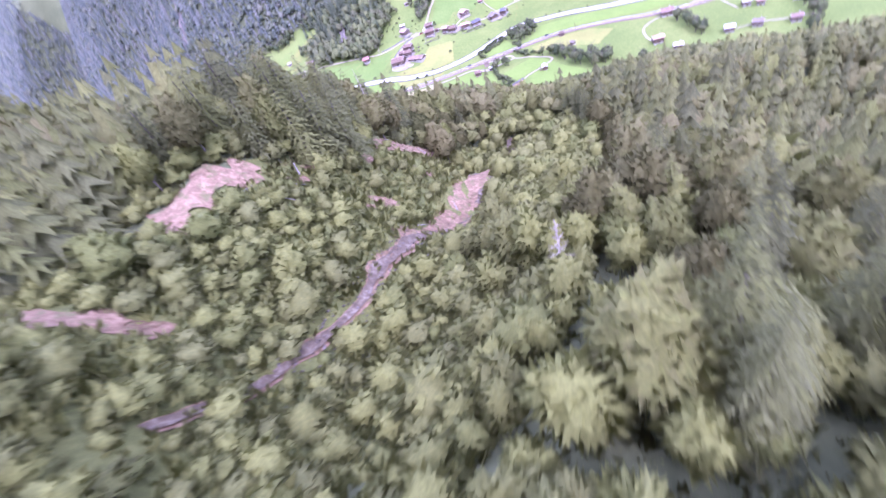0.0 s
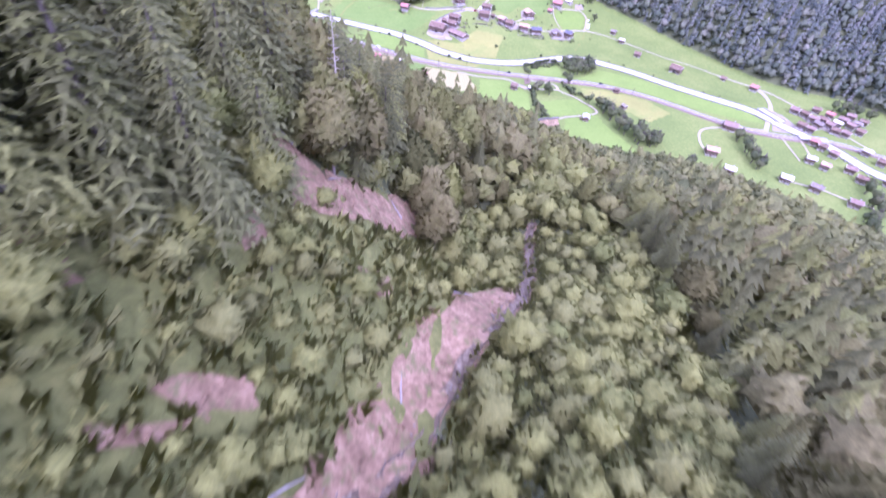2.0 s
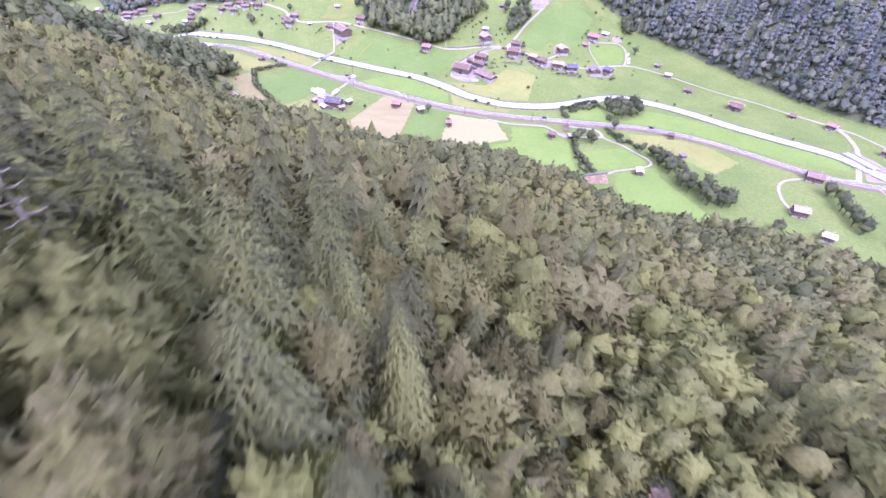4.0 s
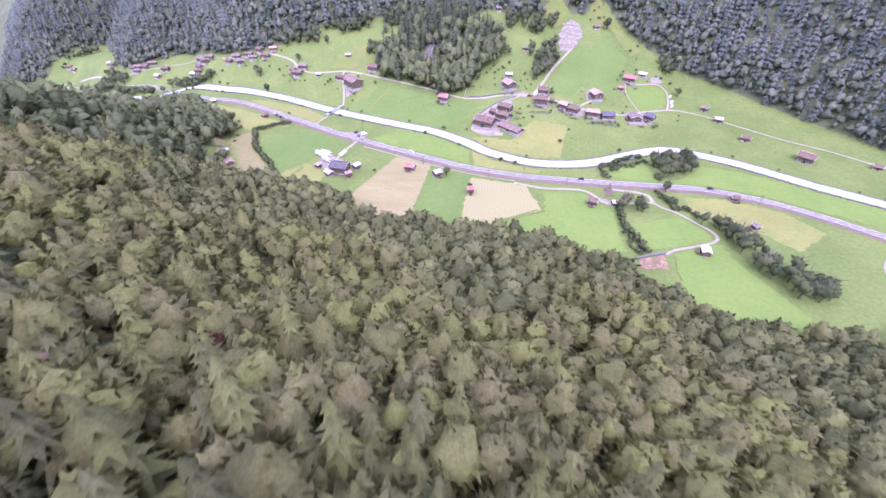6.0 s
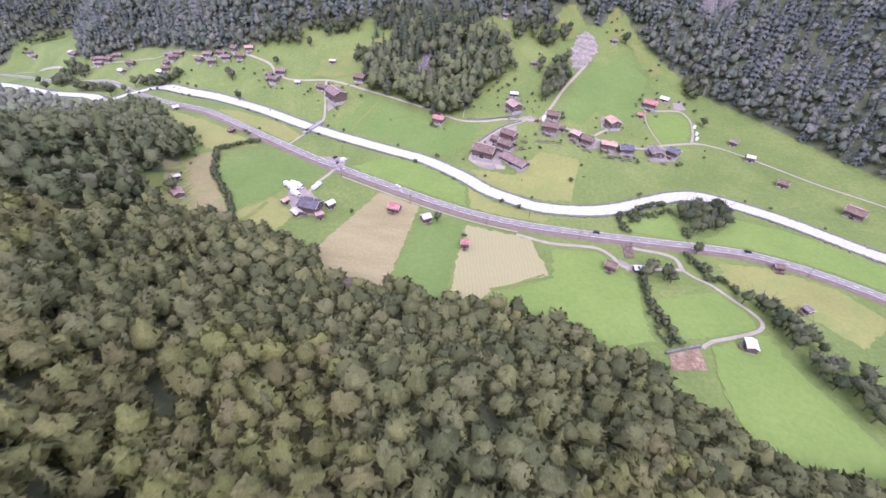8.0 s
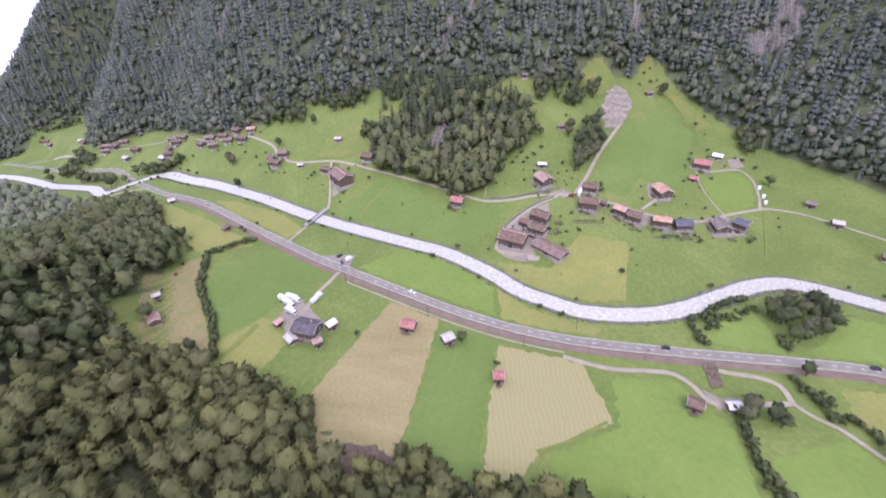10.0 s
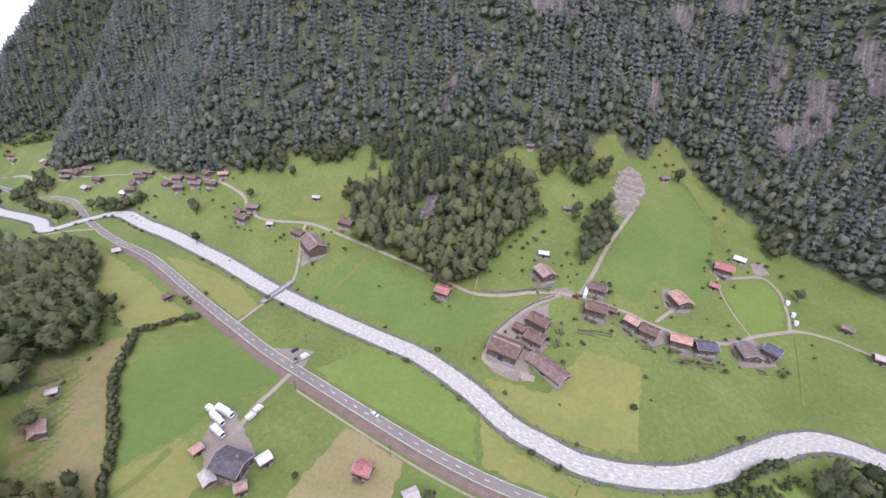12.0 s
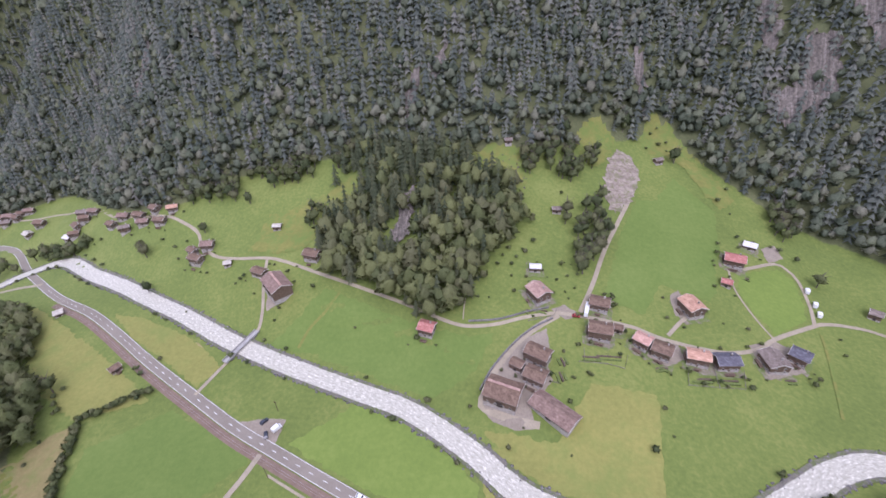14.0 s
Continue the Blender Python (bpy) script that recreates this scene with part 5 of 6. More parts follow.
FAR_COPSES = [[(-560, 106), (-540, 100), (-508, 76), (-524, 64), (-545, 80)], [(-500, 68), (-458, 53), (-412, 38), (-400, 26), (-430, 34), (-462, 41)], [(-555, 122), (-512, 106), (-496, 90), (-524, 92), (-545, 106)],
              [(-392, 48), (-386, 57), (-326, 52), (-322, 46), (-362, 40)], [(-676, 236), (-690, 226), (-718, 196), (-724, 200), (-702, 232), (-684, 246)]]
q = scatter(-730, -320, 20, 250, 5.0, rng)
q = q[np.any([inside(q, outline) for outline in FAR_COPSES], axis=0)]
plant("far_copses", LEAF_FAR, rows_of(q, 8, 13, rng, 0.0, 0.7), VALLEY_GREEN, "dark green copses along the river down the valley", "copse")
places = list(LONE)
for outline in COPSES:
    q = scatter(min(a for a, _ in outline), max(a for a, _ in outline), min(b for _, b in outline), max(b for _, b in outline), 6.4, rng)
    places += [(float(a), float(b)) for a, b in q[inside(q, outline)]]
plant_single(valley, places, rng, (0.95, 1.5))
bushes = [tagged(new("bush", me), "round dark green bush in the meadow", "bush", "valley bushes") for me in BUSH_MESH]
places = [(-20.6, 52.5), (-13, 38.2), (19.7, 21.7), (-4.3, 10.6), (8.9, 22.1), (2, 26), (24, 30), (14, 16), (161.4, 107.4), (109.9, 153.4), (117.1, 150.2), (124, 142.5), (-217.4, -94.9), (-212.2, -99.4), (-206.8, -102.5), (-216.5, -90.2), (-186.5, -73.1), (-178.4, -64.9), (-182, -76), (-239.6, -84.2), (-197.7, -129.8), (-200.9, -119.2), (-193.4, -146.7), (5.8, 16.7), (17.8, 22.5), (40.9, 13.9), (44, 6), (38, 2), (141.3, 52.6), (176.9, 60), (182, 58), (57.7, -24.4), (68.4, -6.2), (72.8, -26.9), (69.7, -10.1), (192.1, 55.1), (-35.9, -44.1), (51.7, -54.8), (143, -21), (128, -50), (126, -44), (117, -51), (106, -51.5), (100, -46), (164, -38), (160, -42), (134, 36), (138, 44), (156, 62), (44, -58), (40, -44), (33, -58), (-128, -2), (-140, 4), (-120, 14), (-106.3, -13.2), (-189.0, -26.8), (-6.5, -14.9), (53.8, -37.2), (139.0, -12.5), (-160.0, -6.1), (-189.4, 1.3), (19.3, 20.9), (11.3, 10.3), (43.0, 74.8), (-73.4, -37.4), (190.6, 52.4), (189.2, -7.6),
          (185.9, -18.9), (67.9, -11.5), (68.2, -4.2), (-125.6, -24.6), (-63.9, -160.6), (10.5, -168), (-208.8, -104.2), (152, 94), (158, 84), (118, 140), (112, 146), (124, 136), (108, 134), (-158, -4), (-163, -8),
          (-230, 26), (-222, 30), (-246, 34), (-334, 46), (-325, 46.5), (-316, 46.6), (-360, 66), (-352, 70), (-345, 76), (-300, 55), (-292, 50), (-440, 84), (-432, 88), (-480, 98), (-295, 66), (84, -68), (76, -88)]
for outline, step in (([(111.3, -195.0), (116.1, -194.1), (119, -211.8), (125.5, -225.0), (119.1, -229.6), (114.0, -220.1), (112.3, -207.6)], 3), ([(108.6, -127.8), (120.7, -114.8), (144.2, -103), (143.5, -108), (125.6, -121.9), (110.3, -130.6)], 3),
                      ([(108.2, -130.5), (112, -129.6), (113, -139), (109.1, -139.6)], 2.6), ([(144.6, -123.3), (149.8, -126.6), (151.5, -138.3), (147.6, -138.5)], 2.6), ([(141.4, -161), (149, -154.5), (155.6, -159.7), (154.8, -177), (149.7, -176.2), (148.1, -166.6)], 3)):
    q = scatter(min(a for a, _ in outline), max(a for a, _ in outline), min(b for _, b in outline), max(b for _, b in outline), step, rng)
    places += [(float(a), float(b)) for a, b in q[inside(q, outline)]]
for q in offset_line(RIVER, -8.2)[::3]:
    if -400 < q.x < 60 and rng.uniform() < 0.6:
        places.append((q.x, q.y))
for q in offset_line(RIVER, 8.6)[::4]:
    if -400 < q.x < 330 and rng.uniform() < 0.35:
        places.append((q.x, q.y))
plant_single(bushes, places, rng, (0.65, 1.4))
hedge = [tagged(new("hedge_bush", me), "dense green bush of a field hedge", "bush", "hedge bushes") for me in BUSH_MESH]
places = []
for pts in ([(-168, -85), (-180, -96), (-191, -105)], [(-191, -106), (-183, -121), (-173, -139), (-160, -152), (-144, -168), (-130, -187)],
            [(112.3, -174), (113.5, -181), (113, -192), (114.5, -200), (118.6, -211), (123, -224)], [(142, -153), (146, -158), (148, -165), (151, -173)], [(156, -172), (161, -175), (164, -182)], [(107, -122), (114, -116), (121, -110), (131, -104), (141, -98)], [(107.5, -128), (108.6, -137)]):
    for q in smooth_line(pts, 2.2):
        places += [(q.x + rng.uniform(-1.4, 1.4), q.y + rng.uniform(-1.4, 1.4)) for _ in range(2)]
plant_single(hedge, places, rng, (0.8, 1.6))


# ---- houses ----
PLASTER = mottled("white_plaster", (0.22, 0.195, 0.17), (0.36, 0.33, 0.3), (0.54, 0.51, 0.48), 0.5, 2, 0.2)
TIMBER = mottled("weathered_timber", (0.075, 0.05, 0.035), (0.13, 0.09, 0.065), (0.21, 0.155, 0.12), 0.5, 3, 0.5, stretch=((1, 1, 6), 0))
GLASS = mottled("window_glass", (0.02, 0.025, 0.03), (0.035, 0.04, 0.05), (0.06, 0.07, 0.08), 0.5, 1, 0, 0.08, 0, 0.6)
TRIM = mottled("painted_trim", (0.4, 0.37, 0.33), (0.55, 0.52, 0.48), (0.65, 0.62, 0.58), 0.5, 3, 0)


def roofing(name, dark, mid, light):
    dark, light = tuple(c * 0.72 for c in dark), tuple(min(c * 1.22, 0.8) for c in light)
    return mottled(name, dark, mid, light, 0.4, 1.3, 0.6, 0.85, stretch=((1, 1, 3), 30))


ROOFS = {
    "brown": ("brown tiled", roofing("brown_tiles", (0.109, 0.070, 0.049), (0.168, 0.113, 0.081), (0.232, 0.162, 0.120))),
    "grey": ("grey tiled", roofing("grey_tiles", (0.129, 0.106, 0.093), (0.184, 0.153, 0.135), (0.257, 0.217, 0.191))),
    "greybrown": ("grey-brown shingled", roofing("grey_brown_shingles", (0.138, 0.112, 0.095), (0.203, 0.164, 0.141), (0.276, 0.228, 0.194))),
    "pink": ("faded pinkish tiled", roofing("faded_tiles", (0.247, 0.150, 0.120), (0.361, 0.238, 0.194), (0.475, 0.343, 0.279))),
    "salmon": ("salmon tiled", roofing("salmon_tiles", (0.36, 0.2, 0.16), (0.48, 0.29, 0.23), (0.58, 0.38, 0.31))),
    "orange": ("orange tiled", roofing("orange_tiles", (0.34, 0.18, 0.12), (0.46, 0.27, 0.19), (0.55, 0.36, 0.27))),
    "red": ("red tiled", roofing("red_tiles", (0.28, 0.1, 0.08), (0.38, 0.16, 0.135), (0.5, 0.26, 0.23))),
    "mauve": ("mauve-brown tiled", roofing("mauve_tiles", (0.151, 0.098, 0.079), (0.220, 0.150, 0.121), (0.294, 0.211, 0.172))),
    "slate": ("dark slate", roofing("slate_tiles", (0.075, 0.072, 0.088), (0.115, 0.11, 0.13), (0.17, 0.165, 0.19))),
    "dark": ("dark brown", roofing("dark_tiles", (0.075, 0.062, 0.066), (0.115, 0.098, 0.104), (0.165, 0.145, 0.15))),
    "white": ("pale metal", roofing("pale_metal_roof", (0.52, 0.5, 0.5), (0.66, 0.64, 0.64), (0.76, 0.75, 0.75))),
    "pale": ("pale weathered", roofing("pale_boards", (0.36, 0.32, 0.27), (0.47, 0.43, 0.37), (0.57, 0.53, 0.46))),
}


class Solid:
    """Boxes and slabs gathered into one mesh."""

    def __init__(self):
        self.v, self.f = [], []

    def box(self, x0, x1, y0, y1, z0, z1):
        i = len(self.v)
        self.v += [(x, y, z) for z in (z0, z1) for y in (y0, y1) for x in (x0, x1)]
        self.f += [tuple(i + k for k in q) for q in ((0, 2, 3, 1), (4, 5, 7, 6), (0, 1, 5, 4), (2, 6, 7, 3), (0, 4, 6, 2), (1, 3, 7, 5))]
        return self

    def prism(self, outline, y0, y1, axis="x"):
        """A side outline of (across, up) pushed along an axis from y0 to y1."""
        i, n = len(self.v), len(outline)
        for d in (y0, y1):
            self.v += [(d, a, z) if axis == "x" else (a, d, z) for a, z in outline]
        self.f += [tuple(range(i + n - 1, i - 1, -1)), tuple(range(i + n, i + 2 * n))]
        self.f += [(i + k, i + (k + 1) % n, i + n + (k + 1) % n, i + n + k) for k in range(n)]
        return self

    def put(self, name, mat, parent, label=""):
        return mesh_object(name, self.v, self.f, mat, parent, label)


def gable_roof(L, W, eave, ridge, over, thick=0.28):
    s = Solid()
    half, drop = W / 2 + over, (ridge - eave) * over / (W / 2)
    for sgn in (-1, 1):
        s.prism([(0, ridge), (sgn * half, eave - drop), (sgn * half, eave - drop - thick), (0, ridge - thick)][::sgn], -L / 2 - over, L / 2 + over)
    return s


def window(parent, x, y, z, face, w=0.95, tall=1.1):
    """A framed window on a wall; face is 'x' for a gable, 'y' for a long wall."""
    s, g = Solid(), Solid()
    if face == "x":
        s.box(x - 0.06, x + 0.06, y - w / 2, y + w / 2, z, z + tall)
        g.box(x - 0.08, x + 0.08, y - w / 2 + 0.1, y + w / 2 - 0.1, z + 0.1, z + tall - 0.1)
    else:
        s.box(x - w / 2, x + w / 2, y - 0.06, y + 0.06, z, z + tall)
        g.box(x - w / 2 + 0.1, x + w / 2 - 0.1, y - 0.08, y + 0.08, z + 0.1, z + tall - 0.1)
    frame_ob = s.put("window", TRIM, parent)
    g.put("pane", GLASS, frame_ob)


def house(kind, x, y, turn, L, W, ridge, roof):
    """A gabled building: walls, roof, and what its kind shows of doors, windows, balcony and chimney."""
    words, mat = ROOFS[roof]
    what = {"chalet": "timber chalet", "big_barn": "large timber barn", "long_shed": "long open shed", "shed": "small farm shed", "hay_hut": "small timber hay hut"}[kind]
    ob = tagged(new("hay_hut" if kind == "hay_hut" else kind), "%s with a %s roof" % (what, words), "house" if kind == "chalet" else "barn" if "barn" in kind else "shed",
                {"chalet": "village chalets", "hay_hut": "hay huts"}.get(kind, "farm buildings"))
    body_l, body_w = L - 1.4, W - 1.4
    if kind in ("hay_hut", "shed"):
        body_l, body_w = L - 0.8, W - 0.8
    rise = min(0.42 * body_w / 2, ridge * 0.45)
    eave = ridge - rise - 0.28
    plinth = 1.3 if kind == "chalet" and eave > 3.2 else 0.7
    Solid().box(-body_l / 2, body_l / 2, -body_w / 2, body_w / 2, -2.5, plinth).put("base_wall", PLASTER, ob, "white plastered base")
    b = body_w / 2 + 0.04
    Solid().prism([(-b, plinth), (b, plinth), (b, eave), (0, eave + rise), (-b, eave)], -body_l / 2 - 0.04, body_l / 2 + 0.04).put("upper_wall", TIMBER, ob, "weathered brown timber wall")
    over = 0.75 if kind in ("chalet", "big_barn", "long_shed") else 0.45
    gable_roof(body_l, body_w, eave + 0.25, eave + rise + 0.28, over).put("roof", mat, ob, "%s gable roof" % words)
    Solid().box(-body_l / 2 - over, body_l / 2 + over, -0.18, 0.18, eave + rise + 0.2, eave + rise + 0.36).put("ridge_cap", mat, ob)
    half, low = body_w / 2 + over, eave + 0.25 - rise * over / (body_w / 2)
    for sx in (-1, 1):
        x0 = sx * (body_l / 2 + over + 0.03)
        for sy in (-1, 1):
            Solid().prism([(0, eave + rise + 0.3), (sy * (half + 0.04), low + 0.03), (sy * (half + 0.04), low - 0.33), (0, eave + rise - 0.08)][::sy], x0 - 0.05, x0 + 0.05).put("barge_board", TRIM, ob, "pale weathered barge board")
    for sy in (-1, 1):
        y0 = sy * (half + 0.06)
        Solid().box(-body_l / 2 - over, body_l / 2 + over, min(y0, y0 + sy * 0.12), max(y0, y0 + sy * 0.12), low - 0.24, low - 0.1).put("gutter", STEEL, ob, "dull metal gutter")
    if kind == "chalet":
        for sx in (-1, 1):
            for k in (-1, 1):
                window(ob, sx * (body_l / 2 + 0.1), k * body_w * 0.24, 0.9, "x")
                if eave > 3.6:
                    window(ob, sx * (body_l / 2 + 0.1), k * body_w * 0.22, 3.0, "x")
        for sy in (-1, 1):
            for k in (-0.3, 0.05, 0.33):
                window(ob, k * body_l, sy * (body_w / 2 + 0.1), 0.9, "y")
        Solid().box(-0.5, 0.5, -body_w / 2 - 0.09, -body_w / 2 + 0.02, 0, 2.05).put("door", TIMBER, ob, "brown wooden door")
        Solid().box(body_l * 0.18, body_l * 0.18 + 0.7, body_w * 0.1, body_w * 0.1 + 0.7, eave, eave + rise + 1.1).put("chimney", PLASTER, ob, "pale chimney stack")
        if eave > 3.4:
            s = Solid().box(-body_l / 2 - 1.1, -body_l / 2 - 0.05, -body_w * 0.42, body_w * 0.42, 2.4, 2.55)
            s.box(-body_l / 2 - 1.12, -body_l / 2 - 1.04, -body_w * 0.42, body_w * 0.42, 2.55, 3.45)
            s.put("balcony", TIMBER, ob, "wooden balcony")
    else:
        wide, tall = (3.2, 3.2) if "barn" in kind or "long" in kind else (1.4, 1.9)
        tall = min(tall, eave - 0.2)
        Solid().box(-wide / 2, wide / 2, -body_w / 2 - 0.12, -body_w / 2 + 0.02, 0, tall).put("door", mottled_door, ob, "dark wooden door")
    if kind == "big_barn":
        s, z = Solid(), eave + rise
        s.box(-body_l / 2, body_l / 2, -0.7, 0.7, z + 0.12, z + 0.62).put("skylight", ROOFS["pink"][1], ob, "pale ridge skylight strip")
        for k in (-0.35, -0.12, 0.12, 0.35):
            window(ob, k * body_l, -body_w / 2 - 0.08, 1.0, "y", 1.5, 0.9)
            window(ob, k * body_l, body_w / 2 + 0.08, 1.0, "y", 1.5, 0.9)
    ob.matrix_basis = pose(x, y, h(x, y) + 0.1, 0, 0, turn)
    return ob


mottled_door = mottled("dark_door", (0.03, 0.025, 0.02), (0.05, 0.04, 0.035), (0.08, 0.065, 0.055), 0.5, 3, 0.2)
VILLAGE = [
    ("big_barn", 10.8, -70.6, -16, 18, 14.5, 8.5, "brown"), ("long_shed", 34.2, -76.6, -37, 23.5, 11.6, 5.0, "mauve"), ("chalet", 25.7, -61.2, -22, 11.6, 9.5, 7.0, "brown"),
    ("shed", 16.8, -55.4, -25, 7.5, 6, 5.0, "brown"), ("chalet", 26.9, -49.7, -26, 13.5, 9.5, 8.0, "brown"), ("chalet", 27.3, -10.8, -55, 12.7, 11, 8.0, "pink"),
    ("shed", 25.5, 8.6, 2, 7.2, 5.5, 4.0, "white"), ("chalet", 60.4, -12.6, -12, 11.5, 9.5, 6.5, "brown"), ("chalet", 58.8, -31.0, -8, 13.0, 10, 8.0, "brown"),
    ("shed", 68.9, -26.6, -12, 5.2, 4.6, 4.0, "brown"), ("chalet", 80.0, -33.5, -36, 9, 8.5, 7.0, "salmon"), ("chalet", 88.8, -37.4, -25, 10.5, 9.5, 7.0, "brown"),
    ("chalet", 110.5, -6.0, -69, 13, 11, 8.0, "orange"), ("chalet", 105.5, -38.4, -8, 11.8, 8.5, 7.0, "orange"), ("chalet", 119.4, -37.8, 8, 12.3, 9.5, 6.5, "slate"),
    ("chalet", 143.9, -32.9, -82, 13, 11.4, 7.0, "greybrown"), ("chalet", 158.7, -26.9, -38, 9.6, 9.6, 7.0, "slate"), ("chalet", 146.7, 38.1, -18, 12.3, 10.6, 7.0, "red"),
    ("shed", 162.6, 56.5, -27, 8.3, 7.5, 4.0, "white"), ("shed", 137.1, 19.3, -22, 6.3, 6.1, 4.0, "red"), ("big_barn", -129.1, -15.0, -42, 20, 13.8, 10.0, "mauve"),
    ("shed", -147.2, -2.8, -17, 10.6, 6.5, 5.0, "brown"), ("chalet", -114.5, 8.9, -9, 11.2, 9, 6.5, "brown"), ("chalet", -31.3, -39.5, -11, 9.5, 8.9, 6.5, "red"),
]
WEST = [
    ("chalet", -209.4, 18.3, -25, 8.2, 6.6, 5.5, "brown"), ("chalet", -199, 21.8, 12, 9.4, 8.1, 6.0, "mauve"), ("chalet", -201.7, 10.5, -11, 10.6, 7.6, 6.5, "brown"),
    ("chalet", -252.2, 61, 26, 8.8, 7.1, 5.5, "orange"), ("chalet", -256.9, 49.6, 3, 10.0, 6.6, 6.0, "brown"), ("chalet", -270, 63, -20, 8.2, 8.1, 6.5, "brown"),
    ("chalet", -275, 52, 17, 9.4, 7.6, 5.5, "mauve"), ("chalet", -284.4, 60, -6, 10.6, 7.1, 6.0, "brown"), ("chalet", -289.8, 47.6, 31, 8.8, 6.6, 6.5, "greybrown"),
    ("chalet", -303.7, 64, 8, 10.0, 8.1, 5.5, "mauve"), ("chalet", -310, 56, -15, 8.2, 7.6, 6.0, "brown"), ("chalet", -357, 75, 22, 9.4, 7.1, 6.5, "brown"),
    ("chalet", -355, 84, -1, 10.6, 6.6, 5.5, "mauve"), ("chalet", -364, 71, -24, 8.8, 8.1, 6.0, "brown"), ("chalet", -370, 86, 13, 10.0, 7.6, 6.5, "greybrown"),
    ("chalet", -369.4, 63, -10, 8.2, 7.1, 5.5, "white"), ("chalet", -362, 64, 27, 9.4, 6.6, 6.0, "brown"), ("chalet", -431, 91, 4, 10.6, 8.1, 6.5, "brown"),
    ("chalet", -438, 81, -19, 8.8, 7.6, 5.5, "pale"), ("chalet", -468, 114, 18, 10.0, 7.1, 6.0, "mauve"), ("chalet", -473, 103, -5, 8.2, 6.6, 6.5, "brown"),
    ("chalet", -476, 112, 32, 9.4, 8.1, 5.5, "brown"), ("chalet", -488, 108, 9, 10.6, 7.6, 6.0, "mauve"), ("chalet", -496, 107, -14, 8.8, 7.1, 6.5, "brown"),
    ("chalet", -485, 100, 23, 10.0, 6.6, 5.5, "greybrown"), ("chalet", -560, 137, 0, 8.2, 8.1, 6.0, "pale"), ("chalet", -550, 131, -23, 9.4, 7.6, 6.5, "brown"),
    ("chalet", -700, 194, 14, 10.6, 7.1, 5.5, "brown"), ("chalet", -677, 180, -9, 8.8, 6.6, 6.0, "mauve"),
    ("hay_hut", -282, -31, 46, 5.6, 6.2, 4.0, "pale"), ("hay_hut", 115.1, 121.9, 26, 6.5, 5.2, 4.0, "greybrown"), ("hay_hut", 39.1, 58.2, 5, 6.2, 5.0, 4.0, "greybrown"),
    ("hay_hut", -175.1, 6.1, 21, 5.2, 5.0, 3.5, "pale"), ("hay_hut", 218.8, 15.9, -32, 6.4, 6.6, 5.0, "greybrown"), ("hay_hut", -150, 34, 10, 6, 5, 4.0, "pale"),
    ("hay_hut", 4, 112, 15, 5.5, 5, 4.0, "greybrown"),
]
FLOOR = [
    ("hay_hut", -38.2, -151.0, -6, 8, 7.0, 5.0, "red"), ("hay_hut", -15.9, -157.1, 39, 6.2, 5.8, 5.0, "pale"), ("hay_hut", 12.0, -176.9, 9, 5.2, 5.0, 5.0, "red"),
    ("hay_hut", -177.6, -171.4, -40, 8.2, 6.3, 5.0, "pink"), ("hay_hut", -191, -153.5, 42, 4.8, 4.2, 3.5, "pale"), ("hay_hut", 157.5, -220.8, -96, 6.8, 5.4, 5.0, "white"),
    ("hay_hut", -198, -75, 67, 6, 4.6, 4.0, "brown"), ("hay_hut", 96.3, -176.7, -17, 6.8, 6.1, 5.0, "brown"), ("shed", 112.2, -175.0, 11, 6.8, 4.6, 4.0, "white"),
    ("hay_hut", 194.7, -153.4, 2, 5.8, 4.4, 4.0, "brown"), ("hay_hut", 196.5, -187.5, -64, 4.8, 4.4, 4.0, "greybrown"), ("chalet", -90.0, -163.7, -5, 14.5, 12, 8.0, "dark"),
    ("shed", -96.4, -170.6, -34, 7.3, 5.7, 4.0, "pale"), ("shed", -81.0, -171.1, 40, 5.2, 4.5, 5.0, "pink"), ("shed", -79.1, -157.9, 57, 6.1, 5.2, 5.0, "white"),
    ("shed", -108.9, -160.9, 65, 5.2, 4.3, 4.0, "salmon"),
]
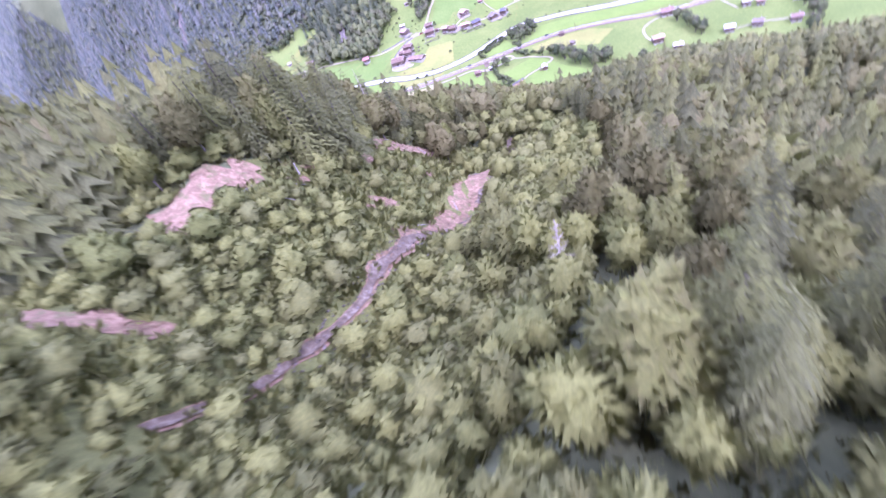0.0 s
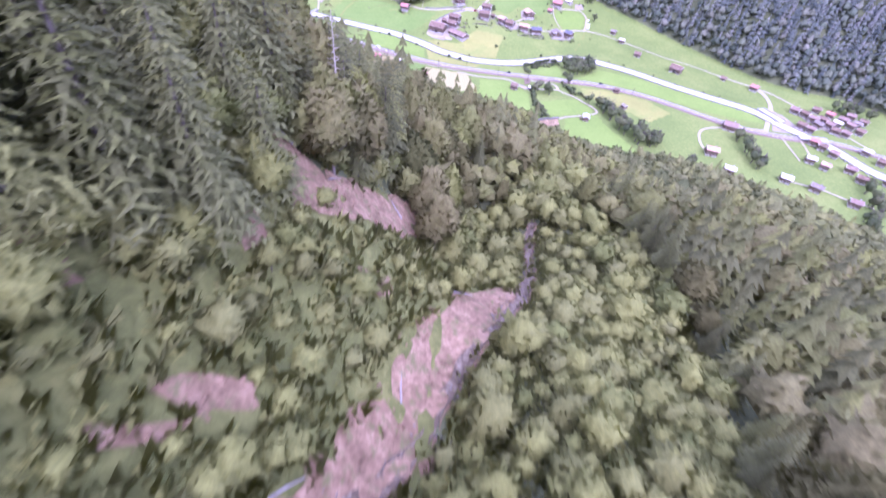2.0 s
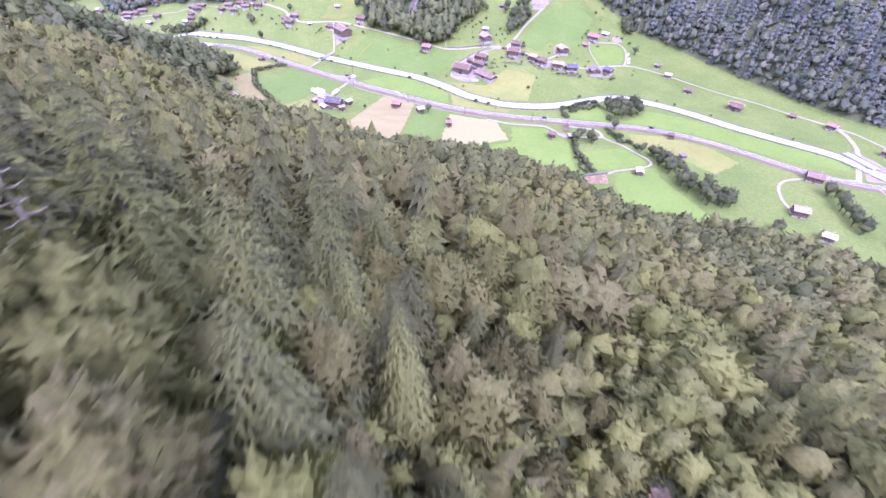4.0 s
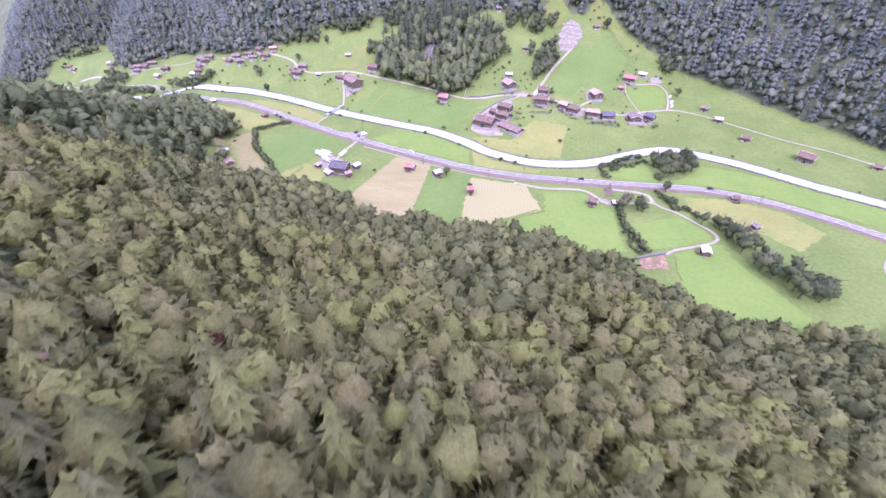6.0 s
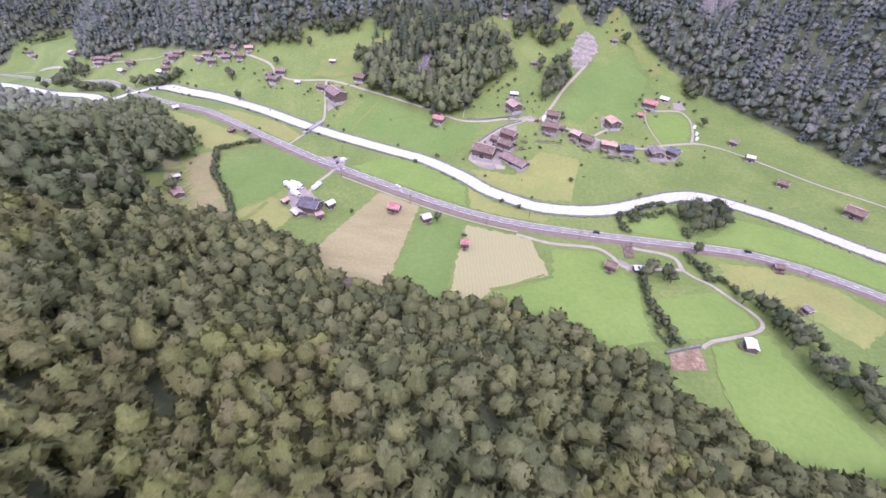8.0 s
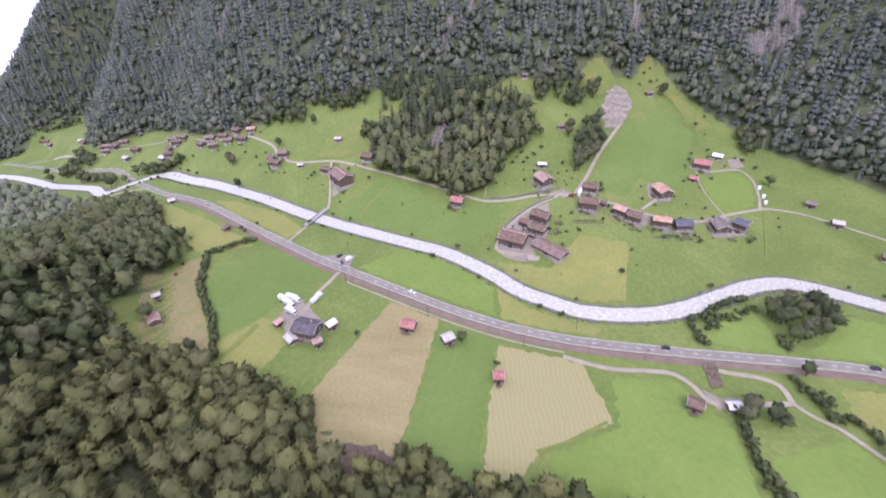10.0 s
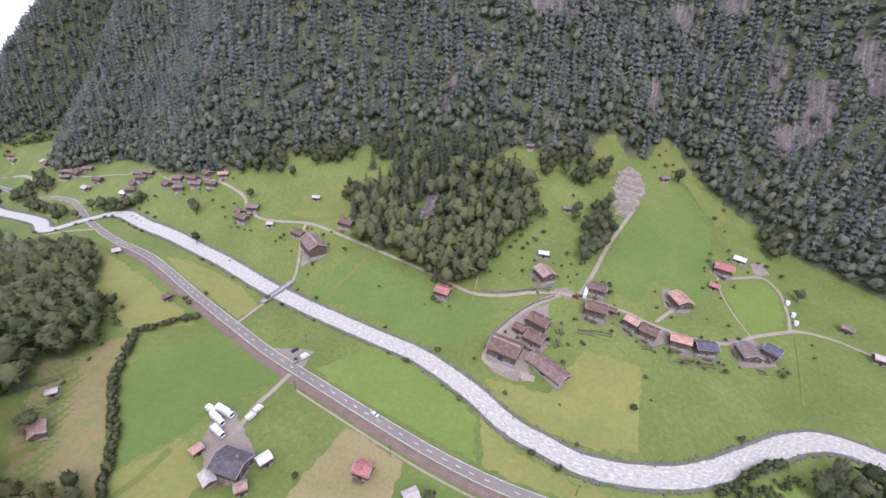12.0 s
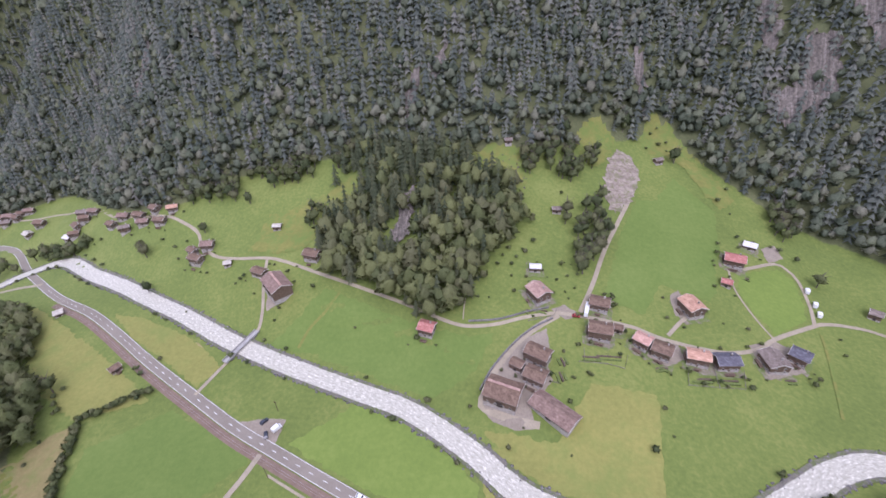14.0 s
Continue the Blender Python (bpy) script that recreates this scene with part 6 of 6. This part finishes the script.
EAST = [
    ("chalet", 255, -250, -11, 10.3, 8.8, 7.0, "orange"), ("chalet", 287, -200, -21, 12.1, 11.4, 7.0, "mauve"), ("big_barn", 272.4, -76.3, -37, 13.4, 11.6, 7.0, "brown"),
    ("hay_hut", 237.2, -44.9, -23, 7.7, 7.1, 5.0, "brown"), ("hay_hut", 225.1, -8, -14, 7.0, 6.5, 5.0, "pale"), ("hay_hut", 322.7, -80.6, -27, 6.3, 6.6, 4.0, "brown"),
    ("chalet", 347.5, -100, -42, 8.4, 8, 6.0, "red"), ("chalet", 368, -146, -40, 8.6, 7.6, 6.0, "mauve"), ("chalet", 375, -152, -50, 8, 7, 6.0, "brown"),
    ("chalet", 379, -161, -35, 8.6, 7.4, 6.0, "mauve"), ("chalet", 378, -172, -60, 8.2, 7, 6.0, "greybrown"), ("chalet", 388.5, -160, -40, 8.8, 7.6, 6.0, "brown"),
    ("chalet", 390, -169.5, -50, 8, 7.4, 6.0, "mauve"), ("chalet", 389, -180.5, -30, 8.6, 7.2, 6.0, "brown"), ("chalet", 399.5, -164, -45, 8.4, 7.4, 6.0, "pale"),
    ("chalet", 410, -154, -40, 8.6, 7.4, 6.0, "mauve"), ("chalet", 393, -138, -35, 8, 7, 6.0, "brown"), ("chalet", 412, -165, -60, 8.2, 7.4, 6.0, "mauve"),
    ("chalet", 414, -176, -45, 8, 7, 6.0, "brown"), ("chalet", 424, -142, -30, 8.4, 7, 6.0, "mauve"), ("chalet", 430, -153, -45, 8, 7, 6.0, "brown"),
    ("chalet", 397, -184, -50, 7.6, 6.8, 6.0, "mauve"), ("chalet", 402, -146, -42, 8, 7, 6.0, "red"), ("chalet", 420, -160, -42, 8, 7, 6.0, "greybrown"),
    ("chalet", 360, -178, -40, 8.4, 7, 6.0, "brown"), ("chalet", 365, -184.5, -40, 7.6, 6.6, 6.0, "mauve"), ("chalet", 356.5, -208.5, -30, 8.2, 7, 6.0, "red"),
    ("chalet", 360, -216, -35, 7.4, 6.6, 6.0, "brown"), ("chalet", 365, -226, -50, 8, 7, 6.0, "mauve"), ("chalet", 338, -241, -19, 8, 7, 6.0, "pale"),
    ("chalet", 346, -249, -40, 7.6, 6.6, 6.0, "salmon"), ("chalet", 366, -249, -30, 8.4, 7.2, 6.0, "mauve"), ("chalet", 368, -262, -35, 8.6, 7.4, 6.0, "brown"),
    ("chalet", 260.8, -275, -25, 8.6, 7.5, 6.0, "pale"), ("chalet", 303, -276.5, -28, 8.7, 7.7, 6.0, "white"), ("chalet", 322, -284, -38, 9, 7.6, 6.0, "greybrown"),
    ("chalet", 343, -298, -25, 8.8, 7.4, 6.0, "mauve"), ("chalet", 398, -215, -40, 7.6, 6.6, 6.0, "pale"), ("chalet", 402, -230, -40, 7.6, 6.6, 6.0, "brown"),
    ("chalet", 389, -262, -35, 8, 7, 6.0, "brown"),
]
TRODDEN = overgrown(mottled("trodden_yard", (0.13, 0.105, 0.07), (0.21, 0.18, 0.135), (0.31, 0.275, 0.225), 0.35, 1.2, 0.4), (0.135, 0.185, 0.05), 0.25, 0.42, 0.56, 0.95)
for row in VILLAGE + WEST + FLOOR + EAST:
    kind, hx, hy, turn, L, W, ridge, roof = row
    if kind != "hay_hut":
        L, W = L * 0.95, W * 0.95
    house(kind, hx, hy, turn, L, W, ridge, roof)
for kind, hx, hy, turn, L, W, ridge, roof in VILLAGE[5:19]:
    m = pose(hx, hy, 0, 0, 0, turn)
    corners = [m @ Vector((a * (L / 2 + 1.6), b * (W / 2 + 2.2), 0)) for a, b in ((-1, -1), (0, -1.1), (1, -1), (1, 1), (0, 0.9), (-1, 1))]
    drape("yard", ragged([(p.x, p.y) for p in corners], 1.2), 0.2, TRODDEN, "trodden brown yard round a house", "yard", 3.0)


# ---- vehicles ----
def paint(name, c):
    return mottled(name, tuple(q * 0.9 for q in c), c, tuple(min(q * 1.06, 0.9) for q in c), 1, 6, 0, 0.3, 0, 0.5)


TYRE = mottled("tyre_rubber", (0.015, 0.015, 0.015), (0.025, 0.025, 0.025), (0.04, 0.04, 0.04), 1, 6, 0)
WHITE_PAINT, DARK_PAINT, RED_PAINT = paint("white_vehicle_paint", (0.78, 0.78, 0.78)), paint("dark_vehicle_paint", (0.03, 0.035, 0.05)), paint("red_vehicle_paint", (0.35, 0.05, 0.05))


def wheels(ob, xs, half, r):
    for x in xs:
        for s in (-1, 1):
            ring = [(r * math.cos(a), r + r * math.sin(a)) for a in np.arange(0, 6.2, 0.63)]
            w = Solid().prism([(x + a, z) for a, z in ring], s * half - 0.11, s * half + 0.11, "y")
            w.put("wheel", TYRE, ob)


def car(x, y, turn, mat, label):
    ob = tagged(new("car"), label, "car")
    side = [(-2.05, 0.35), (2.05, 0.35), (2.1, 0.75), (1.2, 0.92), (-1.9, 0.95), (-2.1, 0.8)]
    Solid().prism(side, -0.86, 0.86, "y").put("body", mat, ob)
    Solid().prism([(1.15, 0.9), (0.45, 1.42), (-1.2, 1.45), (-1.85, 0.93)], -0.76, 0.76, "y").put("cabin", GLASS, ob, "dark car windows")
    Solid().prism([(0.5, 1.40), (0.4, 1.47), (-1.15, 1.5), (-1.25, 1.43)], -0.78, 0.78, "y").put("roof", mat, ob)
    wheels(ob, (-1.3, 1.3), 0.78, 0.32)
    ob.matrix_basis = pose(x, y, h(x, y) + 0.24, 0, 0, turn)


def van(x, y, turn, long, label, name="van", tall=2.5):
    ob = tagged(new(name), label, name.replace("_", " "))
    e = long / 2
    Solid().prism([(-e, 0.45), (e, 0.45), (e + 0.05, 1.1), (e - 0.6, 1.35), (e - 1.1, tall - 0.1), (e - 1.4, tall), (-e, tall)], -1.05, 1.05, "y").put("body", WHITE_PAINT, ob)
    Solid().prism([(e - 0.52, 1.36), (e - 0.98, tall - 0.25), (e - 1.06, tall - 0.28), (e - 0.62, 1.34)], -0.95, 0.95, "y").put("windscreen", GLASS, ob)
    wheels(ob, (-e + 0.9, e - 0.9), 0.95, 0.36)
    ob.matrix_basis = pose(x, y, h(x, y) + 0.24, 0, 0, turn)


def truck(x, y, turn, long):
    ob = tagged(new("truck"), "white box truck parked in the farm yard", "truck", "parked trucks")
    e = long / 2
    Solid().box(-e, e - 2.2, -1.25, 1.25, 1.0, 3.7).put("cargo_box", WHITE_PAINT, ob)
    Solid().box(-e, e - 2.2, -0.5, 0.5, 0.6, 1.0).put("chassis", TYRE, ob)
    Solid().prism([(e - 2.1, 0.5), (e, 0.5), (e, 1.6), (e - 0.35, 2.7), (e - 2.1, 2.8)], -1.15, 1.15, "y").put("cab", WHITE_PAINT, ob)
    Solid().prism([(e + 0.02, 1.62), (e - 0.3, 2.6), (e - 0.4, 2.6), (e - 0.1, 1.62)], -1.0, 1.0, "y").put("windscreen", GLASS, ob)
    wheels(ob, (-e + 1.2, -e + 2.4, e - 1.0), 1.1, 0.48)
    ob.matrix_basis = pose(x, y, h(x, y) + 0.24, 0, 0, turn)


car(91.0, -143.4, 178, DARK_PAINT, "dark car driving on the main road")
car(182.3, -140.4, 2, DARK_PAINT, "dark car driving on the main road")
car(-44.0, -122.8, -18, WHITE_PAINT, "white car driving on the main road")
car(-100.6, -94.9, 60, DARK_PAINT, "dark car parked in the lay-by")
car(-96.3, -101.6, 120, DARK_PAINT, "dark car parked in the lay-by")
van(-92.8, -97.7, 60, 4.6, "white van parked in the lay-by")
for x, y, a in ((186.6, 27, 68), (186.6, 16.5, 66), (185.6, 9, 67)):
    van(x, y, a, 4.6, "white camper van parked beside the lane", "camper_van")
for x, y, a, s in ((-110.3, -140.6, 76, 9.6), (-110.8, -145.1, 68, 8.4), (-106.3, -150.8, 70, 7), (-116.5, -141.6, 76, 5)):
    truck(x, y, a - 90, s)
for x, y, a in ((-97.7, -139.4, 70), (-96.9, -134.7, 70)):
    van(x, y, a, 4.6, "white van parked along the farm drive")
car(47.5, -21.0, -8, RED_PAINT, "red car parked at the village junction")
van(53.6, -16.2, 77, 11.5, "long white coach parked beside a chalet", "coach", 3.0)


# ---- bridge, walls, fences, poles, logs ----
CONCRETE = mottled("grey_concrete", (0.26, 0.25, 0.24), (0.36, 0.35, 0.33), (0.45, 0.43, 0.41), 0.4, 2, 0.2)
for x, y, turn, half, label in ((-137.3, -50.5, 77, 1.6, "narrow pale concrete bridge over the river"), (340, -161, -64, 4.4, "broad pale concrete bridge into the far village"), (362, -199.5, 0, 4.0, "road bridge over the bend of the river")):
    bridge = tagged(new("bridge"), label, "bridge")
    Solid().box(-13, 13, -half, half, 0.35, 0.75).put("deck", CONCRETE, bridge)
    for s in (-1, 1):
        Solid().box(-13, 13, s * half - 0.1, s * half + 0.1, 0.75, 1.6).put("parapet", CONCRETE, bridge)
        Solid().box(s * 9 - 1.2, s * 9 + 1.2, -half - 0.3, half + 0.3, -2, 0.35).put("abutment", STONE, bridge)
    bridge.matrix_basis = pose(x, y, h(x, y) + 0.55, 0, 0, turn)
for pts, tall, label in (([(35, -24), (24, -32), (14, -43), (5.5, -56), (-0.5, -68)], 1.1, "dry stone wall beside the farm road"), ([(116.5, -233), (124, -229), (134.5, -224.5)], 1.4, "stone wall round the gravel pit"),
                         ([(-10, -31), (6, -28), (20, -22), (33, -17)], 0.9, "low stone wall along the village lane")):
    line = smooth_line(pts, 2)
    wall = tagged(new("stone_wall"), label, "wall")
    v, f = [], []
    for k, q in enumerate(line):
        n = (offset_line(line, 0.35)[k] - q)
        z = h(q.x, q.y)
        v += [(q.x + n.x * s, q.y + n.y * s, z + a) for s, a in ((1, -0.5), (1, tall + rng.uniform(-.1, .1)), (-1, tall + rng.uniform(-.1, .1)), (-1, -0.5))]
    for k in range(len(line) - 1):
        f += [(4 * k + a, 4 * k + (a + 1) % 4, 4 * k + 4 + (a + 1) % 4, 4 * k + 4 + a) for a in range(4)]
    mesh_object("masonry", v, f, STONE, wall)


FENCE_WOOD = mottled("grey_fence_wood", (0.16, 0.14, 0.12), (0.25, 0.225, 0.2), (0.34, 0.31, 0.28), 0.5, 3, 0.3)


def fence(pts, label):
    ob = tagged(new("garden_fence"), label, "fence")
    line = [Vector((x0 + (x1 - x0) * k / 4, y0 + (y1 - y0) * k / 4, 0)) for (x0, y0), (x1, y1) in zip(pts, pts[1:]) for k in range(5)]
    for a, b in zip(line, line[1:]):
        if (a - b).length < 0.1:
            continue
        za, zb = h(a.x, a.y), h(b.x, b.y)
        Solid().box(a.x - 0.07, a.x + 0.07, a.y - 0.07, a.y + 0.07, za - 0.3, za + 1.15).put("post", FENCE_WOOD, ob)
        for up in (0.45, 0.95):
            mesh_object("board", [(a.x, a.y, za + up - 0.08), (b.x, b.y, zb + up - 0.08), (b.x, b.y, zb + up + 0.08), (a.x, a.y, za + up + 0.08), (a.x + .05, a.y + .05, za + up - 0.08),
                                  (b.x + .05, b.y + .05, zb + up - 0.08), (b.x + .05, b.y + .05, zb + up + 0.08), (a.x + .05, a.y + .05, za + up + 0.08)],
                        [(0, 1, 2, 3), (7, 6, 5, 4), (3, 2, 6, 7), (0, 4, 5, 1)], FENCE_WOOD, ob)


for pts in ([(98.6, -53), (113, -51.8), (125.4, -50.4)], [(100.6, -42), (98.6, -53)], [(113.4, -41), (113, -51.8)], [(128, -40), (125.4, -50.4)], [(47.4, -48.4), (61, -47.6)], [(61, -47.6), (69.3, -49)], [(71.8, -41.5), (69.3, -49)], [(50.6, -40), (49.8, -48.2)], [(40.6, -49.5), (37.3, -61.6), (32.5, -61.2)], [(22.2, -27.3), (35.8, -22.5), (37.4, -17)]):
    fence(pts, "brown wooden garden fence beside the houses")
BED_SOIL = mottled("garden_soil", (0.06, 0.045, 0.032), (0.11, 0.085, 0.06), (0.17, 0.135, 0.1), 0.8, 3, 0.6)
BED_GREEN = mottled("garden_crop", (0.06, 0.09, 0.025), (0.12, 0.16, 0.045), (0.22, 0.24, 0.1), 0.9, 3, 0.9)


def garden(x, y, turn, rows, long, label):
    """A kitchen garden: planted beds side by side with bare paths."""
    ob = tagged(new("kitchen_garden"), label, "garden")
    for k in range(rows):
        w = rng.uniform(0.8, 1.3)
        y0 = k * 1.9
        Solid().box(-long / 2 + rng.uniform(0, 1), long / 2 - rng.uniform(0, 1.2), y0, y0 + w, -1.0, rng.uniform(0.12, 0.5)).put("bed", BED_SOIL if k % 3 == 1 else BED_GREEN, ob)
    ob.matrix_basis = pose(x, y, h(x, y) + 0.25, 0, 0, turn)


for x, y, turn, rows, long in ((106, -50.6, 5, 5, 11), (119.5, -49, 6, 4, 9), (54, -47, 4, 4, 10), (86.4, -48, 8, 2, 5), (37, -50, -70, 3, 6), (20, -22, -30, 2, 6), (150, 26, -20, 3, 6), (66, -45, 4, 2, 6), (60, -45.5, 4, 3, 8), (36, -58.5, -72, 3, 7), (29, -21.5, -8, 2, 8), (88, -47, -20, 3, 6), (150, -43, 5, 2, 6)):
    garden(x, y, turn, rows, long, "small kitchen garden with green and bare beds")
garden_bushes = [tagged(new("garden_bush", me), "small green garden bush beside a chalet", "bush", "garden bushes") for me in BUSH_MESH]
places = [(-0.2, -14.6), (21.8, -0.5), (11.9, 2.2), (29.9, 8.5), (42.5, -5.7), (96.6, -13.7), (126.9, -11.1), (163.2, -34.6), (14.5, -93.6), (46.7, 15.4), (3.1, 9.5), (47.9, -20.4), (44, -10), (48, -2), (50, 8), (85.7, -80.5), (52.9, -55.5)]
for name, x, y, turn, L, W, ridge, roof in VILLAGE + WEST[:8]:
    m = pose(x, y, 0, 0, 0, turn)
    for a, b in ((-1, -1), (1, -1), (0.2, 1)):
        q = m @ Vector((a * (L / 2 + rng.uniform(1.5, 4.5)), b * (W / 2 + rng.uniform(2, 5)), 0))
        places.append((q.x, q.y))
plant_single(garden_bushes, places, rng, (0.4, 0.95))
LOG_END = mottled("split_firewood", (0.17, 0.12, 0.08), (0.3, 0.225, 0.155), (0.44, 0.35, 0.26), 1.5, 7, 0.5)


def firewood(x, y, turn, long):
    """A stack of split logs, course on course, under a board."""
    ob = tagged(new("firewood_stack"), "stack of split firewood beside a chalet", "firewood")
    v, f = [], []
    for k in range(int(long / 0.32)):
        for c in range(4):
            q = Vector((-long / 2 + 0.32 * k + 0.16 * (c % 2), 0, 0.18 + c * 0.28))
            tube(v, f, [q + Vector((0, -0.5, 0)), q + Vector((0, rng.uniform(0.4, 0.55), 0))], [0.15, 0.15], 5)
    tagged(mesh_object("split_wood", v, f, LOG_END, ob), "split logs", kind="stuff")
    Solid().box(-long / 2 - 0.2, long / 2 + 0.2, -0.65, 0.65, 1.25, 1.32).put("cover_board", TIMBER, ob)
    ob.matrix_basis = pose(x, y, h(x, y) + 0.1, 0, 0, turn)


for name, x, y, turn, L, W, ridge, roof in VILLAGE + WEST[:6] + FLOOR:
    if name in ("chalet", "hay_hut"):
        a = radians(turn)
        d = W / 2 + 1.4
        firewood(x + math.sin(a) * d, y - math.cos(a) * d, turn, 2.2 + (abs(x) % 3))


def pole(x, y, tall):
    ob = tagged(new("utility_pole"), "wooden utility pole with a crossarm", "utility pole", "utility poles")
    v, f = [], []
    tube(v, f, [Vector((0, 0, -0.5)), Vector((0, 0, tall))], [0.16, 0.11], 8)
    mesh_object("post", v, f, TIMBER, ob)
    Solid().box(-0.9, 0.9, -0.07, 0.07, tall - 0.7, tall - 0.5).put("crossarm", TIMBER, ob)
    ob.matrix_basis = pose(x, y, h(x, y), 0, 0, -15)


for x, y in ((22.2, -153.4), (48.5, -137.7), (109.0, -158.1), (-97.0, -88), (-30, -141), (-86, -120), (80, -152.5), (150, -149.6), (210, -156)):
    pole(x, y, 7.5)
LOG_WOOD = mottled("grey_log", (0.2, 0.17, 0.155), (0.3, 0.265, 0.25), (0.42, 0.385, 0.37), 0.8, 4, 0.4)
for k, (x, y, a, s) in enumerate(((29.9, -577.2, 40, 6), (29.1, -569, 110, 7), (29.6, -583.0, 15, 5), (49.5, -572.3, 60, 5), (29.2, -537, 20, 7), (36.2, -533.3, 150, 5), (42.9, -533.4, 80, 4), (52, -590, 30, 6), (24, -584, 70, 6),
                                  (50, -523, 130, 4), (64, -532, 20, 4), (57, -556, 100, 4), (23, -596, 10, 6), (33, -534.6, 60, 4))):
    ob = tagged(new("fallen_log"), "bleached fallen trunk lying on bare soil", "log", "fallen logs")
    v, f = [], []
    tube(v, f, [Vector((-s / 2, 0, 0)), Vector((0, 0.1, 0.05)), Vector((s / 2, 0, 0))], [0.15, 0.12, 0.05], 7)
    mesh_object("stem", v, f, LOG_WOOD, ob)
    slope = math.degrees(math.atan2(h(x + math.cos(radians(a)), y + math.sin(radians(a))) - h(x, y), 1))
    ob.matrix_basis = pose(x, y, h(x, y) + 0.75, 0, 0, a) @ pose(0, 0, 0, 0, -slope, 0)
